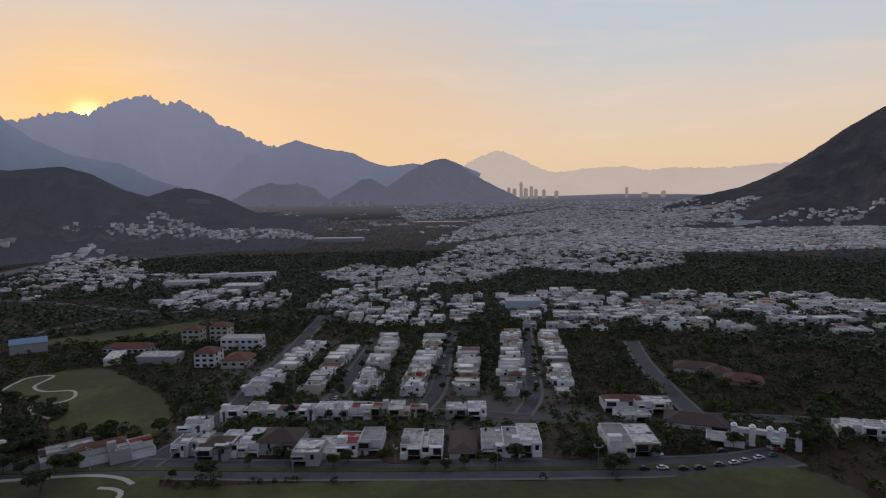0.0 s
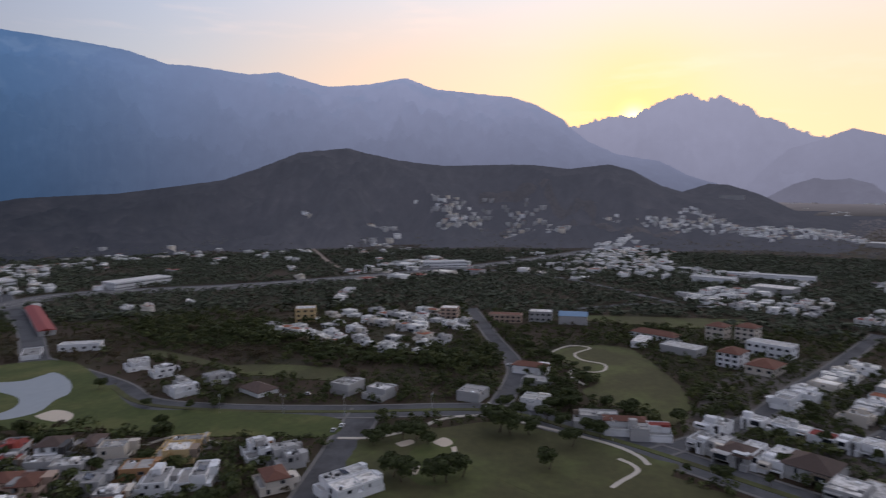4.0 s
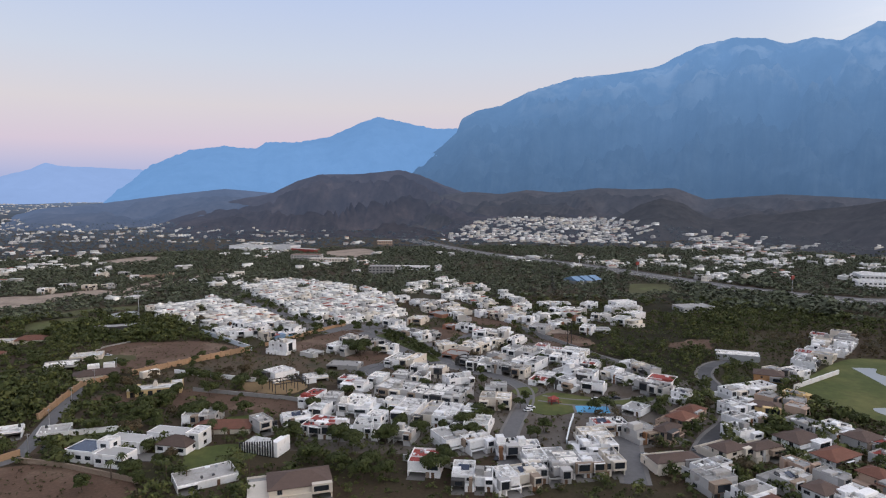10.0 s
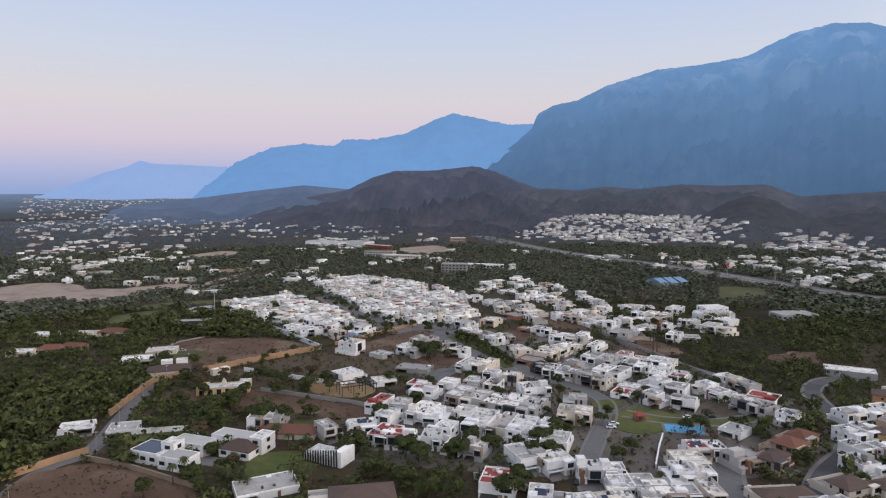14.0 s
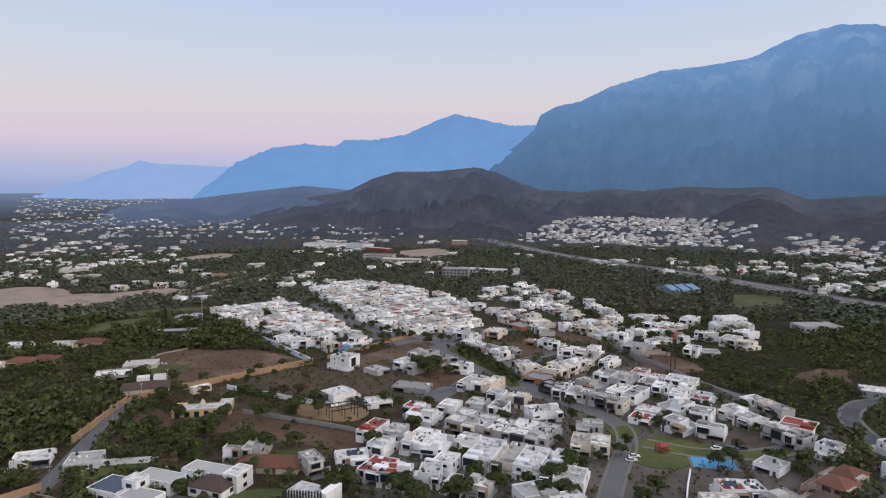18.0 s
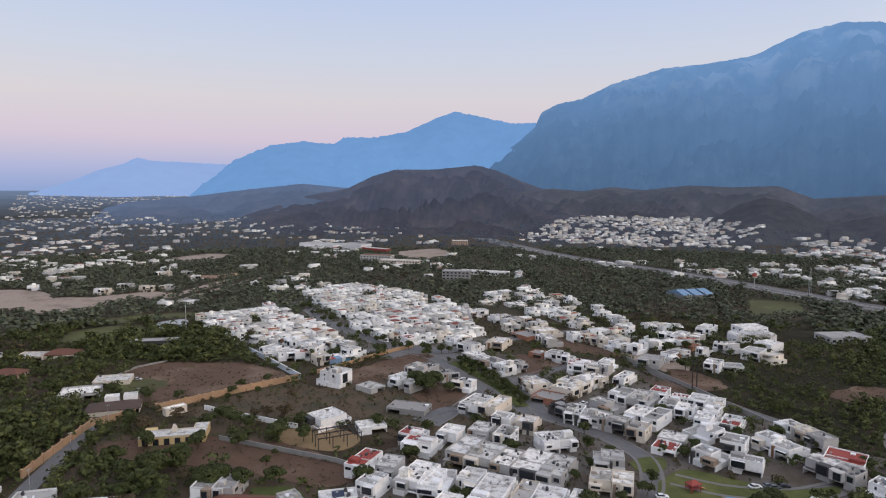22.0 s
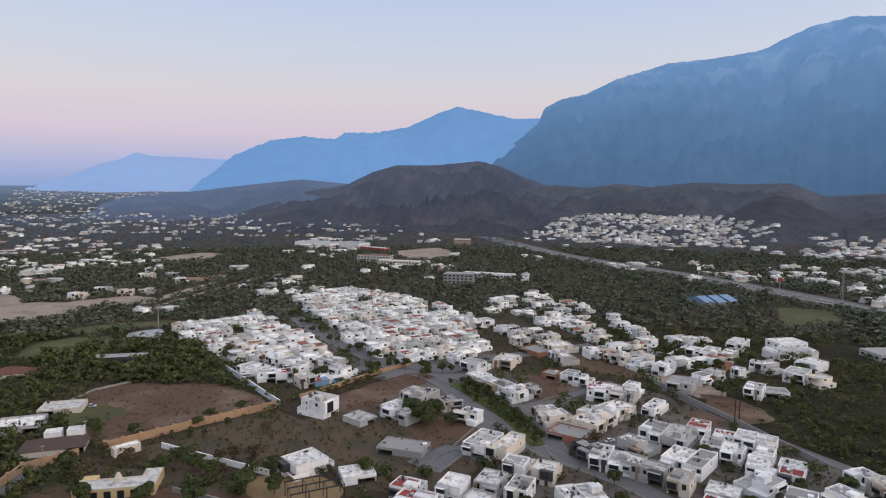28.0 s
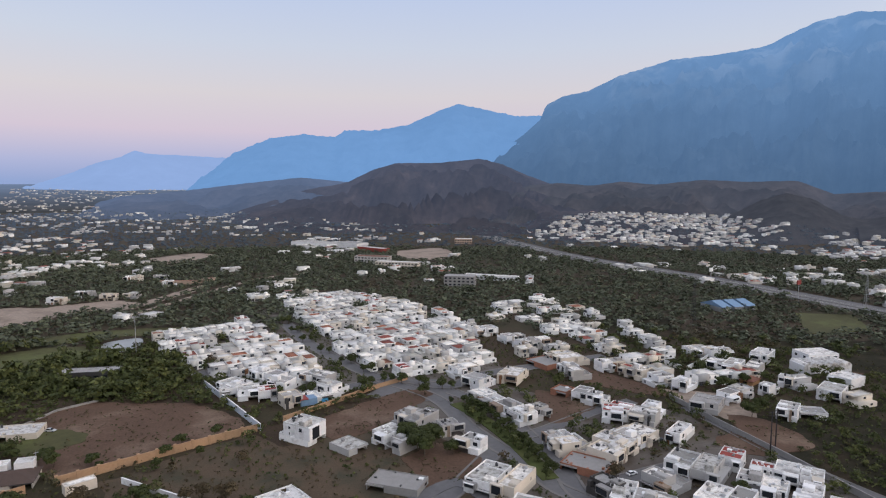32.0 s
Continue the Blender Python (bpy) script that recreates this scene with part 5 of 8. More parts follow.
house(-281.8, 405.3, 5, 15.9, 11.0, "flat", WHITE, 1, 1)
house(-157.6, 227.5, 20, 13.4, 9.8, "flat", WHITE, 1)
house(-136.6, 225.9, 15, 12.2, 11.0, "flat", WHITE, 1)
# C estate near the camera
house(-77.1, 232.4, -5, 14.6, 11.0, "flat", WHITE, 2)
house(-65.2, 223.5, -5, 24.4, 11.0, "terra", CREAM, 1)
house(-61.2, 172.9, 25, 21.0, 12.5, "flat", WHITE, 1)
house(-29.9, 160.3, 10, 28.1, 17.1, "brown", CREAM, 2)
house(19.3, 171.7, -15, 12.2, 13.4, "red", WHITE, 2)
house(34.6, 158.3, -12, 14.6, 14.6, "flat", WHITE, 2)
house(31.8, 193.0, 20, 12.2, 15.9, "flat", WHITE, 2)
house(40.8, 189.1, 20, 11.0, 13.4, "flat", WHITE, 2)
house(56.9, 181.7, 0, 18.3, 12.2, "flat", WHITE, 2)
house(63.9, 170.3, 0, 15.9, 14.6, "flat", WHITE, 2)
house(61.6, 158.9, 0, 15.9, 11.0, "flat", GREY, 2)
house(48.5, 153.9, 10, 15.9, 12.2, "flat", WHITE, 2)
house(90.2, 187.5, 0, 12.2, 11.0, "flat", CREAM, 2)
house(86.8, 177.5, 0, 15.9, 11.0, "flat", WHITE, 2)
house(83.3, 162.4, 0, 15.9, 12.2, "flat", WHITE, 2)
house(100.7, 198.3, 0, 14.6, 9.8, "red", WHITE, 2)
house(72.3, 162.7, 0, 12.2, 12.2, "flat", GREY, 2)
house(111.2, 189.7, 20, 11.0, 11.0, "flat", GREY, 2)
house(121.6, 189.4, 35, 12.2, 12.2, "brown", PEACH, 2)
house(134.7, 201.9, 35, 11.0, 12.2, "terra", PEACH, 2)
house(142.9, 209.9, 35, 11.0, 12.2, "terra", PEACH, 2)
house(111.0, 162.5, 5, 18.0, 12.4, "brown", CREAM, 2)
house(120.6, 154.4, 20, 14.6, 13.4, "flat", WHITE, 2)
house(152.3, 231.7, 35, 11.0, 11.0, "flat", WHITE, 2)
house(137.4, 169.5, 20, 15.9, 13.4, "brown", CREAM, 2)
house(163.5, 198.1, 20, 15.9, 12.2, "flat", WHITE, 2)
house(181.3, 212.0, -33, 14.6, 12.2, "brown", YELLOW, 2)
house(214.0, 256.9, -33, 14.6, 11.0, "brown", ORANGE, 2, 1)
house(183.1, 234.7, 15, 17.1, 11.0, "flat", WHITE, 2)
house(201.2, 246.0, 15, 14.6, 9.8, "flat", WHITE, 1)
house(224.8, 265.7, 20, 11.0, 11.0, "flat", CREAM, 2, 1)
# golf side rows
house(169.9, 214.1, 15, 17.1, 11.0, "flat", WHITE, 2)
house(233.7, 262.6, 20, 11.0, 9.8, "flat", WHITE, 2, 1)
house(182.0, 187.3, 20, 11.0, 11.0, "flat", GREY, 2)
house(191.4, 179.7, 20, 14.6, 11.0, "flat", WHITE, 2)
house(196.0, 169.0, 20, 12.2, 11.0, "brown", GREY, 2)
house(202.1, 160.6, 20, 13.4, 11.0, "red", GREY, 2)
house(205.3, 144.7, 20, 14.6, 12.2, "brown", WHITE, 2)
house(210.8, 134.1, 20, 13.4, 12.2, "brown", GREY, 2)
house(152.2, 183.6, 15, 11.0, 11.0, "flat", WHITE, 2)
house(149.7, 168.2, 15, 13.4, 12.2, "brown", CREAM, 2)
house(171.1, 172.5, 20, 15.9, 13.4, "brown", WHITE, 2)
house(172.9, 156.7, 20, 15.9, 12.2, "terra", WHITE, 2)
house(173.4, 135.9, 20, 12.2, 11.0, "terra", PEACH, 2)
house(176.3, 127.8, 20, 12.2, 11.0, "terra", PEACH, 2)
house(117.6, 142.9, 10, 12.2, 11.0, "flat", GREY, 2)
house(124.7, 132.5, 20, 12.2, 12.2, "flat", WHITE, 2)
house(142.4, 141.2, 20, 12.2, 13.4, "flat", GREY, 2)
house(149.1, 130.5, 20, 13.4, 12.2, "brown", WHITE, 2)
house(156.0, 124.1, 20, 13.4, 11.0, "flat", WHITE, 2)
house(154.9, 112.2, 20, 14.6, 11.0, "flat", WHITE, 2)
house(157.1, 99.3, 20, 12.2, 12.2, "flat", WHITE, 2)
house(124.4, 122.9, 20, 11.0, 12.2, "terra", WHITE, 2)
house(126.1, 112.0, 20, 12.2, 12.2, "brown", WHITE, 2)
house(112.2, 118.8, 20, 12.2, 12.2, "terra", WHITE, 2)
house(161.7, 89.9, 20, 12.2, 11.0, "terra", WHITE, 2)
house(186.7, 84.8, 20, 13.4, 12.2, "flat", WHITE, 2)
house(182.6, 108.1, 20, 13.4, 11.0, "flat", GREY, 2)
house(193.4, 97.1, 20, 9.8, 11.0, "flat", ORANGE, 2)
house(215.1, 95.0, 20, 19.5, 17.1, "flat", YELLOW, 2)
house(193.7, 73.3, 20, 13.4, 12.2, "flat", WHITE, 2)
# avenue junction
house(218.4, 62.5, 40, 14.6, 12.2, "flat", WHITE, 2)
house(216.2, 48.5, 40, 14.6, 12.2, "flat", GREY, 2)
house(196.0, 44.5, 40, 12.2, 12.2, "terra", CREAM, 2)
house(164.5, 61.6, 25, 12.2, 12.2, "flat", WHITE, 2)
house(197.2, 16.2, 50, 14.6, 19.5, "flat", WHITE, 2)
house(306.9, -11.2, 75, 12.4, 13.4, "flat", GREY, 2, 1)
house(359.6, -37.5, 75, 19.5, 11.0, "terra", WHITE, 2, 1)
house(338.6, -42.1, 75, 14.6, 11.0, "flat", GREY, 1, 1)
house(298.7, -43.6, 75, 12.5, 11.0, "flat", WHITE, 2, 1)
house(280.5, -71.5, 92, 19.5, 12.2, "flat", GREY, 2, 1)
house(273.3, -83.8, 92, 18.3, 12.2, "terra", WHITE, 2, 1)
house(268.8, -93.6, 92, 17.1, 12.2, "red", WHITE, 2, 1)
house(306.0, 56.3, 70, 12.4, 13.4, "flat", GREY, 2, 1)
house(299.9, 36.8, 70, 12.4, 13.4, "flat", GREY, 2, 1)
house(296.9, 102.9, 60, 18.3, 12.2, "brown", WHITE, 1, 1)
house(308.2, 133.4, 55, 12.5, 12.6, "flat", GREY, 2, 1)
house(287.7, 143.4, 55, 17.1, 13.4, "flat", WHITE, 2, 1)
house(316.7, 173.8, 50, 12.5, 13.4, "flat", WHITE, 2, 1)
house(325.6, 198.2, 50, 12.5, 12.2, "flat", WHITE, 2, 1)
house(341.0, 288.2, 40, 24.4, 11.0, "flat", WHITE, 1, 1)
# front of the east estate
house(259.9, -118.7, 234, 15.9, 18.3, "flat", WHITE, 2, 1)
house(250.1, -124.9, 234, 13.4, 18.3, "brown", GREY, 2)
house(248.8, -134.8, 234, 17.1, 20.1, "flat", WHITE, 2)
house(241.5, -149.1, 234, 17.1, 20.1, "brown", GREY, 2)
house(223.7, -153.9, 234, 11.0, 18.3, "flat", GREY, 2)
house(224.7, -163.3, 234, 11.0, 18.3, "flat", CREAM, 1)
house(220.6, -175.6, 234, 18.3, 20.1, "red", WHITE, 2)
house(203.6, -195.3, 234, 17.1, 23.9, "flat", WHITE, 2)
house(195.6, -210.1, 234, 11.0, 23.9, "brown", CREAM, 1)
house(184.3, -226.3, 234, 24.4, 23.1, "flat", WHITE, 2)
house(156.8, -267.4, 234, 20.7, 25.7, "flat", WHITE, 2)
house(189.6, -301.4, 234, 18.3, 13.4, "terra", WHITE, 2, 1)
house(179.6, -311.2, 234, 18.3, 14.6, "flat", WHITE, 2, 1)
house(176.4, -293.6, 234, 15.9, 9.8, "flat", WHITE, 1, 1)
house(154.3, -310.6, 215, 26.8, 14.6, "brown", WHITE, 1, 1)
house(134.6, -302.0, 215, 14.6, 8.5, "flat", WHITE, 1, 1)
house(103.6, -360.4, 215, 26.8, 17.1, "flat", WHITE, 2, 1)
house(207.2, -387.9, 215, 24.4, 14.6, "brown", CREAM, 1, 1)
house(176.7, -386.2, 215, 19.5, 13.4, "terra", PEACH, 1, 1)
house(193.8, -388.2, 215, 15.9, 13.4, "brown", CREAM, 1, 1)
house(280.5, -122.1, 234, 12.2, 11.0, "flat", WHITE, 2, 1)

# the streets round the small park
house(20.0, 317.4, -31, 19.2, 21.3, "flat", WHITE, 2)
house(32.3, 296.7, -25, 19.6, 14.6, "flat", WHITE, 2)
house(50.0, 351.0, -71, 13.9, 15.5, "flat", WHITE, 2, 1)
house(65.3, 345.6, 46, 20.5, 17.0, "flat", CREAM, 2, 1)
house(78.4, 358.5, 40, 16.5, 17.1, "flat", WHITE, 2, 1)
house(26.0, 257.3, -29, 46.3, 22.9, "flat", GREY, 2)
house(25.4, 226.1, -23, 28.8, 23.9, "flat", WHITE, 2)
house(41.8, 210.2, -20, 19.3, 17.2, "flat", WHITE, 2)
house(59.0, 237.1, -18, 15.0, 11.9, "flat", CREAM, 2)
house(63.2, 257.2, -12, 11.5, 13.1, "flat", GREY, 2)
house(58.1, 314.2, -54, 10.5, 13.2, "flat", DARK, 2)
house(65.3, 305.8, -25, 16.5, 16.0, "flat", WHITE, 2)
house(72.9, 295.9, -35, 17.4, 9.3, "flat", GREY, 2)
house(78.5, 318.3, -53, 12.0, 13.1, "flat", GREY, 2)
house(94.1, 329.6, -37, 20.2, 18.7, "flat", WHITE, 2)
house(93.4, 304.1, -41, 15.6, 18.4, "flat", WHITE, 2)
house(110.7, 285.3, 34, 12.8, 12.0, "flat", WHITE, 2)
house(103.7, 260.8, -52, 10.8, 12.9, "flat", WHITE, 2)
house(115.1, 255.4, -32, 11.5, 11.1, "flat", WHITE, 2)
house(136.4, 271.4, -63, 16.6, 15.4, "flat", WHITE, 2)
house(152.7, 282.2, -74, 23.4, 8.6, "flat", WHITE, 2)
house(143.6, 247.6, -59, 17.9, 10.4, "flat", GREY, 2)
house(152.8, 255.7, -40, 13.3, 17.9, "red", WHITE, 2)
house(123.3, 221.5, -50, 9.6, 10.4, "flat", WHITE, 1)
house(-58.8, 359.5, 61, 11.4, 15.7, "flat", WHITE, 3, 1)
house(-38.1, 349.4, 50, 10.1, 11.7, "flat", GREY, 1, 1)
house(-51.5, 299.6, -48, 12.1, 17.4, "flat", WHITE, 2)
house(-28.4, 252.6, -24, 10.3, 15.5, "red", WHITE, 2)
house(-23.0, 216.1, -24, 10.6, 16.3, "red", WHITE, 2)
house(-11.7, 210.3, -8, 22.4, 9.5, "red", WHITE, 2)
house(-9.0, 241.3, -25, 10.1, 18.0, "flat", WHITE, 2)
house(-1.8, 239.3, -14, 10.0, 19.1, "flat", WHITE, 2)
house(-19.5, 249.7, -17, 8.0, 11.2, "flat", GREY, 2)
house(-12.1, 281.0, -25, 8.3, 13.4, "red", WHITE, 2)
house(-48.8, 222.4, 33, 8.7, 13.5, "flat", GREY, 2)
house(-34.9, 226.3, 14, 12.1, 12.6, "flat", WHITE, 2)
house(18.4, 431.3, -42, 12.0, 14.3, "flat", WHITE, 2, 1)
house(27.4, 392.6, -57, 39.9, 11.6, "flat", WHITE, 2, 1)
house(40.2, 381.7, 37, 17.4, 7.5, "flat", WHITE, 2, 1)
house(72.3, 407.4, -35, 16.7, 11.8, "flat", WHITE, 2, 1)
house(77.7, 385.4, -18, 9.3, 16.3, "red", WHITE, 2, 1)
house(11.0, 349.6, -32, 11.6, 7.8, "flat", WHITE, 2, 1)
house(2.1, 368.4, 23, 10.6, 11.1, "flat", GREY, 2, 1)
house(37.7, 441.7, -25, 11.5, 21.2, "flat", CREAM, 2, 1)
house(60.2, 469.6, -56, 17.7, 15.5, "raw", BRICK, 1, 1)
house(73.8, 476.9, -71, 19.4, 19.9, "flat", CREAM, 2, 1)
house(72.5, 448.3, -73, 16.8, 12.0, "flat", WHITE, 2, 1)
house(106.6, 449.0, -50, 14.6, 12.5, "red", CREAM, 2, 1)
house(60.5, 418.2, -38, 8.8, 9.5, "raw", BRICK, 1, 1)
house(126.1, 398.8, -34, 12.8, 16.1, "flat", GREY, 2, 1)
house(143.8, 411.6, 34, 22.0, 9.4, "flat", WHITE, 2, 1)
house(125.6, 427.1, -45, 8.3, 13.2, "flat", WHITE, 2, 1)
house(166.8, 459.9, -39, 27.9, 16.4, "flat", WHITE, 2, 1)
house(164.8, 437.4, -48, 6.9, 9.2, "terra", ORANGE, 1, 1)
house(166.5, 420.4, -52, 6.0, 11.5, "flat", WHITE, 2, 1)
house(183.5, 434.3, -41, 7.7, 12.1, "flat", WHITE, 2, 1)
house(216.0, 436.2, -61, 12.0, 13.4, "flat", WHITE, 2, 1)
house(195.5, 415.0, -43, 10.9, 15.6, "flat", WHITE, 2, 1)
house(158.7, 387.5, -36, 8.6, 11.9, "flat", WHITE, 2, 1)
house(170.1, 389.2, -12, 11.8, 8.8, "flat", WHITE, 1, 1)
house(194.0, 482.9, -41, 10.1, 17.6, "flat", WHITE, 2, 1)
house(99.5, 361.4, -39, 5.9, 18.9, "flat", WHITE, 2, 1)
house(-95.4, 438.7, -37, 24.9, 12.8, "flat", WHITE, 2, 1)
house(-82.6, 424.5, -18, 10.1, 16.1, "flat", WHITE, 2, 1)
house(-66.1, 435.5, -27, 16.0, 16.0, "flat", WHITE, 2, 1)
house(-56.6, 418.7, -36, 11.3, 12.3, "flat", WHITE, 2, 1)
house(-106.6, 418.5, -37, 14.8, 11.6, "flat", WHITE, 2, 1)
house(-16.0, 317.9, -18, 19.3, 11.2, "raw", RAW, 1)
house(-19.6, 353.6, -40, 17.8, 12.2, "flat", WHITE, 2, 1)
house(-12.4, 376.6, -35, 14.3, 18.7, "flat", GREY, 2, 1)
# by the building site and the brown field
house(-339, 650, 5, 15.0, 13.0, "flat", WHITE, 2, 1)
house(-332, 682, 0, 16.0, 12.0, "flat", WHITE, 2, 1)
house(-304, 669, 8, 14.0, 11.0, "flat", CREAM, 2, 1)
house(-287, 678, -5, 12.0, 10.0, "flat", GREY, 2, 1)
house(-335, 778, 0, 16.0, 12.0, "flat", WHITE, 2, 1)
house(-309, 787, 10, 15.0, 12.0, "flat", GREY, 2, 1)
house(-282, 745, 5, 12.0, 10.0, "flat", WHITE, 2, 1)
# ---------------------------------------------------------------- the white estate in the middle of the valley
EST = "houses of the white estate"
MIX = (WHITE, WHITE, WHITE, WHITE, WHITE, CREAM, GREY)
FLATS = ("flat",) * 9 + ("red",)


def inside(p, x, y):
    hit = False
    for (ax, ay), (bx, by) in zip(p, p[1:] + p[:1]):
        if (ay > y) != (by > y) and x < (bx - ax) * (y - ay) / (by - ay) + ax:
            hit = not hit
    return hit


def estate(poly, angle, pitch, back, w, d, styles, walls, lod, group, skip=0.05, seed=1, crowd=None, near=9999):
    """Pairs of house rows back to back between parallel streets, inside a plot of land."""
    rng = random.Random(seed)
    c, s = math.cos(radians(angle)), math.sin(radians(angle))
    xs, ys = [p[0] * c + p[1] * s for p in poly], [-p[0] * s + p[1] * c for p in poly]
    v = min(ys) + d / 2
    flip = 0
    while v < max(ys):
        u = min(xs)
        while u < max(xs):
            ww = w * rng.uniform(0.85, 1.18)
            a, b = u + ww / 2, v + rng.uniform(-1.6, 1.6) + 7 * noise.noise(Vector((u / 60, v / 80, seed)))
            x, y = a * c - b * s, a * s + b * c
            if inside(poly, x, y) and free(x, y) and rng.random() > skip:
                if crowd and math.hypot(x, y - 100) > near:
                    crowd.house(x, y, 0, angle + (180 if flip else 0), ww - 0.3, d * rng.uniform(0.86, 1.08), 2 if rng.random() < 0.93 else 1, rng, rng.choice(walls))
                    u += ww
                    continue
                house(x, y, angle + (180 if flip else 0), ww - 0.3, d * rng.uniform(0.86, 1.08), rng.choice(styles), rng.choice(walls), 2 if rng.random() < 0.93 else 1, lod, group)
            u += ww
        v += pitch if flip else back
        flip = 1 - flip


WEST = Crowd()
estate([(-197, 522), (-150, 462), (-112, 436), (-90, 424), (-62, 432), (-84, 480), (-112, 520), (-150, 580)], 32, 19.5, 12.6, 8.2, 11.5, FLATS, MIX, 1, EST, 0.08, 3, WEST, 330)
estate([(-50, 452), (-22, 448), (4, 442), (28, 464), (20, 520), (8, 600), (-45, 660), (-100, 700), (-140, 655), (-118, 600), (-80, 530)], 32, 19.5, 12.6, 8.2, 11.5, FLATS, MIX, 1, EST, 0.08, 4, WEST, 352)
row(-112, 416, 0.62, -0.2, 3, 10, 11, 20, FLATS, MIX, 1, EST)
row(-78, 398, 0.8, 0.55, 3, 10, 10, 35, FLATS, MIX, 1, EST)
# mixed houses between the white estate and the highway
MID = "scattered houses by the highway"
estate([(34, 480), (44, 430), (80, 415), (112, 408), (150, 400), (215, 420), (225, 450), (170, 480), (110, 500), (60, 505)], 20, 24, 15, 12, 11, ("flat", "flat", "flat", "red", "terra"), MIX + (CREAM,), 1, MID, 0.52, 5, WEST, 330)
estate([(160, 370), (210, 385), (230, 420), (180, 410)], 20, 24, 18, 14, 10, ("flat",), MIX, 1, MID, 0.6, 7, WEST, 330)
WEST.build("far_estate_houses", "white flat-roofed houses in dense rows across the valley")
# terraced estate on the east side
EAST = "terraced houses of the east estate"
E1, E2 = (-0.56, -0.83), (0.81, -0.59)
TERRACE = Crowd()
# each row: its near and far end, and the side (1: left, -1: right as one walks away) of its street
for (ax, ay), (bx, by), face in (((314, -160), (392, -226), 1), ((299, -184), (383, -251), -1), ((279, -207), (378, -277), 1), ((265, -226), (362, -305), -1),
                                 ((248, -250), (310, -297), 1), ((234, -268), (335, -353), -1), ((217, -291), (319, -376), 1)):
    long = math.hypot(bx - ax, by - ay)
    ux, uy = (bx - ax) / long, (by - ay) / long
    front = math.degrees(math.atan2(-uy * face, -ux * face))
    row(ax, ay, ux, uy, 4, 9.0, 12, front, ("flat",) * 8 + ("red", "terra"), MIX, 1, EAST, 0.1, 0.04)
    rng = random.Random(int(ax))
    at = 36.0
    while at < long:
        ww, off = rng.uniform(6.5, 10.5), rng.uniform(-1.6, 1.6)
        if rng.random() > 0.06:
            TERRACE.house(ax + ux * (at + ww / 2) - uy * off, ay + uy * (at + ww / 2) + ux * off, 0, front, ww - 0.1, rng.uniform(10.5, 14.5), 2 if rng.random() < 0.85 else 1, rng, rng.choice(MIX))
        at += ww
row(292, -138, -77, -110, 14, 9.0, 12, 234, ("flat", "flat", "flat", "red"), MIX, 1, EAST, 0.2, 0.06)
TERRACE.build("far_terraced_houses", "white terraced houses in long rows along narrow streets")
# ---------------------------------------------------------------- the rest of the streets off the boulevard
def infill(poly, angle, w, d, street, walls, lod, group, seed, skip=0.1, most=60):
    """Rows of houses in whatever room the others and the streets have left."""
    rng = random.Random(seed)
    c, s = math.cos(radians(angle)), math.sin(radians(angle))
    us, vs = [p[0] * c + p[1] * s for p in poly], [-p[0] * s + p[1] * c for p in poly]
    v, done = min(vs), 0
    while v < max(vs):
        u = min(us)
        while u < max(us) and done < most:
            ww, dd = w * rng.uniform(0.85, 1.2), d * rng.uniform(0.85, 1.15)
            spots = [(u + a * ww / 2 * 0.95, v + b * dd / 2 * 0.95) for a in (-1, 0, 1) for b in (-1, 0, 1)]
            spots = [(a * c - b * s, a * s + b * c) for a, b in spots]
            if all(free(*p) and inside(poly, *p) for p in spots):
                if rng.random() > skip:
                    one_house(*spots[4], angle, ww, dd, "red" if rng.random() < 0.1 else "flat", rng.choice(walls), 2 if rng.random() < 0.9 else 1, lod, group)
                    done += 1
                u += ww + 0.6
            else:
                u += 1.5
        v += 4.0


OFF = "houses off the boulevard"
infill([(60, 300), (100, 250), (150, 252), (158, 272), (138, 306), (122, 335), (112, 350), (104, 396), (84, 396), (60, 330)], -35, 8.6, 10.5, 8, (WHITE, WHITE, WHITE, GREY, CREAM), 1, OFF, 11, 0.06, 36)
infill([(-30, 200), (50, 190), (72, 230), (60, 280), (10, 300), (-5, 282), (-32, 262)], -25, 8.6, 11, 8, (WHITE, WHITE, WHITE, GREY), 1, OFF, 12, 0.06, 24)
infill([(112, 150), (128, 108), (165, 78), (205, 66), (224, 104), (222, 130), (205, 185), (180, 205), (150, 196), (125, 180)], 20, 9.0, 11, 8, (WHITE, GREY, CREAM, PEACH, RAW), 1, OFF, 14, 0.3, 18)
infill([(150, 205), (182, 245), (232, 278), (262, 268), (226, 240), (200, 200), (170, 190)], 35, 8.5, 10, 8, (WHITE, CREAM, PEACH, GREY, YELLOW), 1, OFF, 15, 0.05, 10)
infill([(318, 372), (344, 352), (320, 318), (258, 272), (232, 272), (262, 318)], 42, 9.5, 11, 8, (WHITE, WHITE, CREAM, GREY), 1, OFF, 16, 0.1, 16)
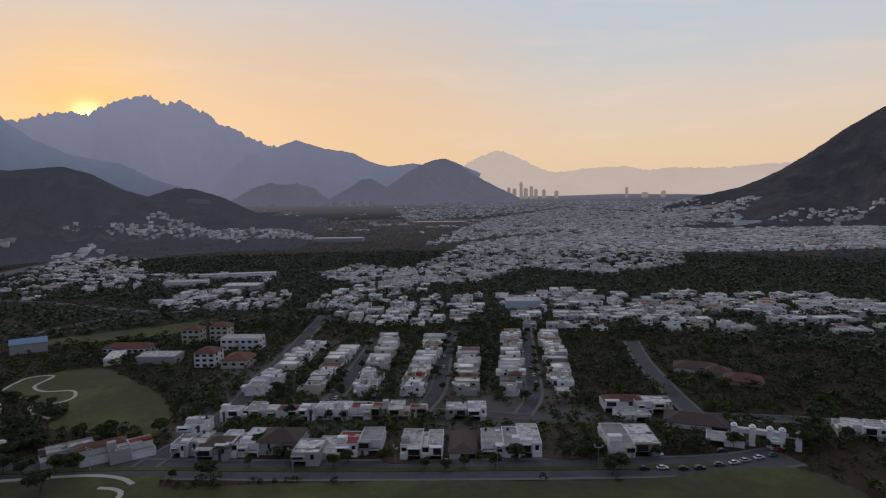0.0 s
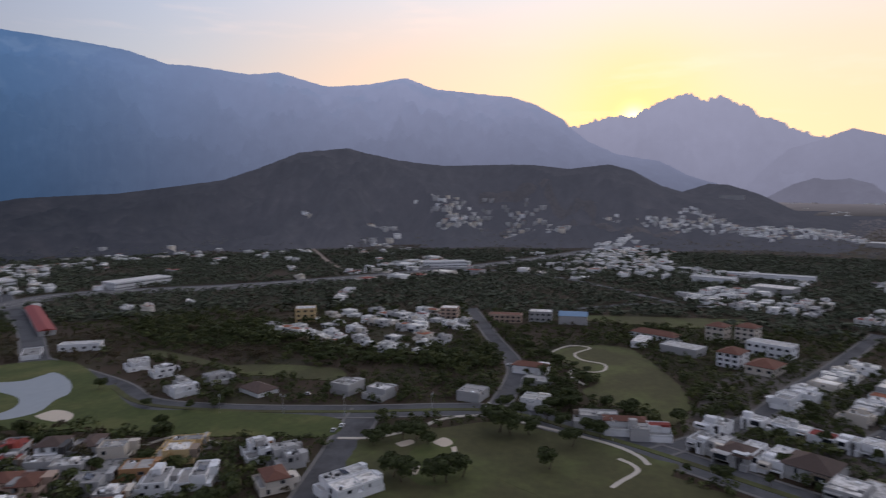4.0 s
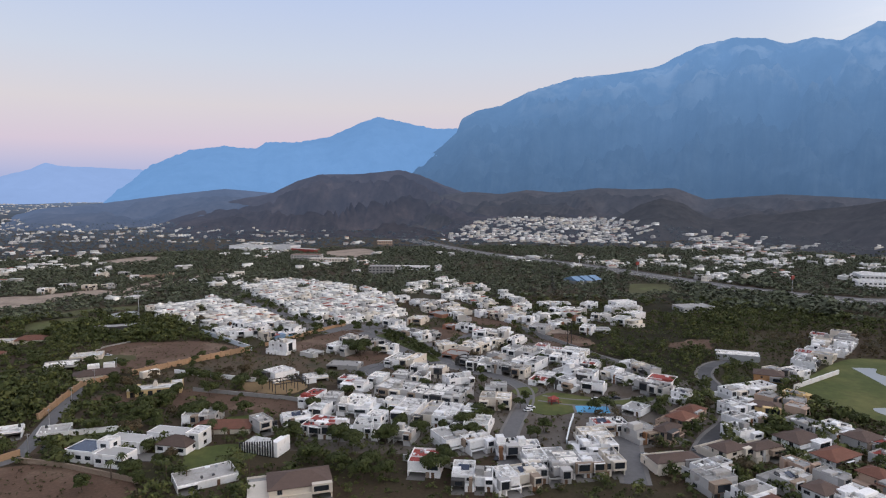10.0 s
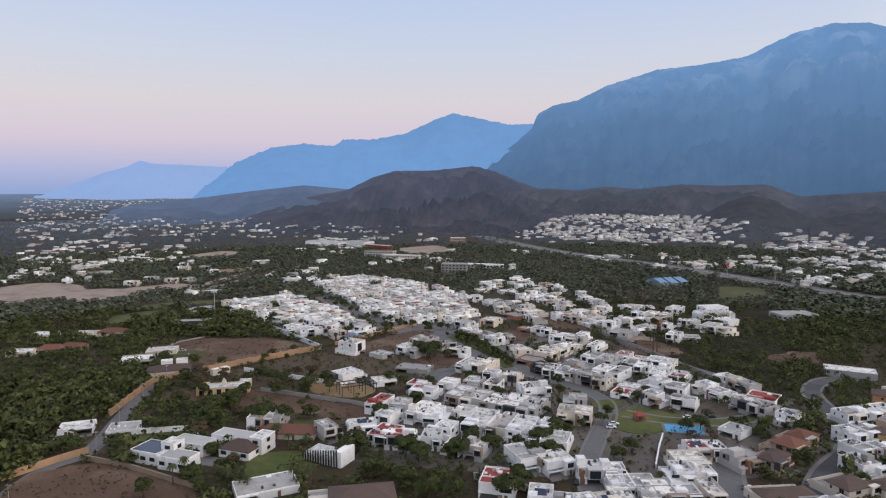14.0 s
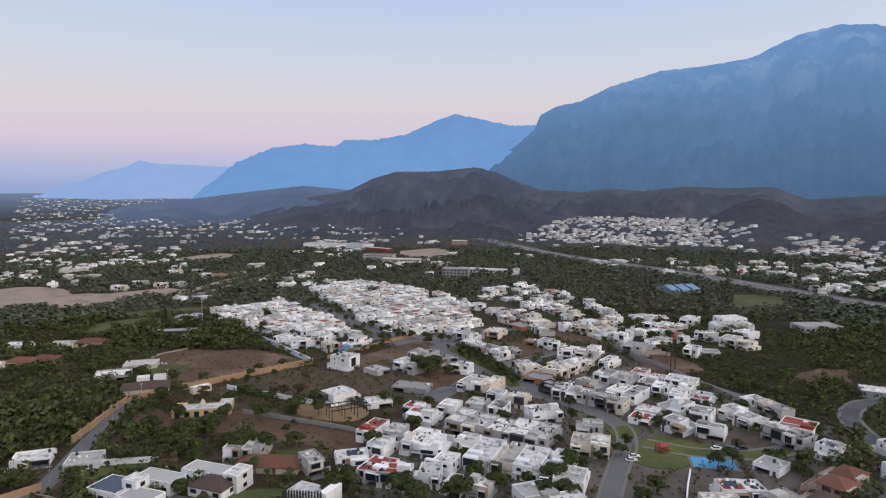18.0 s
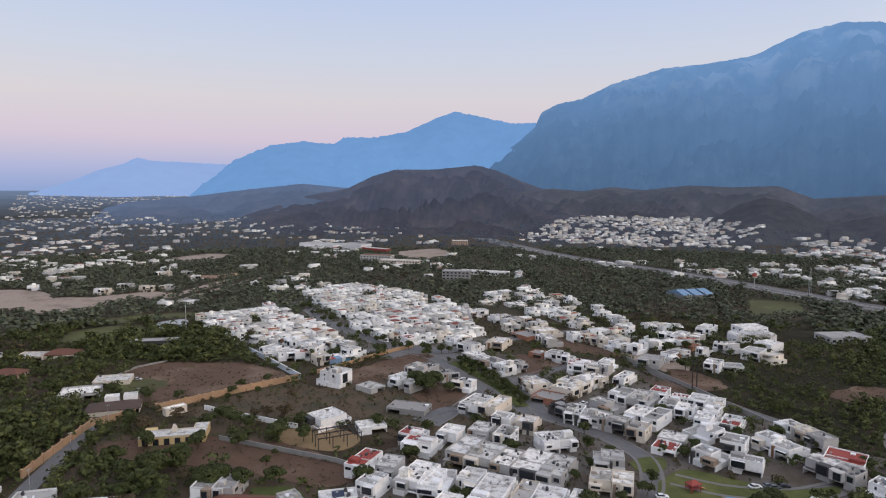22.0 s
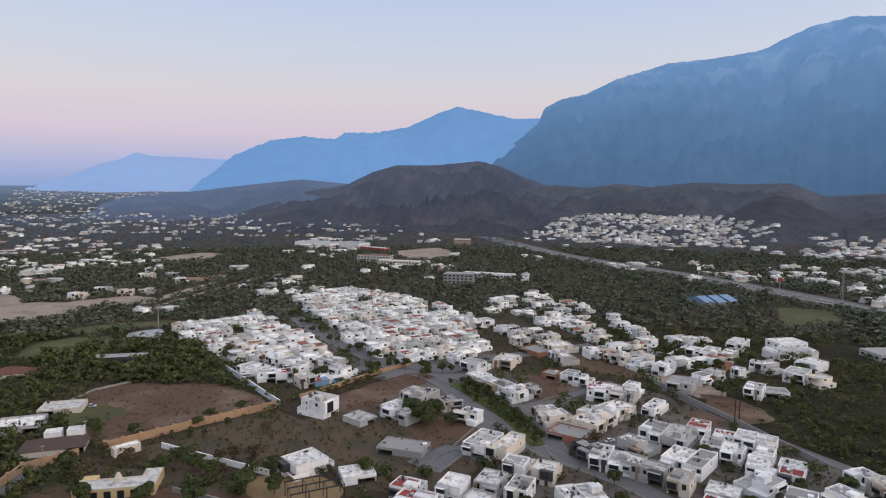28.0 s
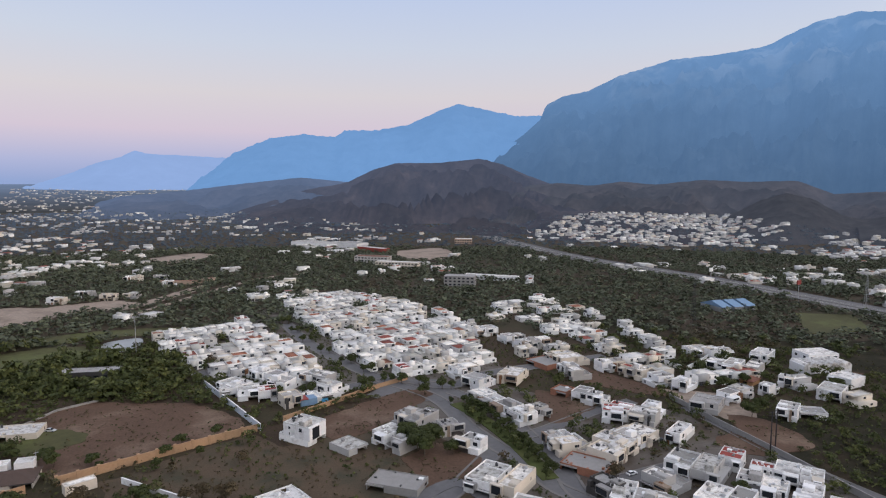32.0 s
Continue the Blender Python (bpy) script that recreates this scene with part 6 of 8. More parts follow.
# ---------------------------------------------------------------- the town farther off
def town(poly, angle, gap, share, seed, w=11, detail=1, climb=0):
    """Rows of houses along streets inside a stretch of the valley, with green gaps between them."""
    rng = random.Random(seed)
    crowd = Crowd()
    c, s = math.cos(radians(angle)), math.sin(radians(angle))
    us, vs = [p[0] * c + p[1] * s for p in poly], [-p[0] * s + p[1] * c for p in poly]
    v, flip = min(vs), 0
    while v < max(vs):
        u = min(us)
        while u < max(us):
            b = v + rng.uniform(-1.5, 1.5) + 14 * noise.noise(Vector((u / 90, v / 200, seed)))
            x, y = u * c - b * s, u * s + b * c
            r = math.hypot(x, y)
            ww = w * rng.uniform(0.65, 1.15)
            if r < 4300 and inside(poly, x, y) and free(x, y) and noise.noise(Vector((x / 70, y / 70, seed))) * 0.8 + rng.random() < share * 0.66 and surface(x, y) < (climb or ground_z(x, y) + 12):
                crowd.house(x, y, surface(x, y), angle + 180 * flip + (rng.choice([0, 0, 90]) if share < 0.6 else 0), ww, w * rng.uniform(0.75, 1.1), 2 if rng.random() < 0.55 else 1, rng, None, detail if r < 760 else min(detail, 1) if r < 1100 else 0)
            u += ww + (0.4 if rng.random() < 0.8 else w * rng.uniform(0.4, 1.2))
        v += max(gap * 0.95, w * 1.5) if flip else w * 1.15
        flip = 1 - flip
    if crowd.boxes:
        crowd.build("distant_town", "distant white flat-roofed houses among trees", "town")


def sprawl(az0, az1, r0, r1, count, seed):
    """Single houses and small groups of them strewn over a wide sector of the valley."""
    rng = random.Random(seed)
    crowd = Crowd()
    for _ in range(count):
        a, r = radians(rng.uniform(az0, az1)), math.sqrt(rng.uniform(r0 * r0, r1 * r1))
        x, y = r * math.sin(a), r * math.cos(a) - 60
        turn = rng.uniform(0, 90)
        for k in range(rng.choice([1, 1, 2, 3, 5])):
            px, py = x + rng.uniform(-7, 7) + k * 13 * math.cos(radians(turn)), y + rng.uniform(-5, 5) + k * 13 * math.sin(radians(turn))
            if free(px, py) and surface(px, py) < ground_z(px, py) + 10:
                crowd.house(px, py, ground_z(px, py), turn, rng.uniform(7, 15), rng.uniform(7, 12), rng.choice([1, 2, 2]), rng, None, 1 if r < 900 else 0)
    crowd.build("distant_town", "scattered distant houses between woods", "town")


town([(150, 1336), (241, 1574), (377, 1737), (550, 1675), (695, 1686), (697, 1369), (532, 1164), (375, 1192), (280, 1273)], 5, 24, 0.72, 1, 9.5, 1, 34)
town([(1257, 556), (1284, 493), (1235, 472), (1212, 527)], 70, 14, 1.3, 44, 16, 1, 200)
town([(814, 1611), (893, 1442), (702, 1039), (537, 953), (507, 1114)], 10, 26, 0.3, 2, 11, 1)
town([(364, 881), (506, 911), (611, 793), (500, 640), (386, 625), (330, 650)], 10, 26, 0.3, 3, 11, 1)
town([(207, 934), (351, 967), (359, 810), (299, 752)], 10, 30, 0.4, 4, 12, 1)
town([(-262, 1065), (-249, 1322), (-151, 1313), (-128, 1109), (-189, 990)], 0, 30, 0.5, 5, 16, 1)
town([(-818, 1166), (-698, 1259), (-488, 1139), (-364, 895), (-508, 817), (-558, 779)], 5, 28, 0.24, 6, 11, 1)
town([(-558, 779), (-470, 802), (-397, 692), (-461, 633)], 5, 28, 0.2, 7, 10, 1)
town([(-566, 901), (-510, 903), (-436, 787), (-471, 766)], 5, 24, 0.45, 53, 11, 1)
town([(-2428, 3664), (-2264, 4508), (-1470, 3787), (-925, 2362), (-1201, 2004), (-1397, 2029)], 0, 60, 0.08, 9, 8, 0)
town([(-1397, 2029), (-1106, 2173), (-599, 2104), (-106, 1805), (-90, 1307), (-449, 1341), (-913, 1307)], 0, 50, 0.13, 10, 8.5, 0)
town([(40, 645), (112, 710), (133, 582), (160, 517), (127, 467), (59, 522), (35, 554)], 20, 20, 0.5, 11, 11, 2)
town([(-218, 730), (-166, 782), (-141, 726), (-180, 637)], 10, 18, 0.6, 12, 11, 2)
town([(-73, 913), (-4, 949), (27, 800), (-48, 775)], 15, 26, 0.4, 13, 16, 1)
town([(459, 181), (508, 132), (542, 66), (498, 8), (434, -3), (395, 21), (388, 52), (408, 95), (403, 136), (419, 163)], 62, 20, 0.95, 14, 10, 2)
town([(765, 1352), (940, 1315), (872, 1058), (595, 731), (502, 798), (484, 842)], 40, 26, 0.28, 15, 11, 1)
town([(646, 797), (831, 884), (867, 727), (571, 488), (542, 560)], 45, 30, 0.35, 16, 12, 1)
town([(793, 237), (880, 201), (981, 158), (903, 48), (786, 101)], 60, 26, 0.6, 17, 12, 1)
town([(889, -3), (1300, -118), (1133, -236), (758, -179), (817, -109)], 80, 24, 0.6, 18, 12, 1)
town([(973, 779), (1054, 758), (1038, 602), (932, 553), (844, 644)], 50, 28, 0.4, 19, 14, 1)
town([(706, 296), (745, 275), (673, 242), (639, 263)], 60, 20, 0.5, 20, 12, 1)
town([(1635, 550), (1731, 418), (1378, 308), (1268, 376)], 60, 22, 0.4, 22, 14, 1)
town([(1107, 48), (1133, -37), (887, -156), (752, -107), (772, -11), (841, 24)], -20, 28, 0.35, 32, 16, 1)
# towards the city: dense quarters between dark woods
town([(548, -278), (622, -349), (627, -423), (537, -424), (412, -341), (407, -319), (430, -300), (455, -285)], -36, 18, 1.15, 81, 11, 2, 0)
town([(501, -413), (491, -452), (388, -373), (401, -344)], 54, 16, 1.3, 82, 11, 2, 0)
town([(491, -470), (456, -536), (403, -562), (300, -442), (320, -393), (359, -374)], 54, 20, 1.15, 83, 12, 2, 0)
town([(371, -489), (386, -600), (342, -638), (310, -716), (228, -697), (171, -551), (235, -549), (255, -464), (298, -451)], 54, 20, 1.05, 84, 12, 2, 0)
town([(749, -376), (812, -473), (719, -502), (881, -669), (1024, -822), (1133, -1201), (687, -1037), (524, -829), (524, -663), (644, -639), (571, -513), (600, -408), (683, -377)], 54, 17, 1.2, 85, 10, 1, 0)
town([(1309, -1375), (968, -1545), (841, -1720), (705, -1925), (457, -1286), (541, -1104), (613, -995), (760, -958)], 54, 16, 1.35, 86, 11, 0, 60)
town([(1898, -1544), (2228, -2288), (1394, -2184), (1169, -2096), (1022, -1760), (1174, -1460), (1141, -973), (1072, -813), (1008, -690), (1462, -1123)], 54, 22, 0.95, 87, 11, 0, 90)
town([(2724, -1619), (2776, -2225), (2661, -2718), (2129, -3036), (1478, -2274), (2292, -2352), (2012, -1632), (2066, -1293)], 54, 36, 0.8, 88, 13, 0, 90)
town([(983, -1837), (916, -1953), (765, -2066), (721, -1960), (834, -1850)], 60, 26, 0.7, 89, 12, 0, 150)
town([(1561, -2178), (1495, -2300), (1212, -2205), (1150, -2131), (1355, -2161)], 54, 24, 0.9, 90, 13, 0, 160)
town([(1462, -131), (1441, -189), (1430, -207), (1450, -278), (1552, -318), (1534, -374), (1378, -370), (1367, -516), (1546, -710), (1350, -614), (1228, -413), (1321, -362), (1368, -234), (1286, -126)], 70, 15, 1.15, 61, 9, 1, 120)
town([(1151, -78), (1241, -155), (1197, -194), (1034, -182), (862, -241), (800, -342), (736, -312), (826, -181), (904, -109), (996, -81)], -30, 22, 0.85, 62, 13, 1, 40)
town([(656, -166), (698, -212), (707, -263), (606, -298), (560, -263), (558, -220), (613, -173)], -30, 18, 1.05, 63, 11, 2, 0)
town([(3535, -1095), (3583, -1423), (3582, -1866), (3404, -1929), (3085, -1649), (3497, -1322)], 80, 40, 0.9, 64, 14, 0, 140)
town([(3475, -2048), (3343, -2346), (3094, -2516), (2726, -2265), (3021, -1861)], 60, 36, 1.0, 65, 14, 0, 140)
town([(1455, 306), (1371, 240), (1240, 192), (1260, 150), (1560, 160), (1648, 125), (1652, 160), (1560, 240)], 70, 10, 1.6, 41, 13, 1, 100)
town([(1630, 118), (1600, 40), (1519, -2), (1240, -60), (1212, -40), (1350, 88), (1585, 96)], 70, 10, 1.6, 42, 13, 1, 92)
town([(1178, 382), (1233, 368), (1409, 334), (1276, 276), (1190, 348)], 60, 20, 0.7, 43, 12, 1, 40)
town([(778, 240), (885, 185), (977, 166), (979, 115), (883, 46), (808, 44), (729, 142), (725, 220)], 60, 30, 1.0, 45, 24, 1, 0)
sprawl(-52, 30, 620, 1700, 70, 91)
sprawl(144, 170, 1900, 2500, 60, 94)
sprawl(30, 78, 620, 1250, 60, 92)
sprawl(95, 150, 1500, 3400, 160, 93)
# ---------------------------------------------------------------- buildings and objects with a shape of their own
def block(name, x, y, rot, w, d, h, wall, roof, label, category="building", bands=0, roof_style="flat", windows=True):
    """A larger building: walls, parapet or hipped roof, rows of windows."""
    ob = thing(name, x, y, 0, rot, label, category)
    a, b = w / 2, d / 2
    c, s = math.cos(radians(rot)), math.sin(radians(rot))
    take([(x + c * p - s * q, y + s * p + c * q) for p, q in ((-a - 1, -b - 1), (a + 1, -b - 1), (a + 1, b + 1), (-a - 1, b + 1))])
    part("wall", [(-a, -b, -0.2, a, b, h)], wall, ob)
    if roof_style == "hip":
        hip_roof(ob, -a, -b, a, b, h + 0.02, min(w, d) * 0.22, roof)
    elif roof_style == "pitch":
        v = [(-a - 0.4, -b - 0.6, h), (a + 0.4, -b - 0.6, h), (a + 0.4, 0, h + d * 0.16), (-a - 0.4, 0, h + d * 0.16), (a + 0.4, b + 0.6, h), (-a - 0.4, b + 0.6, h)]
        part("roof", None, None, ob, mesh=mesh_of("roof", v, [(0, 1, 2, 3), (3, 2, 4, 5), (0, 3, 5), (1, 4, 2), (0, 5, 4, 1)], roof))
    else:
        rim = 0.7 if min(w, d) > 7 else 0.3
        part("roof", [(-a + 0.3, -b + 0.3, h - 0.1, a - 0.3, b - 0.3, h + rim - 0.2)], roof, ob)
        part("parapet", ring(-a, -b, a, b, h - 0.01, h + rim, 0.3), wall, ob)
    n = bands or max(1, round(h / 3.4))
    for k in range(n if windows else 0):
        z = h * (k + 0.55) / n
        m = max(1, int(w / 4.2))
        for i in range(m):
            window(ob, "f", -a + w * (i + 0.5) / m, z, 2.5, 1.5, -a, -b, a, b, 1)
        for i in range(max(1, int(d / 6))):
            q = max(1, int(d / 6))
            window(ob, "r", -b + d * (i + 0.5) / q, z, 2.0, 1.5, -a, -b, a, b, 1)
            window(ob, "l", -b + d * (i + 0.5) / q, z, 2.0, 1.5, -a, -b, a, b, 1)
    return ob


# white portal over the estate's entrance
gate = thing("entrance_gate", 122.5, -311.7, 0, 214, "long white rendered entrance portal with square towers", "gate")
part("beam", [(-12.5, -1.2, 5.0, 12.5, 1.2, 6.6), (-12.7, -1.35, 6.6, 12.7, 1.35, 6.9)], WHITE, gate)
for px in (-12.0, -5.0, 1.5, 6.0, 12.0):
    part("tower", [(px - 1.1, -1.5, -0.2, px + 1.1, 1.5, 7.6), (px - 1.3, -1.7, 7.6, px + 1.3, 1.7, 7.9), (px - 0.7, -1.0, 7.9, px + 0.7, 1.0, 8.6)], WHITE, gate)
part("guard_booth", [(1.5, -2.6, -0.2, 6.0, 2.6, 3.2), (1.2, -2.9, 3.2, 6.3, 2.9, 3.5)], WHITE, gate)
part("booth_window", [(2.2, -2.66, 1.1, 5.3, -2.55, 2.4)], GLASS, gate)

# college with orange roofs
block("college_tower", 452, -179, 234, 13, 12, 13, CREAM, TILE_TERRA, "tall cream college block with an orange tiled roof", roof_style="hip")
block("college_tower", 462, -162, 234, 13, 12, 11, CREAM, TILE_TERRA, "tall cream college block with an orange tiled roof", roof_style="hip")
block("college_hall", 424, -186, 234, 27, 13, 8, WHITE, ROOF, "long white flat-roofed college hall")
block("college_tower", 395, -156, 234, 13, 15, 9, WHITE, TILE_TERRA, "white college block with an orange tiled roof", roof_style="hip")
block("college_hall", 383, -171, 234, 16, 18, 5, CREAM, TILE_TERRA, "low hall with a broad orange roof", roof_style="hip")
block("clubhouse", 462, -120, 234, 34, 12, 4, WHITE, TILE_TERRA, "low white clubhouse with a terracotta roof edge", roof_style="hip")
block("clubhouse_wing", 440, -108, 160, 22, 9, 4, WHITE, ROOF, "low white flat-roofed clubhouse wing")
block("sports_hall", 422, -132, 234, 25, 15, 4.5, GREY, ROOF, "low pale flat-roofed sports hall", windows=False)
# towards the hill
block("canopy_hall", 508, -62, 268, 22, 16, 7, GREY, BLUE, "hall under a bright blue sheet-metal roof", roof_style="pitch", windows=False)
block("office_block", 512, -36, 268, 18, 12, 8, GREY, ROOF, "three-storey beige office block with a flat roof")
block("apartment_block", 505, -8, 268, 26, 11, 6, PEACH, TILE_TERRA, "red-brown three-storey apartment block")
block("apartment_block", 480, 156, 290, 16, 14, 11, YELLOW, ROOF, "yellow block of flats with a flat roof")
block("apartment_block", 512, 40, 268, 14, 12, 9, PEACH, ROOF, "peach-coloured block of flats with a flat roof")
block("shed", 438, 376, 48.5, 132, 11, 4, GREY, REDM, "long low building with a red roof beside the avenue", windows=False, roof_style="pitch")
gh = block("gatehouse", 361, 268, 24, 10, 26, 4.5, WHITE, ROOF, "white estate gatehouse across the avenue")
block("store", 640, 435, -20, 70, 26, 8, WHITE, ROOF, "large white warehouse store with a pale roof")
block("store", 590, 600, -25, 60, 34, 8, WHITE, ROOF, "white commercial building with a flat roof")
block("store", 545, 560, -25, 44, 24, 7, WHITE, ROOF, "white commercial building with a flat roof")
block("hospital", 880, 118, 290, 60, 20, 8, WHITE, ROOF, "large white three-level building at the hill foot")
block("shopping_mall", -215, 1160, -38, 90, 36, 7, WHITE, ROOF, "long white shopping mall with a pale roof", windows=False)
block("villa_tower", -159.5, 322, 20, 6, 5, 5.6, WHITE, ROOF, "square white rooftop room of a brown-roofed villa", windows=False)
block("villa_tower", -152, 325, 20, 6, 5, 5.6, WHITE, ROOF, "square white rooftop room of a brown-roofed villa", windows=False)
block("gatehouse", -126, 314, 45, 10, 4, 3.2, CREAM, ROOF, "low cream gatehouse beside the long wall", windows=False)
block("long_store", -279, 757, 2, 34, 6, 4, PEACH, TILE_TERRA, "long low red-roofed building beyond the building site", windows=False)
block("long_store", -256, 771, 60, 26, 5, 4, PEACH, TILE_TERRA, "long low red-roofed building beyond the building site", windows=False)
block("department_store", -150, 1125, -38, 46, 26, 10, WHITE, ROOF_GREY, "square white department store with a grey roof", windows=False)
block("long_store", -112, 1085, -38, 56, 14, 6, REDM, ROOF, "low store with a red front beside the mall", windows=False)
block("school_building", -95, 935, -15, 46, 18, 10, GREY, TILE_TERRA, "grey-brown three-storey school building with a red roof", bands=3)
block("school_building", -60, 900, -15, 56, 12, 7, CREAM, ROOF, "long low school wing with a flat roof")
block("institute", 16, 762, -10, 32, 16, 10, RAW, ROOF_GREY, "grey three-storey institute with window bands", bands=3)
block("institute_wing", 52, 800, -18, 60, 8, 5, WHITE, ROOF, "long white institute wing with a flat roof")
block("store", 32, 1225, -5, 30, 18, 8, PEACH, ROOF, "store with a reddish front and a pale roof")
for k in range(3):
    block("sports_roof", 232 + 12 * k, 640 + 4 * k, 20, 9, 26, 4, METAL, BLUE, "long blue sheet-metal sports roof", roof_style="pitch", windows=False)
block("greenhouse", 226, 306, -28, 25, 12, 3.0, METAL, ROOF, "low metal shed with a pale flat roof", windows=False)
vault = thing("vaulted_store", 217, 462, 0, 8, "pale store with a row of vaulted roofs", "building")
part("wall", [(-15, -6, -0.2, 15, 6, 5)], WHITE, vault)
for k in range(7):
    v, f = lathe([(2.05, -6.2), (2.05, 6.2)], 16)
    o = part("vault", None, None, vault, mesh=mesh_of("vault", [(a, c, b) for a, b, c in v], f, ROOF))
    o.location = (-12.6 + 4.2 * k, 0, 4.2)
take([(200, 452), (234, 456), (234, 472), (200, 470)])
block("villa", 281, 462, 5, 30, 18, 4, GREY, ROOF_GREY, "broad grey villa with a flat concrete roof")
block("store", 222, 476, 10, 20, 14, 7, WHITE, ROOF, "white two-storey building by the vaulted store")
block("restaurant", -191, 437, 12, 30, 10, 5, DARK, ROOF_GREY, "dark low clubhouse with pale roof edges among trees")

# sheds and large buildings of the town towards the city
block("warehouse", 800, -292, 67, 92, 14, 6, WHITE, ROOF, "long white warehouse with a pale roof", windows=False)
block("warehouse", 690, -265, 54, 40, 24, 7, GREY, ROOF, "grey warehouse with a pale flat roof", windows=False)
block("warehouse", 769, -222, 60, 48, 18, 6, WHITE, ROOF, "white workshop hall with a pale roof", windows=False)
block("store", 1272, -648, 54, 110, 40, 8, GREY, ROOF, "broad store with a white flat roof in the scrub", windows=False)
block("office_block", 415, -434, 54, 30, 20, 9, WALLBLUE, ROOF, "pale blue-white three-storey building", bands=3)
block("shopping_mall", 1694, -1200, 54, 170, 60, 10, PEACH, ROOF, "broad pale mall at the edge of the woods", windows=False)
block("slab_block", 977, -1750, 54, 70, 16, 14, WHITE, ROOF, "long white slab building at the mountain foot", windows=False)
hotel = block("hotel", 2370, -608, 74, 78, 16, 16, GREY, ROOF, "long pale hotel on a wooded spur", bands=4)
hotel.location.z = surface(2370, -608) - 4

# villa with pool in the large garden
VIL = "white low villa wing with a dark flat roof"
block("villa_wing", -112, 200, -20, 13, 11, 4.2, WHITE, SOLAR, "villa wing with a dark panelled roof")
block("villa_wing", -99, 206, -20, 16, 8, 4.5, WHITE, GREY, VIL)
block("villa_tower", -104, 199, -20, 6, 6, 7.5, WHITE, ROOF, "square white villa tower")
block("villa_wing", -99, 192, -20, 13, 8, 4.5, WHITE, GREY, VIL)
block("villa_wing", -84, 212, -20, 18, 8, 4.5, WHITE, GREY, VIL)
block("villa_pavilion", -79, 204, -20, 14, 11, 3.6, WHITE, TILE_BROWN, "garden pavilion with a brown hipped roof", roof_style="hip")
block("villa_tower", -72, 207, -20, 6, 9, 6.5, WHITE, ROOF, "square white villa tower")
patch("terrace", [(-98, 203), (-84, 198), (-80, 190), (-94, 194)], PAVE, "paved villa terrace", "terrace", False)
pool = thing("swimming_pool", -90.5, 197.5, 0, -20, "small blue garden pool in a paved terrace", "pool")
part("rim", ring(-5.4, -3.2, 5.4, 3.2, -0.2, 0.32, 0.5), PAVE, pool)
part("water", [(-4.9, -2.7, -0.2, 4.9, 2.7, 0.24)], POOL, pool)

# house with black steel fins
fins = thing("finned_pavilion", -46, 194, 0, -26, "white pavilion behind tall black steel fins", "pavilion")
part("wall", [(-8, 0, -0.2, 9, 9, 3.4), (6, 0, 3.4, 9, 9, 6)], WHITE, fins)
part("roof", [(-7.7, 0.3, 3.4, 5.8, 8.7, 3.5)], ROOF, fins)
for k in range(14):
    part("fin", [(-8.4 + 1.2 * k, -0.9, -0.2, -8.1 + 1.2 * k, -0.3, 4.2 + 0.2 * k)], STEEL, fins)
take([(-58, 186), (-34, 180), (-30, 198), (-52, 204)])

# bare steel frame of a unfinished hall
frame_ob = thing("steel_frame", -44, 279, 0, 25, "open dark steel frame of an unfinished hall", "frame")
for i in range(4):
    for j in range(3):
        part("column", [(-9 + 6 * i - 0.15, -5 + 5 * j - 0.15, -0.2, -9 + 6 * i + 0.15, -5 + 5 * j + 0.15, 5)], STEEL, frame_ob)
for j in range(3):
    part("girder", [(-9.3, -5 + 5 * j - 0.15, 5, 9.3, -5 + 5 * j + 0.15, 5.4)], STEEL, frame_ob)
for i in range(7):
    part("purlin", [(-9 + 3 * i - 0.1, -5.6, 5.4, -9 + 3 * i + 0.1, 5.6, 5.6)], STEEL, frame_ob)
take([(-56, 272), (-36, 268), (-32, 288), (-52, 292)])

# yellow hacienda with a bell tower
hac = thing("hacienda", -113, 283, 0, 12, "low cream-yellow hacienda with arched porches and small bell tower", "house")
part("wall", [(-13, -6, -0.2, 13, 2, 3.4), (7, 2, -0.2, 13, 9, 3.4), (-13, 2, -0.2, -8, 7, 3.2)], YELLOW, hac)
part("roof", [(-12.6, -5.6, 3.4, 12.6, 1.9, 3.5), (7.3, 2, 3.4, 12.6, 8.6, 3.5)], ROOF, hac)
part("parapet", ring(-13, -6, 13, 2, 3.4, 3.9, 0.35), CREAM, hac)
part("bell_tower", [(-1.0, -1.0, 3.5, 1.0, 1.0, 5.2), (-0.7, -0.7, 5.2, 0.7, 0.7, 6.0), (-0.4, -0.4, 6.0, 0.4, 0.4, 6.6)], CREAM, hac)
# dark plates on the solid wall stand for the shaded porch arches
for k in range(6):
    part("arch_opening", [(-11.5 + 4.2 * k, -6.08, 0, -9.3 + 4.2 * k, -5.95, 2.8)], GLASS, hac)
take([(-128, 272), (-98, 276), (-98, 296), (-128, 292)])

# public pool and playground in the park
pp = thing("swimming_pool", 104, 227, 0, -12, "blue public pool beside the park", "pool")
part("rim", ring(-9, -6, 9, 6, -0.2, 0.4, 1.2), PAVE, pp)
part("water", [(-7.8, -4.8, -0.2, 7.8, 4.8, 0.3)], POOLTILE, pp)
play = thing("playground", 88, 238, 0, 20, "red climbing frame with a slide on the lawn", "playground")
for a in (-2, 2):
    for b in (-1.5, 1.5):
        part("post", [(a - 0.12, b - 0.12, -0.1, a + 0.12, b + 0.12, 3.0)], REDM, play)
part("platform", [(-2.2, -1.7, 1.5, 2.2, 1.7, 1.65)], REDM, play)
hip_roof(play, -2, -1.5, 2, 1.5, 3.0, 1.2, REDM, 0.3)
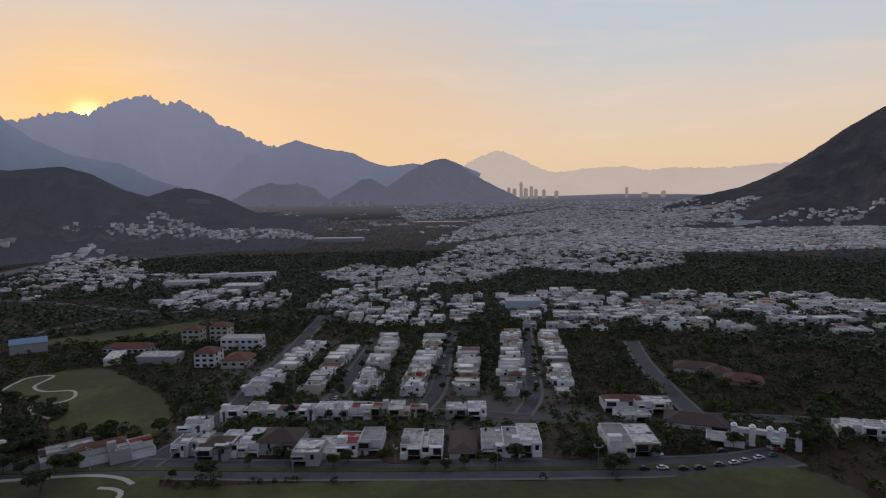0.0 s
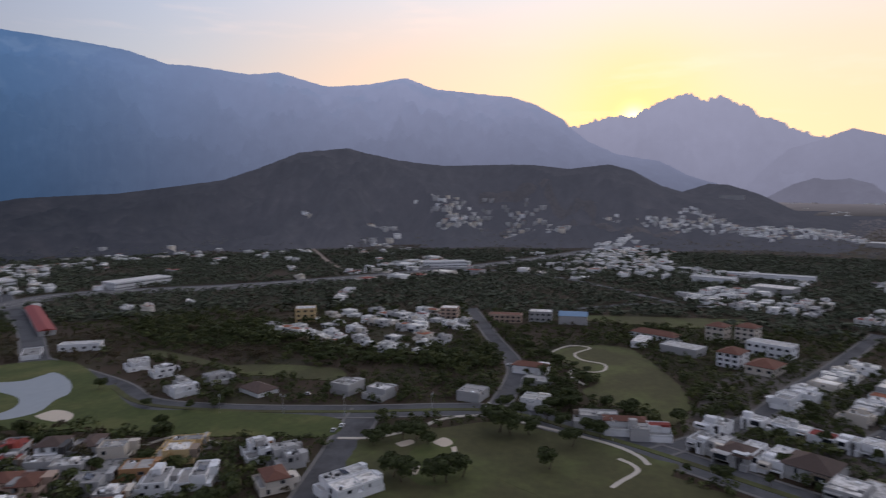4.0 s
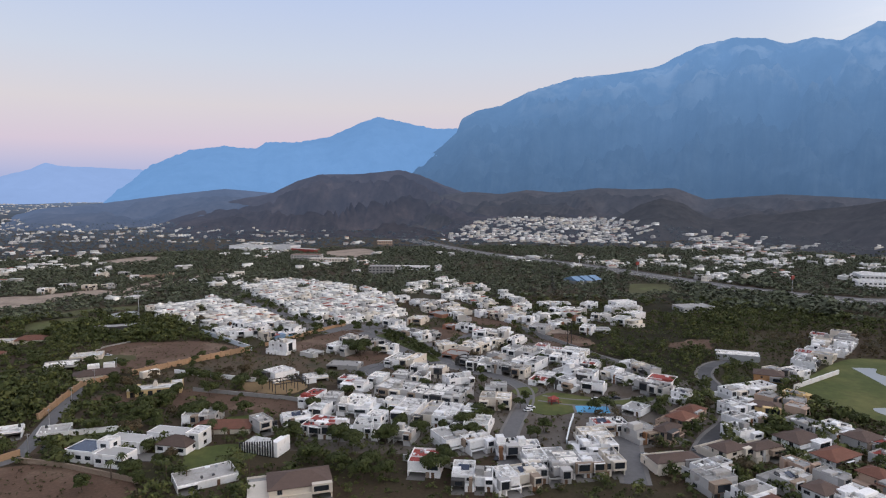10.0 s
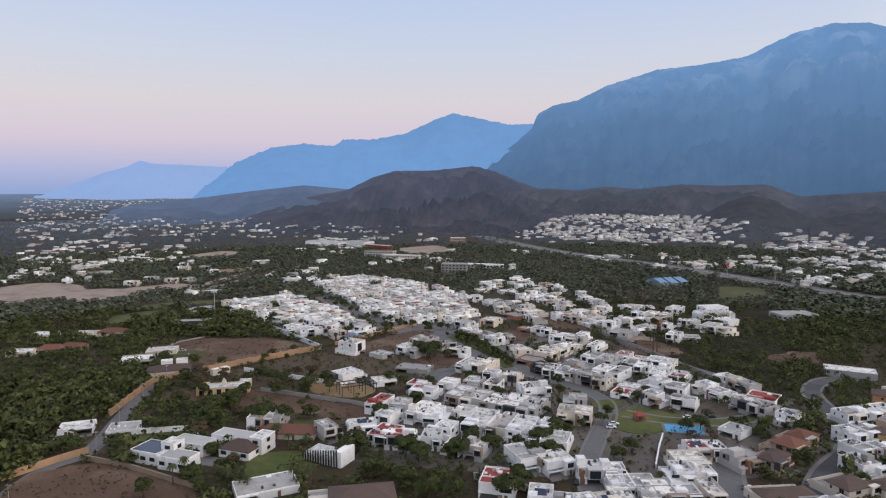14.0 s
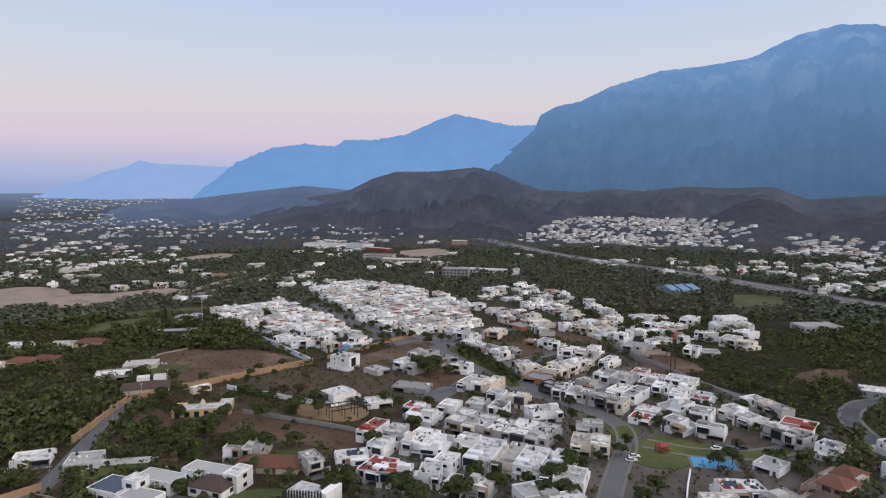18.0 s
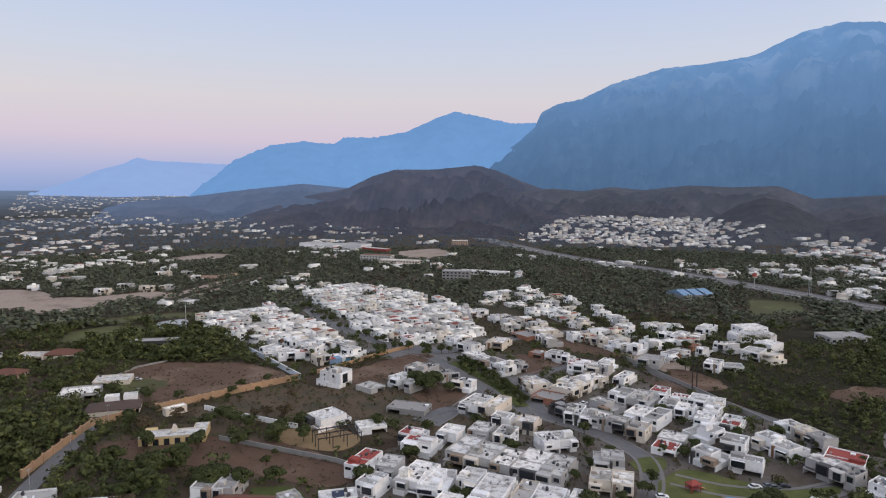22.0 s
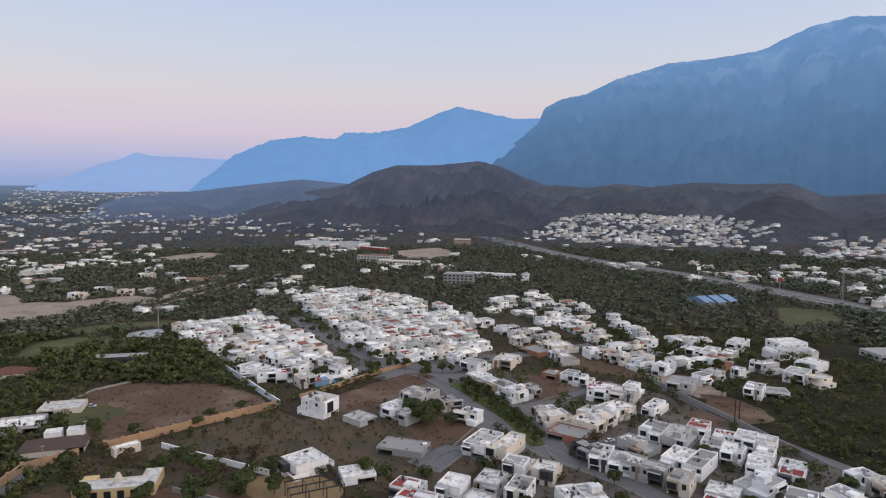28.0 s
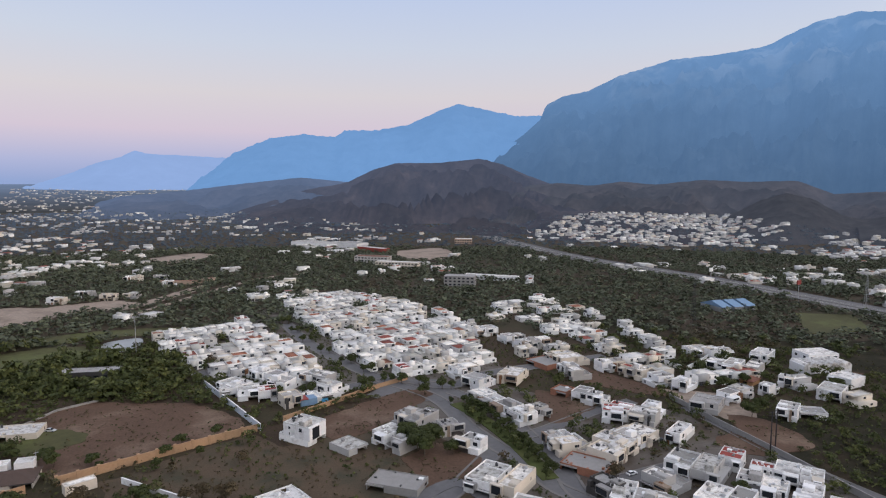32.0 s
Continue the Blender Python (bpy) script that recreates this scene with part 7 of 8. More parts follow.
v = [(2.2, -0.5, 1.6), (2.2, 0.5, 1.6), (5.2, 0.5, 0.2), (5.2, -0.5, 0.2)]
part("slide", None, None, play, mesh=mesh_of("slide", v + [(a, b, c - 0.12) for a, b, c in v], [(0, 1, 2, 3), (7, 6, 5, 4), (0, 4, 5, 1), (1, 5, 6, 2), (2, 6, 7, 3), (3, 7, 4, 0)], ORANGE))
slide = thing("water_slide", -66, 402, 0, 30, "blue and red water slide structure", "slide")
part("tower", [(-4, -3, -0.1, 4, 3, 3.2)], BLUE, slide)
part("roof", [(-4.6, -3.6, 3.2, -0.4, 3.6, 3.5)], REDM, slide)
part("chute", [(4, -1.5, -0.1, 10, 1.5, 1.4)], POOLTILE, slide)


def pole(x, y, h, r, name, label, mat, arms=0, span=3.0, lamps=0):
    ob = thing(name, x, y, 0, (x * 7) % 90, label, "pole")
    part("shaft", None, None, ob, mesh=mesh_of("shaft", *lathe([(r, -0.2), (r * 0.7, h)], 8), mat))
    for k in range(arms):
        part("crossarm", [(-span / 2, -0.1, h - 0.6 - 1.4 * k, span / 2, 0.1, h - 0.4 - 1.4 * k)], mat, ob)
    for k in range(lamps):
        part("floodlight", [(-span / 2 + k * span / max(lamps - 1, 1) - 0.3, -0.35, h - 0.3, -span / 2 + k * span / max(lamps - 1, 1) + 0.3, 0.1, h + 0.4)], METAL, ob)
    return ob


pole(-190.6, 487, 24, 0.28, "floodlight_mast", "tall pale mast with a crown of floodlights", METAL, 1, 5, 6)
pole(131.0, 349, 17, 0.3, "power_pole", "tall dark wooden power pole", STEEL, 2)
pole(134.5, 352, 17, 0.3, "power_pole", "tall dark wooden power pole", STEEL, 2)
for x, y in ((-141, 160), (-137, 205), (-143, 235), (-148, 268), (-150, 300), (-148, 325)):
    pole(x, y, 9, 0.14, "utility_pole", "grey utility pole beside the lane", METAL, 1, 1.8)
for x, y in ((262, 105), (268, 75), (271, 45), (283, 5), (280, -42), (262, -78), (236, -112), (215, -143), (193, -176), (170, -208), (148, -240)):
    pole(x, y, 9, 0.11, "street_lamp", "slim grey street lamp on the avenue median", METAL, 1, 3, 2)


def lattice(x, y, h, w, mat, label):
    ob = thing("lattice_mast", x, y, 0, 20, label, "mast")
    for a in (-1, 1):
        for b in (-1, 1):
            part("leg", None, None, ob, mesh=mesh_of("leg", *limb((a * w, b * w, -0.2), (a * w * 0.35, b * w * 0.35, h), 0.14, 0.09, 5), mat))
    n = int(h / 3)
    for k in range(n):
        z, q = h * (k + 0.5) / n, w * (1 - 0.65 * (k + 0.5) / n)
        part("brace", ring(-q - 0.06, -q - 0.06, q + 0.06, q + 0.06, z - 0.07, z + 0.07, 0.12), mat, ob)


lattice(189, 579, 36, 1.2, STEEL, "slim dark lattice radio mast")
lattice(360, 640, 30, 1.2, METAL, "pale lattice mast beside the highway")
for x, y, h in ((330, 690, 18), (372, 600, 16), (430, 540, 18), (290, 790, 16), (520, 500, 16)):
    sign = thing("roadside_sign", x, y, 0, 30, "tall roadside sign on a single post", "sign")
    part("post", None, None, sign, mesh=mesh_of("post", *lathe([(0.35, -0.2), (0.3, h)], 8), METAL))
    part("panel", [(-3, -0.4, h - 4, 3, 0.4, h)], WHITE if h == 16 else REDM, sign)
# towers of the city centre, far off, their haze painted in as a glow
HAZY = haze_painted_material("city_tower_painted_haze", (0.2, 0.18, 0.18), (1.2, 0.95, 0.80), 0.92, 0.01)
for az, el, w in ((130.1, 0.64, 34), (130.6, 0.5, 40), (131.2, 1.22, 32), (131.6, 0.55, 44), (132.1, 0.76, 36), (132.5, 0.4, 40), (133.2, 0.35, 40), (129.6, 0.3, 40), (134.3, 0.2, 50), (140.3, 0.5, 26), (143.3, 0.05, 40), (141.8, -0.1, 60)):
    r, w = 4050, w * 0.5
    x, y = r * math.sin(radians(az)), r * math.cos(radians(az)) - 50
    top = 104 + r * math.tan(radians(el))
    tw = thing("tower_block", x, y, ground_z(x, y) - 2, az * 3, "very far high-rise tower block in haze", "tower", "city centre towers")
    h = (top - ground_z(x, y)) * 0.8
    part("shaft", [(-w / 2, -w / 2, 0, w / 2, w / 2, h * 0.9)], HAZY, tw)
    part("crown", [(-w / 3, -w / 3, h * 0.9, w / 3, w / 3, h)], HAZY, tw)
# ---------------------------------------------------------------- walls
wall_line([(-153, 246), (-155, 274), (-156, 296)], 3, 0.4, WALLM, "boundary_wall", "long beige rendered wall with pillars along the lane", 6)
wall_line([(-156, 297), (-143, 311)], 3, 0.4, WALLM, "boundary_wall", "long beige rendered wall with pillars along the lane", 6)
wall_line([(-136, 317), (-111, 340), (-80, 367)], 3.2, 0.4, WALLM, "boundary_wall", "long beige rendered wall with pillars beside the field", 6)
wall_line([(-79, 368), (-97, 391), (-111, 409), (-126, 428)], 3, 0.4, WALLBLUE, "boundary_wall", "pale blue painted perimeter wall", 0)
wall_line([(-72, 379), (-56, 398), (-37, 423), (-20, 440)], 2.2, 0.4, WALLM, "boundary_wall", "low beige wall along an empty plot", 0)
wall_line([(-114, 319), (-108, 316), (-81, 303), (-64, 295)], 2.2, 0.4, WHITE, "boundary_wall", "white garden wall", 0)
wall_line([(113, 413), (120, 386), (134, 343), (146, 303)], 2.4, 0.3, RAW, "boundary_wall", "long grey block wall beside the scrub", 0)
wall_line([(-94, 282), (-67, 271), (-41, 260), (-35, 256)], 2.0, 0.3, RAW, "boundary_wall", "grey block wall round a field", 0)
wall_line([(-158, 181), (-147, 197), (-140, 205)], 2.6, 0.4, WALLM, "boundary_wall", "pale rendered wall along the lane", 0)
wall_line([(-137, 198), (-118, 191), (-84, 173)], 2.0, 0.4, STONE, "boundary_wall", "dark stone garden wall", 0)
wall_line([(-135, 224), (-108, 228), (-101, 217)], 2.4, 0.4, WHITE, "boundary_wall", "white garden wall of a villa", 0)
wall_line([(11, 181), (25, 174), (37, 165)], 2.4, 0.4, GREY, "boundary_wall", "grey garden wall", 0)
wall_line([(79, 189), (86, 206), (92, 219)], 1.6, 0.4, WALLBLUE, "boundary_wall", "pale blue wall of the swimming pool", 0)
wall_line([(200, 123), (220, 127)], 2.6, 0.4, WHITE, "boundary_wall", "white garden wall", 0)
wall_line([(219, 243), (263, 266)], 2.6, 0.4, WHITE, "boundary_wall", "white wall at the golf course", 0)
wall_line([(131, 473), (139, 459), (181, 507)], 2.6, 0.4, WHITE, "boundary_wall", "white wall round a plot", 0)
wall_line([(164, -407), (159, -434)], 2.5, 0.4, WALLM, "boundary_wall", "pale wall of a large plot", 0)
wall_line([(-184, 368), (-180, 389), (-168, 403)], 1.0, 0.3, RAW, "boundary_wall", "grey stone wall at the edge of the field", 0)
# ---------------------------------------------------------------- vehicles
def car_template(k):
    prof = [(-2.1, 0.35), (2.1, 0.35), (2.15, 0.75), (1.15, 0.92), (-1.95, 0.95), (-2.15, 0.75)]
    v = [(a, -0.88, b) for a, b in prof] + [(a, 0.88, b) for a, b in prof]
    n = len(prof)
    body = mesh_of("body", v, [tuple(range(n)), tuple(reversed(range(n, 2 * n)))] + [(i, n + i, n + (i + 1) % n, (i + 1) % n) for i in range(n)], PAINTS[k])
    cab = [(-1.75, 0.93), (1.0, 0.9), (0.35, 1.42), (-1.3, 1.45)]
    v = [(a, -0.8 + 0.1 * (b > 1), b) for a, b in cab] + [(a, 0.8 - 0.1 * (b > 1), b) for a, b in cab]
    glass = mesh_of("window_band", v, [(0, 1, 2, 3), (7, 6, 5, 4), (0, 4, 5, 1), (1, 5, 6, 2), (2, 6, 7, 3), (3, 7, 4, 0)], GLASS)
    v = [(a, b, 1.455) for a, b in ((-1.3, -0.68), (0.33, -0.68), (0.33, 0.68), (-1.3, 0.68))]
    v += [(a, b, 1.40) for a, b, _ in v]
    top = mesh_of("roof", v, [(0, 1, 2, 3), (7, 6, 5, 4), (0, 4, 5, 1), (1, 5, 6, 2), (2, 6, 7, 3), (3, 7, 4, 0)], PAINTS[k])
    rv, rf = lathe([(0.32, -0.1), (0.33, 0.1)], 10)
    wheel = mesh_of("wheel", [(a, c, b) for a, b, c in rv], rf, TYRE)
    return body, glass, top, wheel


CARS = [car_template(k) for k in range(5)]
CAR_WORD = ("white", "silver", "black", "dark grey", "red")


def car(x, y, rot, k):
    body, glass, top, wheel = CARS[k]
    ob = thing("car", x, y, 0.14, rot, f"{CAR_WORD[k]} passenger car standing on the asphalt", "car", "parked cars")
    for name, me in (("body", body), ("window_band", glass), ("roof", top)):
        part(name, None, None, ob, mesh=me)
    for a in (-1.3, 1.35):
        for b in (-0.82, 0.82):
            w = part("wheel", None, None, ob, mesh=wheel)
            w.location = (a, b, 0.33)
    take([(x - 2, y - 2), (x + 2, y - 2), (x + 2, y + 2), (x - 2, y + 2)])


car(137.2, -253.5, 238, 2)
car(133.5, -259.5, 238, 0)
car(128.5, -265.6, 238, 2)
car(125.3, -270.9, 238, 2)
car(122.8, -279.5, 238, 3)
car(120.3, -285.7, 252, 0)
car(119.0, -291.0, 252, 1)
car(117.3, -297.9, 252, 0)
car(129.6, -292.1, 238, 2)
car(121.1, -342.3, 252, 0)
car(115.6, -304.8, 252, 3)
car(116.8, -311.7, 252, 4)
car(144.7, -269.3, 148, 0)
car(142.8, -270.0, 148, 0)
car(145.3, -266.5, 148, 3)
car(226.1, -153.7, 148, 4)
car(186.1, -195.2, 148, 2)
car(177.7, -221.6, 148, 0)
car(175.2, -225.1, 148, 0)
car(299.3, -333.5, -37, 0)
car(283.0, -320.2, -37, 1)
car(266.4, -311.3, -37, 2)
car(254.2, -302.6, -37, 0)
car(242.2, -293.8, -37, 3)
car(234.5, -285.6, -37, 2)
car(321.2, -285.8, -37, 0)
car(299.5, -270.3, -37, 1)
car(288.7, -260.6, -37, 2)
car(284.7, -192.9, -37, 0)
car(296.6, -195.7, -37, 3)
car(282.8, -187.3, -37, 2)
car(269.9, -175.5, -37, 0)
car(260.3, -175.9, -37, 1)
car(371.6, -24.0, 80, 0)
car(295.6, -20.6, 170, 0)
car(296.2, 75.3, 95, 1)
car(256.7, 41.0, 5, 0)
car(250.5, 42.6, 5, 1)
car(73.1, 229.1, 0, 0)
car(104.4, 173.0, 60, 3)
car(51.2, 190.6, 70, 1)
car(48.5, 184.6, 70, 2)
car(47.3, 177.0, 65, 2)
car(47.1, 169.4, 60, 3)
car(163.6, 209.6, 50, 0)
car(156.4, 202.7, 50, 0)
car(127.9, 175.9, 50, 3)
car(105.4, 172.0, 80, 0)
car(-132.8, 210.3, 25, 3)
car(-125.3, 208.9, 20, 4)
car(-160.2, 219.1, 20, 1)
car(111.0, 240.2, 10, 0)
car(117.6, 239.9, 5, 3)
car(121.3, 240.6, 5, 2)
car(75.3, 232.8, 0, 0)
car(110.8, 240.5, 10, 0)
car(116.0, 241.0, 10, 3)
car(41.9, 266.4, 60, 1)
car(11.4, 283.9, 60, 0)
car(43.7, 352.0, 60, 0)
car(58.7, 324.9, 60, 2)
car(55.3, 328.0, 30, 1)
car(69.5, 328.2, 30, 0)
car(89.7, 359.5, 25, 3)
car(-71.0, 418.8, 10, 0)
car(-93.6, 481.9, 70, 1)
car(-96.8, 423.8, 30, 0)
car(-168.1, 365.2, 0, 1)
# ---------------------------------------------------------------- plants
def crown_leaves(rng, n, r, h, base, leaf, lumps):
    """Leaf clumps as small tilted three-cornered leaves, gathered in lumps with gaps between them."""
    g = np.random.default_rng(rng)
    c = g.normal(size=(lumps, 3))
    c /= np.linalg.norm(c, axis=1, keepdims=True)
    c *= g.uniform(0.25, 0.75, (lumps, 1))
    size = g.uniform(0.28, 0.5, lumps)
    k = g.integers(0, lumps, n)
    d = g.normal(size=(n, 3))
    d /= np.linalg.norm(d, axis=1, keepdims=True)
    d[:, 2] = np.where(d[:, 2] < -0.25, -d[:, 2], d[:, 2])
    p = c[k] + d * size[k, None] * g.uniform(0.75, 1.05, (n, 1))
    p = p * (r, r, h / 2) + (0, 0, base + h / 2)
    # each clump lies roughly along the outside of its lump
    d += g.normal(size=(n, 3)) * 0.38
    d /= np.linalg.norm(d, axis=1, keepdims=True)
    u = np.cross(d, g.normal(size=(n, 3)))
    u /= np.maximum(np.linalg.norm(u, axis=1, keepdims=True), 1e-6)
    w = np.cross(u, d)
    s = leaf * g.uniform(0.6, 1.3, (n, 1, 1))
    q = np.array([(-1, -0.8), (1.1, -0.5), (-0.1, 1.2)]) * 0.55
    v = p[:, None] + s * (q[None, :, :1] * u[:, None] + q[None, :, 1:] * w[:, None])
    return v.reshape(-1, 3)




def trunk_mesh(rng, h, r, limbs):
    v, f = limb((0, 0, -0.3), (rng.uniform(-0.2, 0.2), rng.uniform(-0.2, 0.2), h * 0.45), r, r * 0.65)
    for i in range(limbs):
        a = 2 * math.pi * (i + rng.random() * 0.5) / limbs
        e = (math.cos(a) * h * 0.28, math.sin(a) * h * 0.28, h * rng.uniform(0.65, 0.85))
        lv, lf = limb((0, 0, h * rng.uniform(0.28, 0.42)), e, r * 0.5, r * 0.15, 5)
        f += [tuple(len(v) + j for j in q) for q in lf]
        v += lv
    return mesh_of("trunk", v, f, BARK)


LEAVES = lambda n: np.arange(3 * n).reshape(-1, 3)
TREES = []
for i, (spread, dense, mat, word) in enumerate([(0.56, 1900, LEAF, "broad green leafy tree"), (0.46, 1100, LEAF, "small round street tree"), (0.5, 800, LEAF_DRY, "sparse dry-leaved tree")]):
    for k in range(3):
        rng = random.Random(10 * i + k)
        crown = arrays("crown", crown_leaves(10 * i + k, dense, spread, 0.78, 0.22, 0.082, 13), LEAVES(dense), [mat])
        TREES.append((trunk_mesh(rng, 1.0, 0.03, 5), crown, word))


def palm_mesh():
    v, f = [], []
    for i in range(22):
        a, lift = 2.4 * i, 0.30 - 0.6 * (i / 22)
        pts = [(0.27 * t * math.cos(a), 0.27 * t * math.sin(a), 0.92 + 0.3 * lift * t - 0.22 * t * t) for t in (0, 0.35, 0.7, 1.0)]
        n = (-math.sin(a) * 0.03, math.cos(a) * 0.03)
        for (p, q), w0, w1 in zip(zip(pts, pts[1:]), (0.4, 1.0, 0.9), (1.0, 0.9, 0.1)):
            o = len(v)
            v += [(p[0] - n[0] * w0, p[1] - n[1] * w0, p[2]), (p[0] + n[0] * w0, p[1] + n[1] * w0, p[2]), (q[0] + n[0] * w1, q[1] + n[1] * w1, q[2]), (q[0] - n[0] * w1, q[1] - n[1] * w1, q[2])]
            f.append((o, o + 1, o + 2, o + 3))
    return mesh_of("crown", v, f, LEAF)


PALM = (mesh_of("trunk", *lathe([(0.035, -0.03), (0.026, 0.3), (0.022, 0.93)], 8), BARK), palm_mesh(), "tall fan palm with a bare trunk")
PLANTED = []


def tree(x, y, h, k):
    """k: 0 broad, 1 small street tree, 2 dry, 3 palm."""
    rng = random.Random(int(x * 31 + y * 17))
    trunk, crown, word = PALM if k == 3 else TREES[3 * k + rng.randrange(3)]
    ob = thing("palm_tree" if k == 3 else "tree", x, y, 0, rng.uniform(0, 360), f"{word} on open ground", "tree", "garden palms" if k == 3 else "trees among the houses")
    h *= rng.uniform(0.85, 1.15)
    ob.scale = (h * rng.uniform(0.9, 1.15), h * rng.uniform(0.9, 1.15), h)
    part("trunk", None, None, ob, mesh=trunk)
    part("crown", None, None, ob, mesh=crown)
    PLANTED.append((x, y))


WOOD = [(-235, 408), (-226, 470), (-185, 470), (-134, 425), (-104, 392), (-125, 384), (-159, 403), (-190, 404)]
GROVES = ([(395, 680), (463, 687), (431, 459), (378, 397), (322, 408), (270, 452)], [(264, 441), (285, 394), (247, 324), (217, 357)], [(206, 337), (234, 305), (210, 265), (181, 262), (179, 287)],
          [(455, 324), (438, 260), (473, 178), (397, 141), (383, 172), (382, 221)], [(105, 70), (215, 40), (240, 110), (232, 250), (180, 262), (108, 170)])
BELT = [(384, 227), (408, 212), (406, 166), (368, 107), (361, 70), (361, 24), (361, -17), (397, -9), (393, 50), (412, 112), (420, 170), (412, 222)]


def thicket(x, y):
    """How closely the ground is grown over, and how green: closed woods to the west, low olive scrub to the east."""
    soft = lambda v, a, b: min(max((v - a) / (b - a), 0.0), 1.0)
    west = max(soft(-x, 125, 165) * soft(y, 60, 130), soft(-x, 85, 115) * soft(y, 405, 430))
    far = soft(math.hypot(x, y), 420, 620)
    east = soft(x, 105, 150) * soft(y, 90, 140) * (1 - far)
    high = west * (1 - soft(y, 470, 520))
    near = east * soft(y, 370, 410)
    villas = soft(-x, 15, 55) * soft(y, 140, 170) * (1 - soft(y, 285, 310))
    east_side = soft(60 - y, 0, 60) * (1 - far)
    dense = 0.28 * villas + 0.2 * east_side + 0.3 * near + 0.62 + 0.12 * west + 0.12 * far + 0.26 * east
    green = 0.42 * villas + 0.3 * east_side + 0.3 * near + 0.04 + 0.45 * west + 0.34 * far - 0.2 * east + (0.1 if y < 60 else 0)
    tall = 0.85 + 0.4 * villas + 0.25 * east_side + 0.3 * near + 0.5 * high + 0.1 * far + 0.25 * (east - near)
    if 120 < x < 270 and 255 < y < 430:
        green, tall = green + 0.45, tall - 0.25
    if inside(WOOD, x, y):
        dense, green, tall = dense + 0.6, green + 0.5, tall + 0.45
    if any(inside(g, x, y) for g in GROVES):
        dense, green, tall = dense + 0.5, green + 0.45, tall + 0.35
    if inside(BELT, x, y):
        dense, green, tall = dense + 0.5, green + 0.5, tall + 0.55
    return dense, green, tall


def scatter(name, label, r0, r1, step, quads, leaf, size, mats, share, seed, lumps=6, low=0.9, power=2.0):
    """Scrub and woods over all open ground between two distances from the middle of the valley."""
    g = np.random.default_rng(seed)
    xs, ys = np.meshgrid(np.arange(-r1, r1, step), np.arange(-r1, r1, step), indexing="ij")
    p = np.stack([xs.ravel(), ys.ravel()], 1) + g.uniform(-0.5, 0.5, (xs.size, 2)) * step
    q = p - (0, 20)
    r = np.hypot(q[:, 0], q[:, 1])
    az = np.degrees(np.arctan2(q[:, 0], q[:, 1] + 80))
    p = p[(r >= r0) & (r < r1) & (az > -52) & (az < 172)]
    keep, how = [], []
    for x, y in p:
        dense, green, tall = thicket(x, y)
        d = noise.noise(Vector((x / 90, y / 90, seed))) * 0.8 + 0.5 * noise.noise(Vector((x / 22, y / 22, seed)))
        if free(x, y) and d + g.uniform(-0.35, 0.35) > 0.5 - dense * share and surface(x, y) < ground_z(x, y) + (28 if 120 < x < 760 and 1000 < y < 1760 else 14):
            keep.append((x, y))
            how.append((green + 0.8 * noise.noise(Vector((x / 120, y / 120, 77))) + 0.4 * noise.noise(Vector((x / 17, y / 17, 7))), tall))
    p, how = np.array(keep), np.array(how)
    for slot, mat in enumerate(mats):
        sel = (how[:, 0] + g.uniform(-0.2, 0.2, len(p)) > 0.0) == (slot == 0)
        pick, tall = p[sel], how[sel, 1]
        n = len(pick)
        if not n:
            continue
        kinds = np.stack([crown_leaves(seed * 50 + k, quads, 1.0, 1.5, 0.0, leaf, lumps) for k in range(8)])
        v = kinds[g.integers(0, 8, n)]
        a, s = g.uniform(0, 6.3, n), (size[0] + (size[1] - size[0]) * g.random(n) ** power) * tall * (1.1 if slot == 0 else 0.85)
        c, d = np.cos(a)[:, None], np.sin(a)[:, None]
        z = np.array([surface(x, y) for x, y in pick])
        high = s * low * g.uniform(0.65, 1.15, n)
        w = np.stack([pick[:, :1] + s[:, None] * (c * v[..., 0] - d * v[..., 1]), pick[:, 1:] + s[:, None] * (d * v[..., 0] + c * v[..., 1]), z[:, None] + high[:, None] * v[..., 2]], -1)
        tagged(new(name, arrays(name, w.reshape(-1, 3).astype(np.float32), LEAVES(n * quads), [mat])), label[slot], "vegetation", kind="stuff")
# ---------------------------------------------------------------- single trees
tree(38.2, 338.5, 5, 1)
tree(35.6, 343.6, 5, 1)
tree(34.1, 348.8, 5, 1)
tree(32.5, 354.3, 5, 1)
tree(30.8, 360.0, 5, 1)
tree(29.1, 366.0, 5, 1)
tree(26.1, 373.5, 5, 1)
tree(24.2, 380.2, 5, 1)
tree(22.0, 385.7, 5, 1)
tree(19.2, 391.4, 5, 1)
tree(16.0, 395.0, 5, 1)
tree(12.9, 398.8, 5, 1)
tree(10.1, 402.7, 5, 1)
tree(38.3, 346.2, 5, 1)
tree(34.0, 357.2, 5, 1)
tree(28.8, 375.5, 5, 1)
tree(21.3, 394.4, 5, 1)
tree(40.9, 329.0, 5, 1)
tree(39.0, 332.7, 5, 1)
tree(-10.1, 349.8, 9, 0)
tree(-15.2, 358.2, 9, 0)
tree(-10.1, 414.7, 8, 0)
tree(141.3, 386.2, 7, 0)
tree(150.7, 397.2, 7, 0)
tree(145.8, 426.2, 7, 0)
tree(160.5, 435.8, 7, 0)
tree(-63.6, 418.1, 7, 1)
tree(-134.6, 461.6, 6, 2)
tree(-76.4, 335.9, 6, 2)
tree(-106.5, 330.7, 5, 1)
tree(205.2, 427.2, 7, 0)
tree(-40.4, 405.8, 4, 1)
tree(-32.6, 440.1, 4, 1)
tree(-23.9, 447.4, 4, 1)
tree(-37.8, 432.2, 4, 1)
tree(-5.0, 447.8, 4, 1)
tree(62.6, 323.9, 6, 2)
tree(-7.0, 342.9, 10, 0)
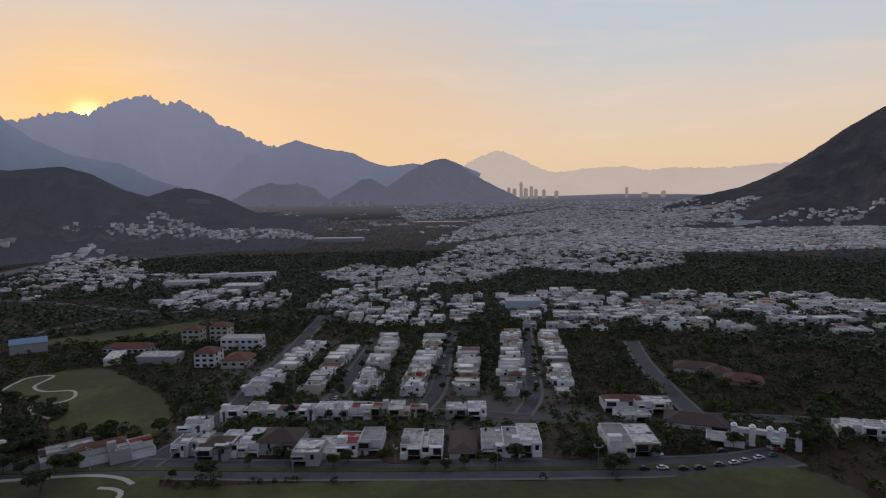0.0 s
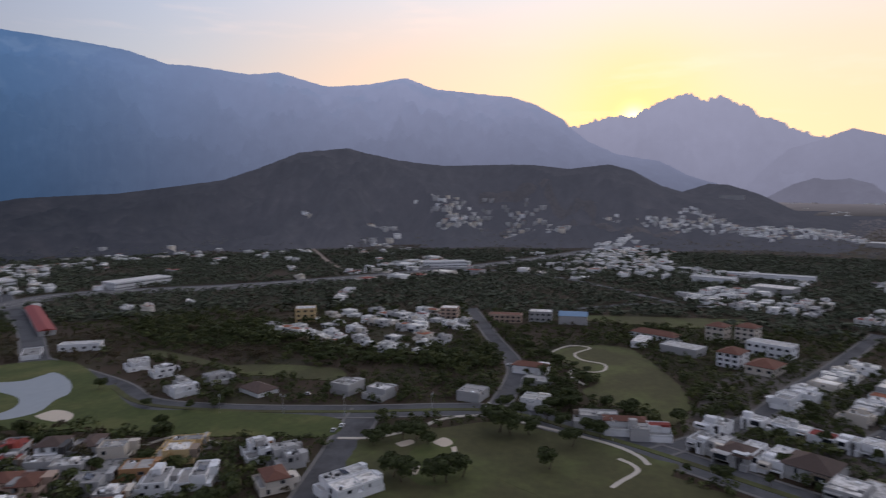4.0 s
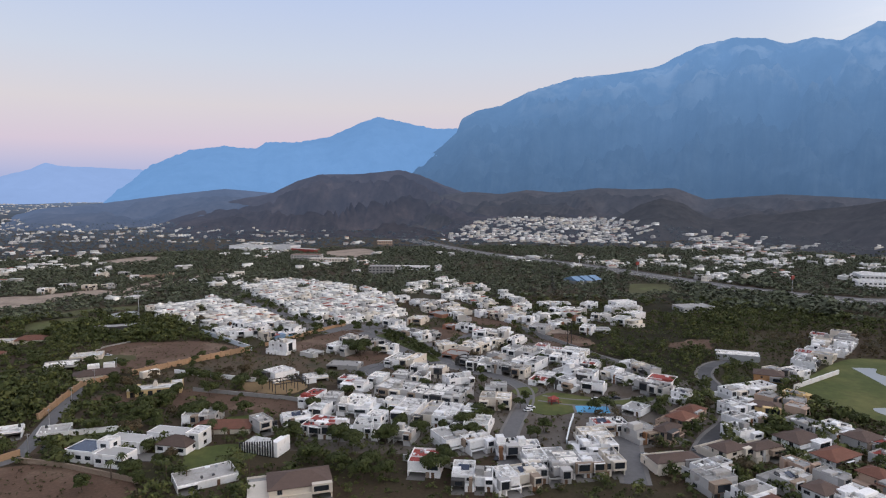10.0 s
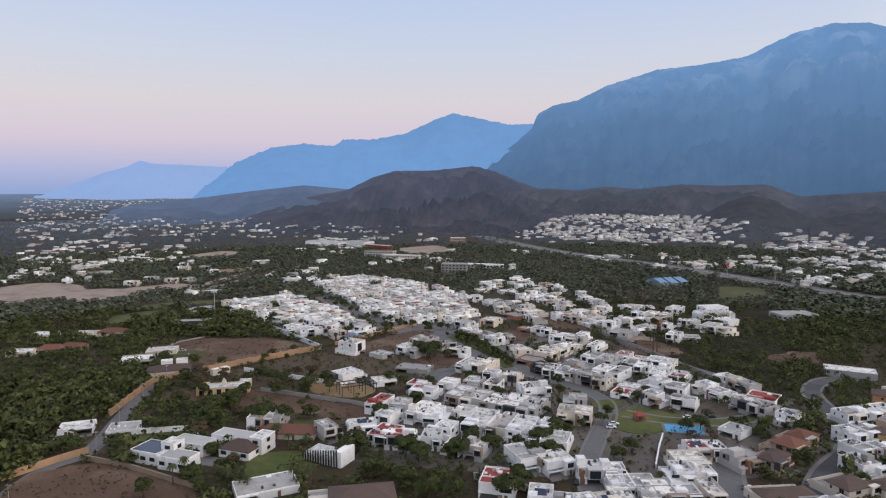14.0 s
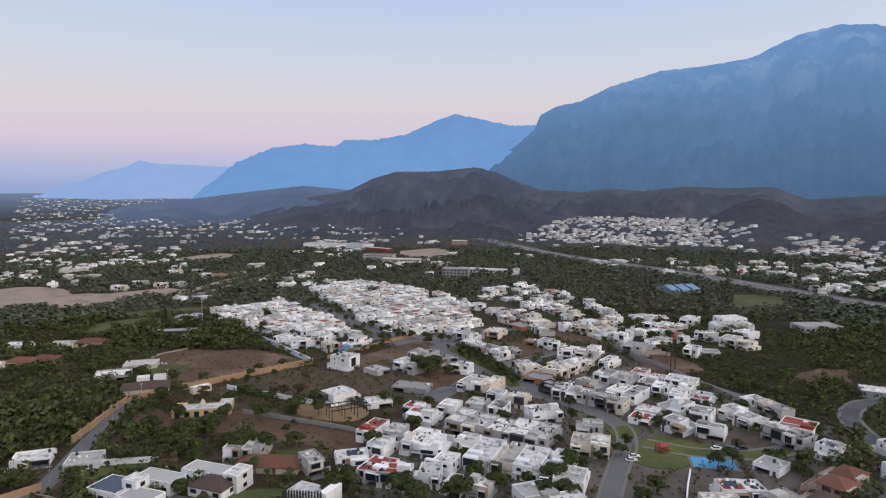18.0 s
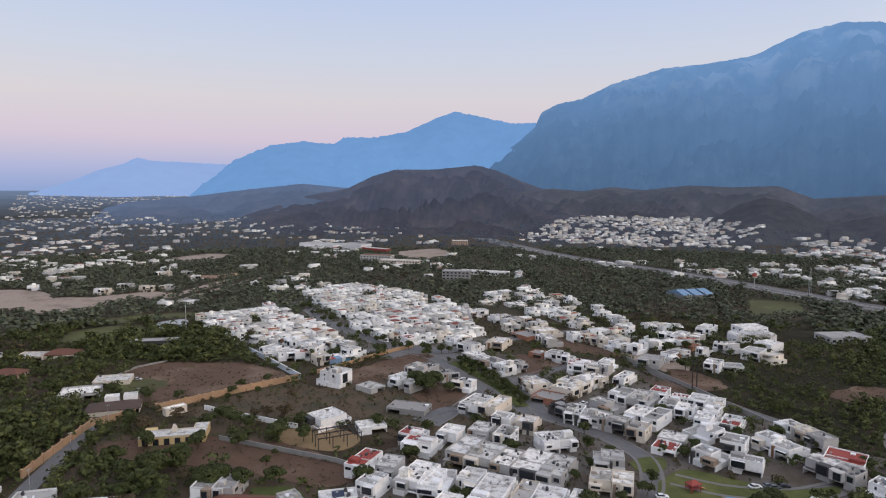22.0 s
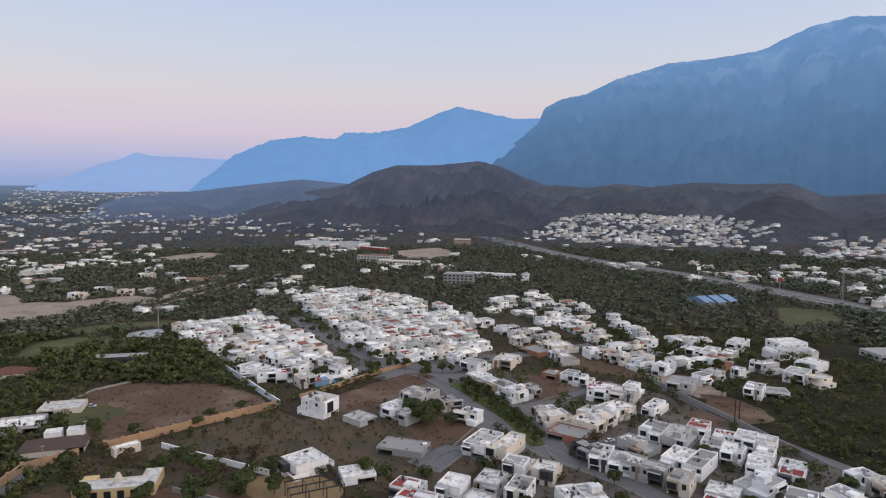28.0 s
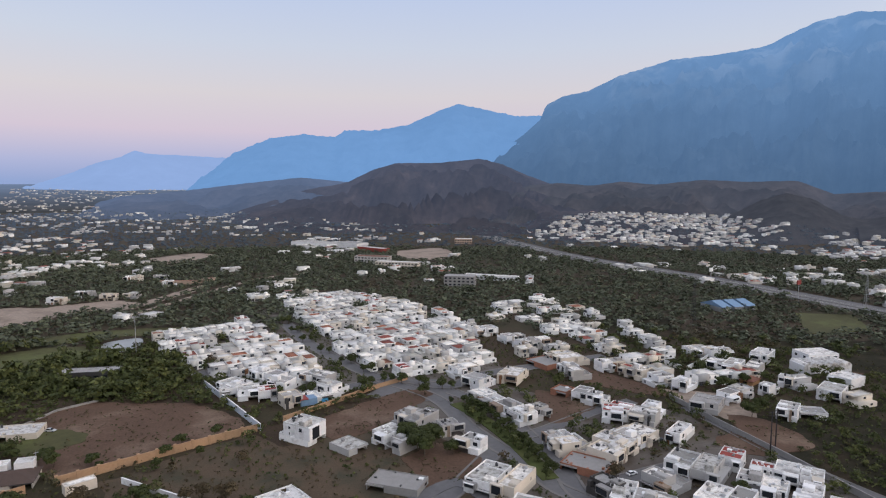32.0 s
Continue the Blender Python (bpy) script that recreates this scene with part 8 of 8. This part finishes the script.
tree(-4.2, 352.7, 9, 0)
tree(-81.4, 308.2, 7, 2)
tree(-72.4, 304.5, 8, 2)
tree(-85.6, 304.4, 7, 2)
tree(-62.9, 297.2, 7, 0)
tree(-29.4, 297.4, 6, 0)
tree(-67.6, 257.3, 5, 0)
tree(-66.4, 265.5, 4, 1)
tree(-70.6, 237.7, 8, 0)
tree(-82.1, 235.4, 9, 0)
tree(-97.4, 233.2, 8, 0)
tree(53.4, 271.9, 6, 2)
tree(-108.4, 342.1, 5, 0)
tree(-95.0, 342.2, 5, 0)
tree(-61.5, 373.6, 5, 2)
tree(75.0, 243.0, 5, 1)
tree(87.9, 269.2, 5, 1)
tree(101.9, 272.2, 5, 0)
tree(-12.2, 263.0, 7, 0)
tree(-28.0, 242.5, 7, 0)
tree(27.2, 268.9, 6, 0)
tree(-37.6, 200.2, 9, 0)
tree(-33.8, 205.7, 8, 0)
tree(-15.1, 199.5, 9, 0)
tree(-8.2, 193.9, 8, 0)
tree(5.1, 198.8, 9, 0)
tree(11.1, 207.1, 10, 0)
tree(18.9, 204.0, 9, 0)
tree(-1.6, 174.3, 8, 0)
tree(-13.7, 174.7, 7, 0)
tree(-23.5, 181.9, 8, 0)
tree(35.3, 197.9, 8, 0)
tree(39.2, 209.2, 8, 0)
tree(-61.5, 206.6, 8, 3)
tree(-67.6, 212.6, 9, 3)
tree(-92.8, 181.7, 8, 3)
tree(-95.1, 177.2, 8, 3)
tree(-52.3, 175.9, 8, 3)
tree(-75.7, 176.6, 8, 3)
tree(-67.3, 172.0, 7, 3)
tree(-46.2, 175.7, 8, 3)
tree(-78.2, 191.0, 5, 0)
tree(73.6, 202.2, 6, 0)
tree(66.5, 196.9, 6, 0)
tree(74.9, 172.0, 7, 3)
tree(103.2, 222.8, 7, 0)
tree(110.7, 226.0, 7, 0)
tree(94.9, 265.5, 5, 0)
tree(152.8, 272.5, 5, 0)
tree(70.1, 234.4, 5, 0)
tree(47.2, 221.4, 7, 0)
tree(40.8, 197.7, 8, 0)
tree(-58.0, 280.2, 9, 0)
tree(-69.9, 280.6, 9, 0)
tree(-82.4, 271.9, 8, 0)
tree(-79.4, 239.5, 9, 0)
tree(-100.0, 255.5, 9, 0)
tree(-105.5, 247.8, 9, 0)
tree(-114.7, 244.4, 9, 0)
tree(-124.8, 256.3, 8, 0)
tree(-120.1, 273.2, 9, 0)
tree(-99.8, 272.5, 9, 0)
tree(132.3, 218.6, 6, 0)
tree(131.5, 212.2, 6, 0)
tree(21.8, 165.1, 9, 0)
tree(26.7, 173.5, 9, 0)
tree(3.3, 165.6, 9, 0)
tree(-5.4, 165.9, 9, 0)
tree(-101.4, 168.8, 7, 0)
tree(-148.6, 203.7, 8, 0)
tree(-171.2, 222.2, 8, 0)
tree(-176.2, 242.8, 9, 0)
tree(-184.1, 275.5, 9, 0)
tree(-199.4, 259.0, 9, 0)
tree(-200.7, 316.7, 8, 0)
tree(-231.7, 342.3, 8, 0)
tree(-222.6, 286.2, 9, 0)
tree(-230.3, 317.9, 8, 0)
tree(-200.0, 341.1, 8, 0)
tree(246.3, 9.4, 8, 0)
tree(245.8, 17.8, 7, 0)
tree(245.8, 3.4, 9, 0)
tree(242.1, -2.2, 6, 0)
tree(255.4, 11.9, 6, 0)
tree(260.9, -29.1, 12, 0)
tree(260.8, -35.6, 12, 0)
tree(261.6, -44.1, 10, 0)
tree(251.9, -60.4, 9, 0)
tree(211.1, -16.3, 12, 0)
tree(209.4, -12.8, 10, 0)
tree(215.3, -20.4, 9, 0)
tree(210.8, 4.9, 9, 0)
tree(208.6, -0.9, 9, 0)
tree(242.8, 24.2, 5, 0)
tree(228.5, 111.0, 9, 0)
tree(240.7, 121.4, 7, 0)
tree(285.7, 190.9, 7, 0)
tree(264.2, 122.2, 6, 0)
tree(269.1, 111.5, 6, 0)
tree(264.1, 145.6, 5, 0)
tree(284.2, 113.6, 6, 0)
tree(286.2, 74.1, 5, 0)
tree(214.4, 220.0, 6, 0)
tree(213.5, 190.5, 5, 0)
tree(175.4, 59.8, 8, 0)
tree(190.9, 58.5, 8, 0)
tree(238.5, 19.2, 7, 0)
tree(227.7, -51.7, 8, 0)
tree(310.4, -57.7, 8, 0)
tree(291.9, -51.2, 8, 0)
tree(296.0, -60.1, 8, 0)
tree(408.3, -34.4, 7, 0)
tree(352.8, 88.9, 8, 0)
tree(346.4, 71.6, 8, 0)
tree(358.0, 61.3, 8, 0)
tree(354.3, 39.2, 8, 0)
tree(355.3, 22.8, 8, 0)
tree(374.1, 10.2, 8, 0)
tree(373.4, -2.9, 8, 0)
tree(397.0, -9.4, 8, 0)
tree(227.0, -114.5, 8, 0)
tree(234.2, -102.8, 4, 1)
tree(229.4, -130.4, 5, 1)
tree(223.7, -145.1, 5, 1)
tree(209.2, -163.6, 6, 1)
tree(202.1, -175.2, 6, 1)
tree(209.7, -157.6, 5, 1)
tree(186.7, -185.5, 5, 1)
tree(180.6, -190.7, 6, 1)
tree(178.7, -198.6, 5, 1)
tree(172.5, -208.8, 6, 1)
tree(171.9, -219.6, 7, 0)
tree(161.5, -236.6, 6, 0)
tree(155.1, -242.1, 8, 0)
tree(155.2, -246.9, 8, 0)
tree(141.7, -245.4, 7, 0)
tree(142.2, -240.0, 7, 0)
tree(142.0, -266.6, 5, 0)
tree(136.9, -281.9, 6, 0)
tree(128.8, -300.4, 8, 0)
tree(114.1, -319.2, 9, 0)
tree(110.5, -320.2, 9, 0)
tree(111.0, -329.5, 9, 0)
tree(291.3, -29.1, 9, 0)
tree(283.2, -37.3, 8, 0)
tree(279.1, -49.2, 8, 0)
tree(272.3, -57.2, 8, 0)
tree(268.1, -67.2, 8, 0)
tree(262.6, -73.0, 8, 0)
tree(279.2, -33.8, 8, 0)
tree(325.6, -38.4, 8, 0)
tree(307.1, -55.4, 6, 0)
tree(315.0, -62.3, 6, 0)
tree(305.1, -78.3, 6, 0)
tree(298.1, -89.7, 7, 0)
tree(286.9, -107.9, 8, 0)
tree(244.6, -138.8, 8, 0)
tree(276.1, -139.2, 6, 0)
tree(297.9, -166.5, 6, 0)
tree(304.6, -202.0, 7, 0)
tree(312.7, -209.2, 7, 0)
tree(165.2, -251.3, 6, 0)
# ---------------------------------------------------------------- trees along the streets of the east terraces
grove = random.Random(404)
for (ax, ay), (bx, by), n in (((306, -172), (388, -238), 7), ((241, -259), (322, -325), 9), ((280, -188), (390, -276), 6), ((250, -230), (370, -328), 6), ((215, -266), (335, -370), 8), ((292, -128), (215, -238), 6)):
    for k in range(n):
        u, off = (k + grove.random()) / n, grove.choice([-3.2, 3.2])
        tree(ax + (bx - ax) * u + off * 0.59, ay + (by - ay) * u + off * 0.81, grove.uniform(4.5, 7.5), grove.choice([0, 1, 1]))
# green median of the boulevard with two rows of clipped trees
median = smooth_line([(39, 324), (33, 346), (25, 367), (17, 384), (6, 403)])
tagged(new("median", ribbon_mesh("median", median, -3.4, 3.4, -0.2, 0.34, GRASS)), "grassed boulevard median with a pale kerb", "median", kind="structure")
for i, (mx, my) in enumerate(median[::2]):
    tree(mx + (2.2 if i % 2 else -2.2) + grove.uniform(-0.5, 0.5), my, grove.uniform(3.8, 5.2), 1)
# trees round the brown field
for x, y, h in ((-107, 352, 5), (-96, 362, 5), (-132, 333, 6), (-128, 330, 4), (-152, 336, 7), (-146, 330, 6), (-170, 340, 7), (-165, 336, 6), (-99, 303, 7), (-92, 297, 8), (-84, 291, 8), (-104, 299, 6), (-120, 303, 7), (-138, 296, 8), (-130, 290, 7)):
    tree(x, y, h, 0 if y > 310 else grove.choice([0, 2]))
# garden trees round the villas and along the golf course
def grove_of(n, x0, y0, x1, y1, low, tall, kinds):
    for _ in range(n * 6):
        x, y = grove.uniform(x0, x1), grove.uniform(y0, y1)
        if n and free(x, y):
            tree(x, y, grove.uniform(low, tall), grove.choice(kinds))
            n -= 1


grove_of(16, -132, 165, -55, 245, 5, 9, (0, 0, 2))
grove_of(30, 115, 85, 222, 240, 4, 8, (0, 0, 1, 2))
grove_of(14, -10, 190, 70, 300, 4, 7, (0, 1))
grove_of(12, 60, 215, 160, 330, 4, 7, (0, 1, 1))
grove_of(16, 330, 40, 420, 240, 5, 9, (0, 0, 2))
tree(-9, 347, 9.5, 0)
tree(3, 345, 7, 0)
grove_of(14, 285, -110, 420, -30, 5, 8, (0, 1))
# trees down the middle of the street through the white estate and in front of it
for line, every in (([(-30, 436), (-58, 470), (-92, 520), (-120, 575)], 3), ([(-84, 411), (-55, 420), (-25, 434), (2, 424)], 3)):
    for i, (x, y) in enumerate(smooth_line(line)[::every]):
        for side in (-2.2, 2.2):
            tree(x + side + grove.uniform(-0.8, 0.8), y + grove.uniform(-1.5, 1.5), grove.uniform(4.5, 6.5), 1)
# trees along the avenue
for x, y in smooth_line([(283, 60), (296, -20), (262, -92), (222, -148), (186, -200), (150, -252)])[::3]:
    if free(x + 13, y + 4):
        tree(x + 13, y + 4, grove.uniform(5, 7.5), grove.choice([0, 1]))
# ---------------------------------------------------------------- scrub and woods
scatter("shrubs", ("low green bushes on open ground", "low dry brown bushes on open ground"), 95, 540, 3.0, 13, 0.56, (0.7, 2.1), (LEAF, LEAF_DRY), 1.0, 5, 4)
def weeds(seed=15):
    """Tufts of dry grass and weed in drifts over the bare fields."""
    g = np.random.default_rng(seed)
    kinds = np.stack([crown_leaves(900 + k, 7, 1.0, 1.2, 0.0, 0.7, 3) for k in range(6)])
    spots = []
    for line in FIELDS:
        xs, ys = [p[0] for p in line], [p[1] for p in line]
        for _ in range(int((max(xs) - min(xs)) * (max(ys) - min(ys)) / 4.5)):
            x, y = g.uniform(min(xs), max(xs)), g.uniform(min(ys), max(ys))
            if inside(line, x, y) and noise.noise(Vector((x / 14, y / 14, 5))) + 0.5 * noise.noise(Vector((x / 4, y / 4, 2))) + g.uniform(-0.35, 0.35) > 0.12:
                spots.append((x, y))
    p, n = np.array(spots), len(spots)
    for slot, (mat, label) in enumerate(((LEAF, "low green weeds on bare fields"), (LEAF_DRY, "tufts of dry grass on bare fields"))):
        sel = (np.arange(n) % 4 == 0) == (slot == 0)
        pick = p[sel]
        a, s = g.uniform(0, 6.3, len(pick)), g.uniform(0.25, 0.95, len(pick))
        v = kinds[g.integers(0, 6, len(pick))]
        c, d = np.cos(a)[:, None], np.sin(a)[:, None]
        w = np.stack([pick[:, :1] + s[:, None] * (c * v[..., 0] - d * v[..., 1]), pick[:, 1:] + s[:, None] * (d * v[..., 0] + c * v[..., 1]), 0.3 + 0.7 * s[:, None] * v[..., 2]], -1)
        tagged(new("weeds", arrays("weeds", w.reshape(-1, 3).astype(np.float32), LEAVES(len(pick) * 7), [mat])), label, "vegetation", kind="stuff")


weeds()
scatter("trees", ("green trees on open ground", "dry-leaved trees on open ground"), 95, 560, 6.6, 105, 0.24, (1.5, 4.8), (LEAF, LEAF_DRY), 0.85, 8, 7, power=1.5)
scatter("woods", ("dark green woods between the houses", "dry woods between the houses"), 540, 1150, 6.4, 19, 0.46, (2.6, 7.4), (LEAF_DARK, LEAF_OLIVE), 1.3, 6, 6, low=0.62, power=1.6)
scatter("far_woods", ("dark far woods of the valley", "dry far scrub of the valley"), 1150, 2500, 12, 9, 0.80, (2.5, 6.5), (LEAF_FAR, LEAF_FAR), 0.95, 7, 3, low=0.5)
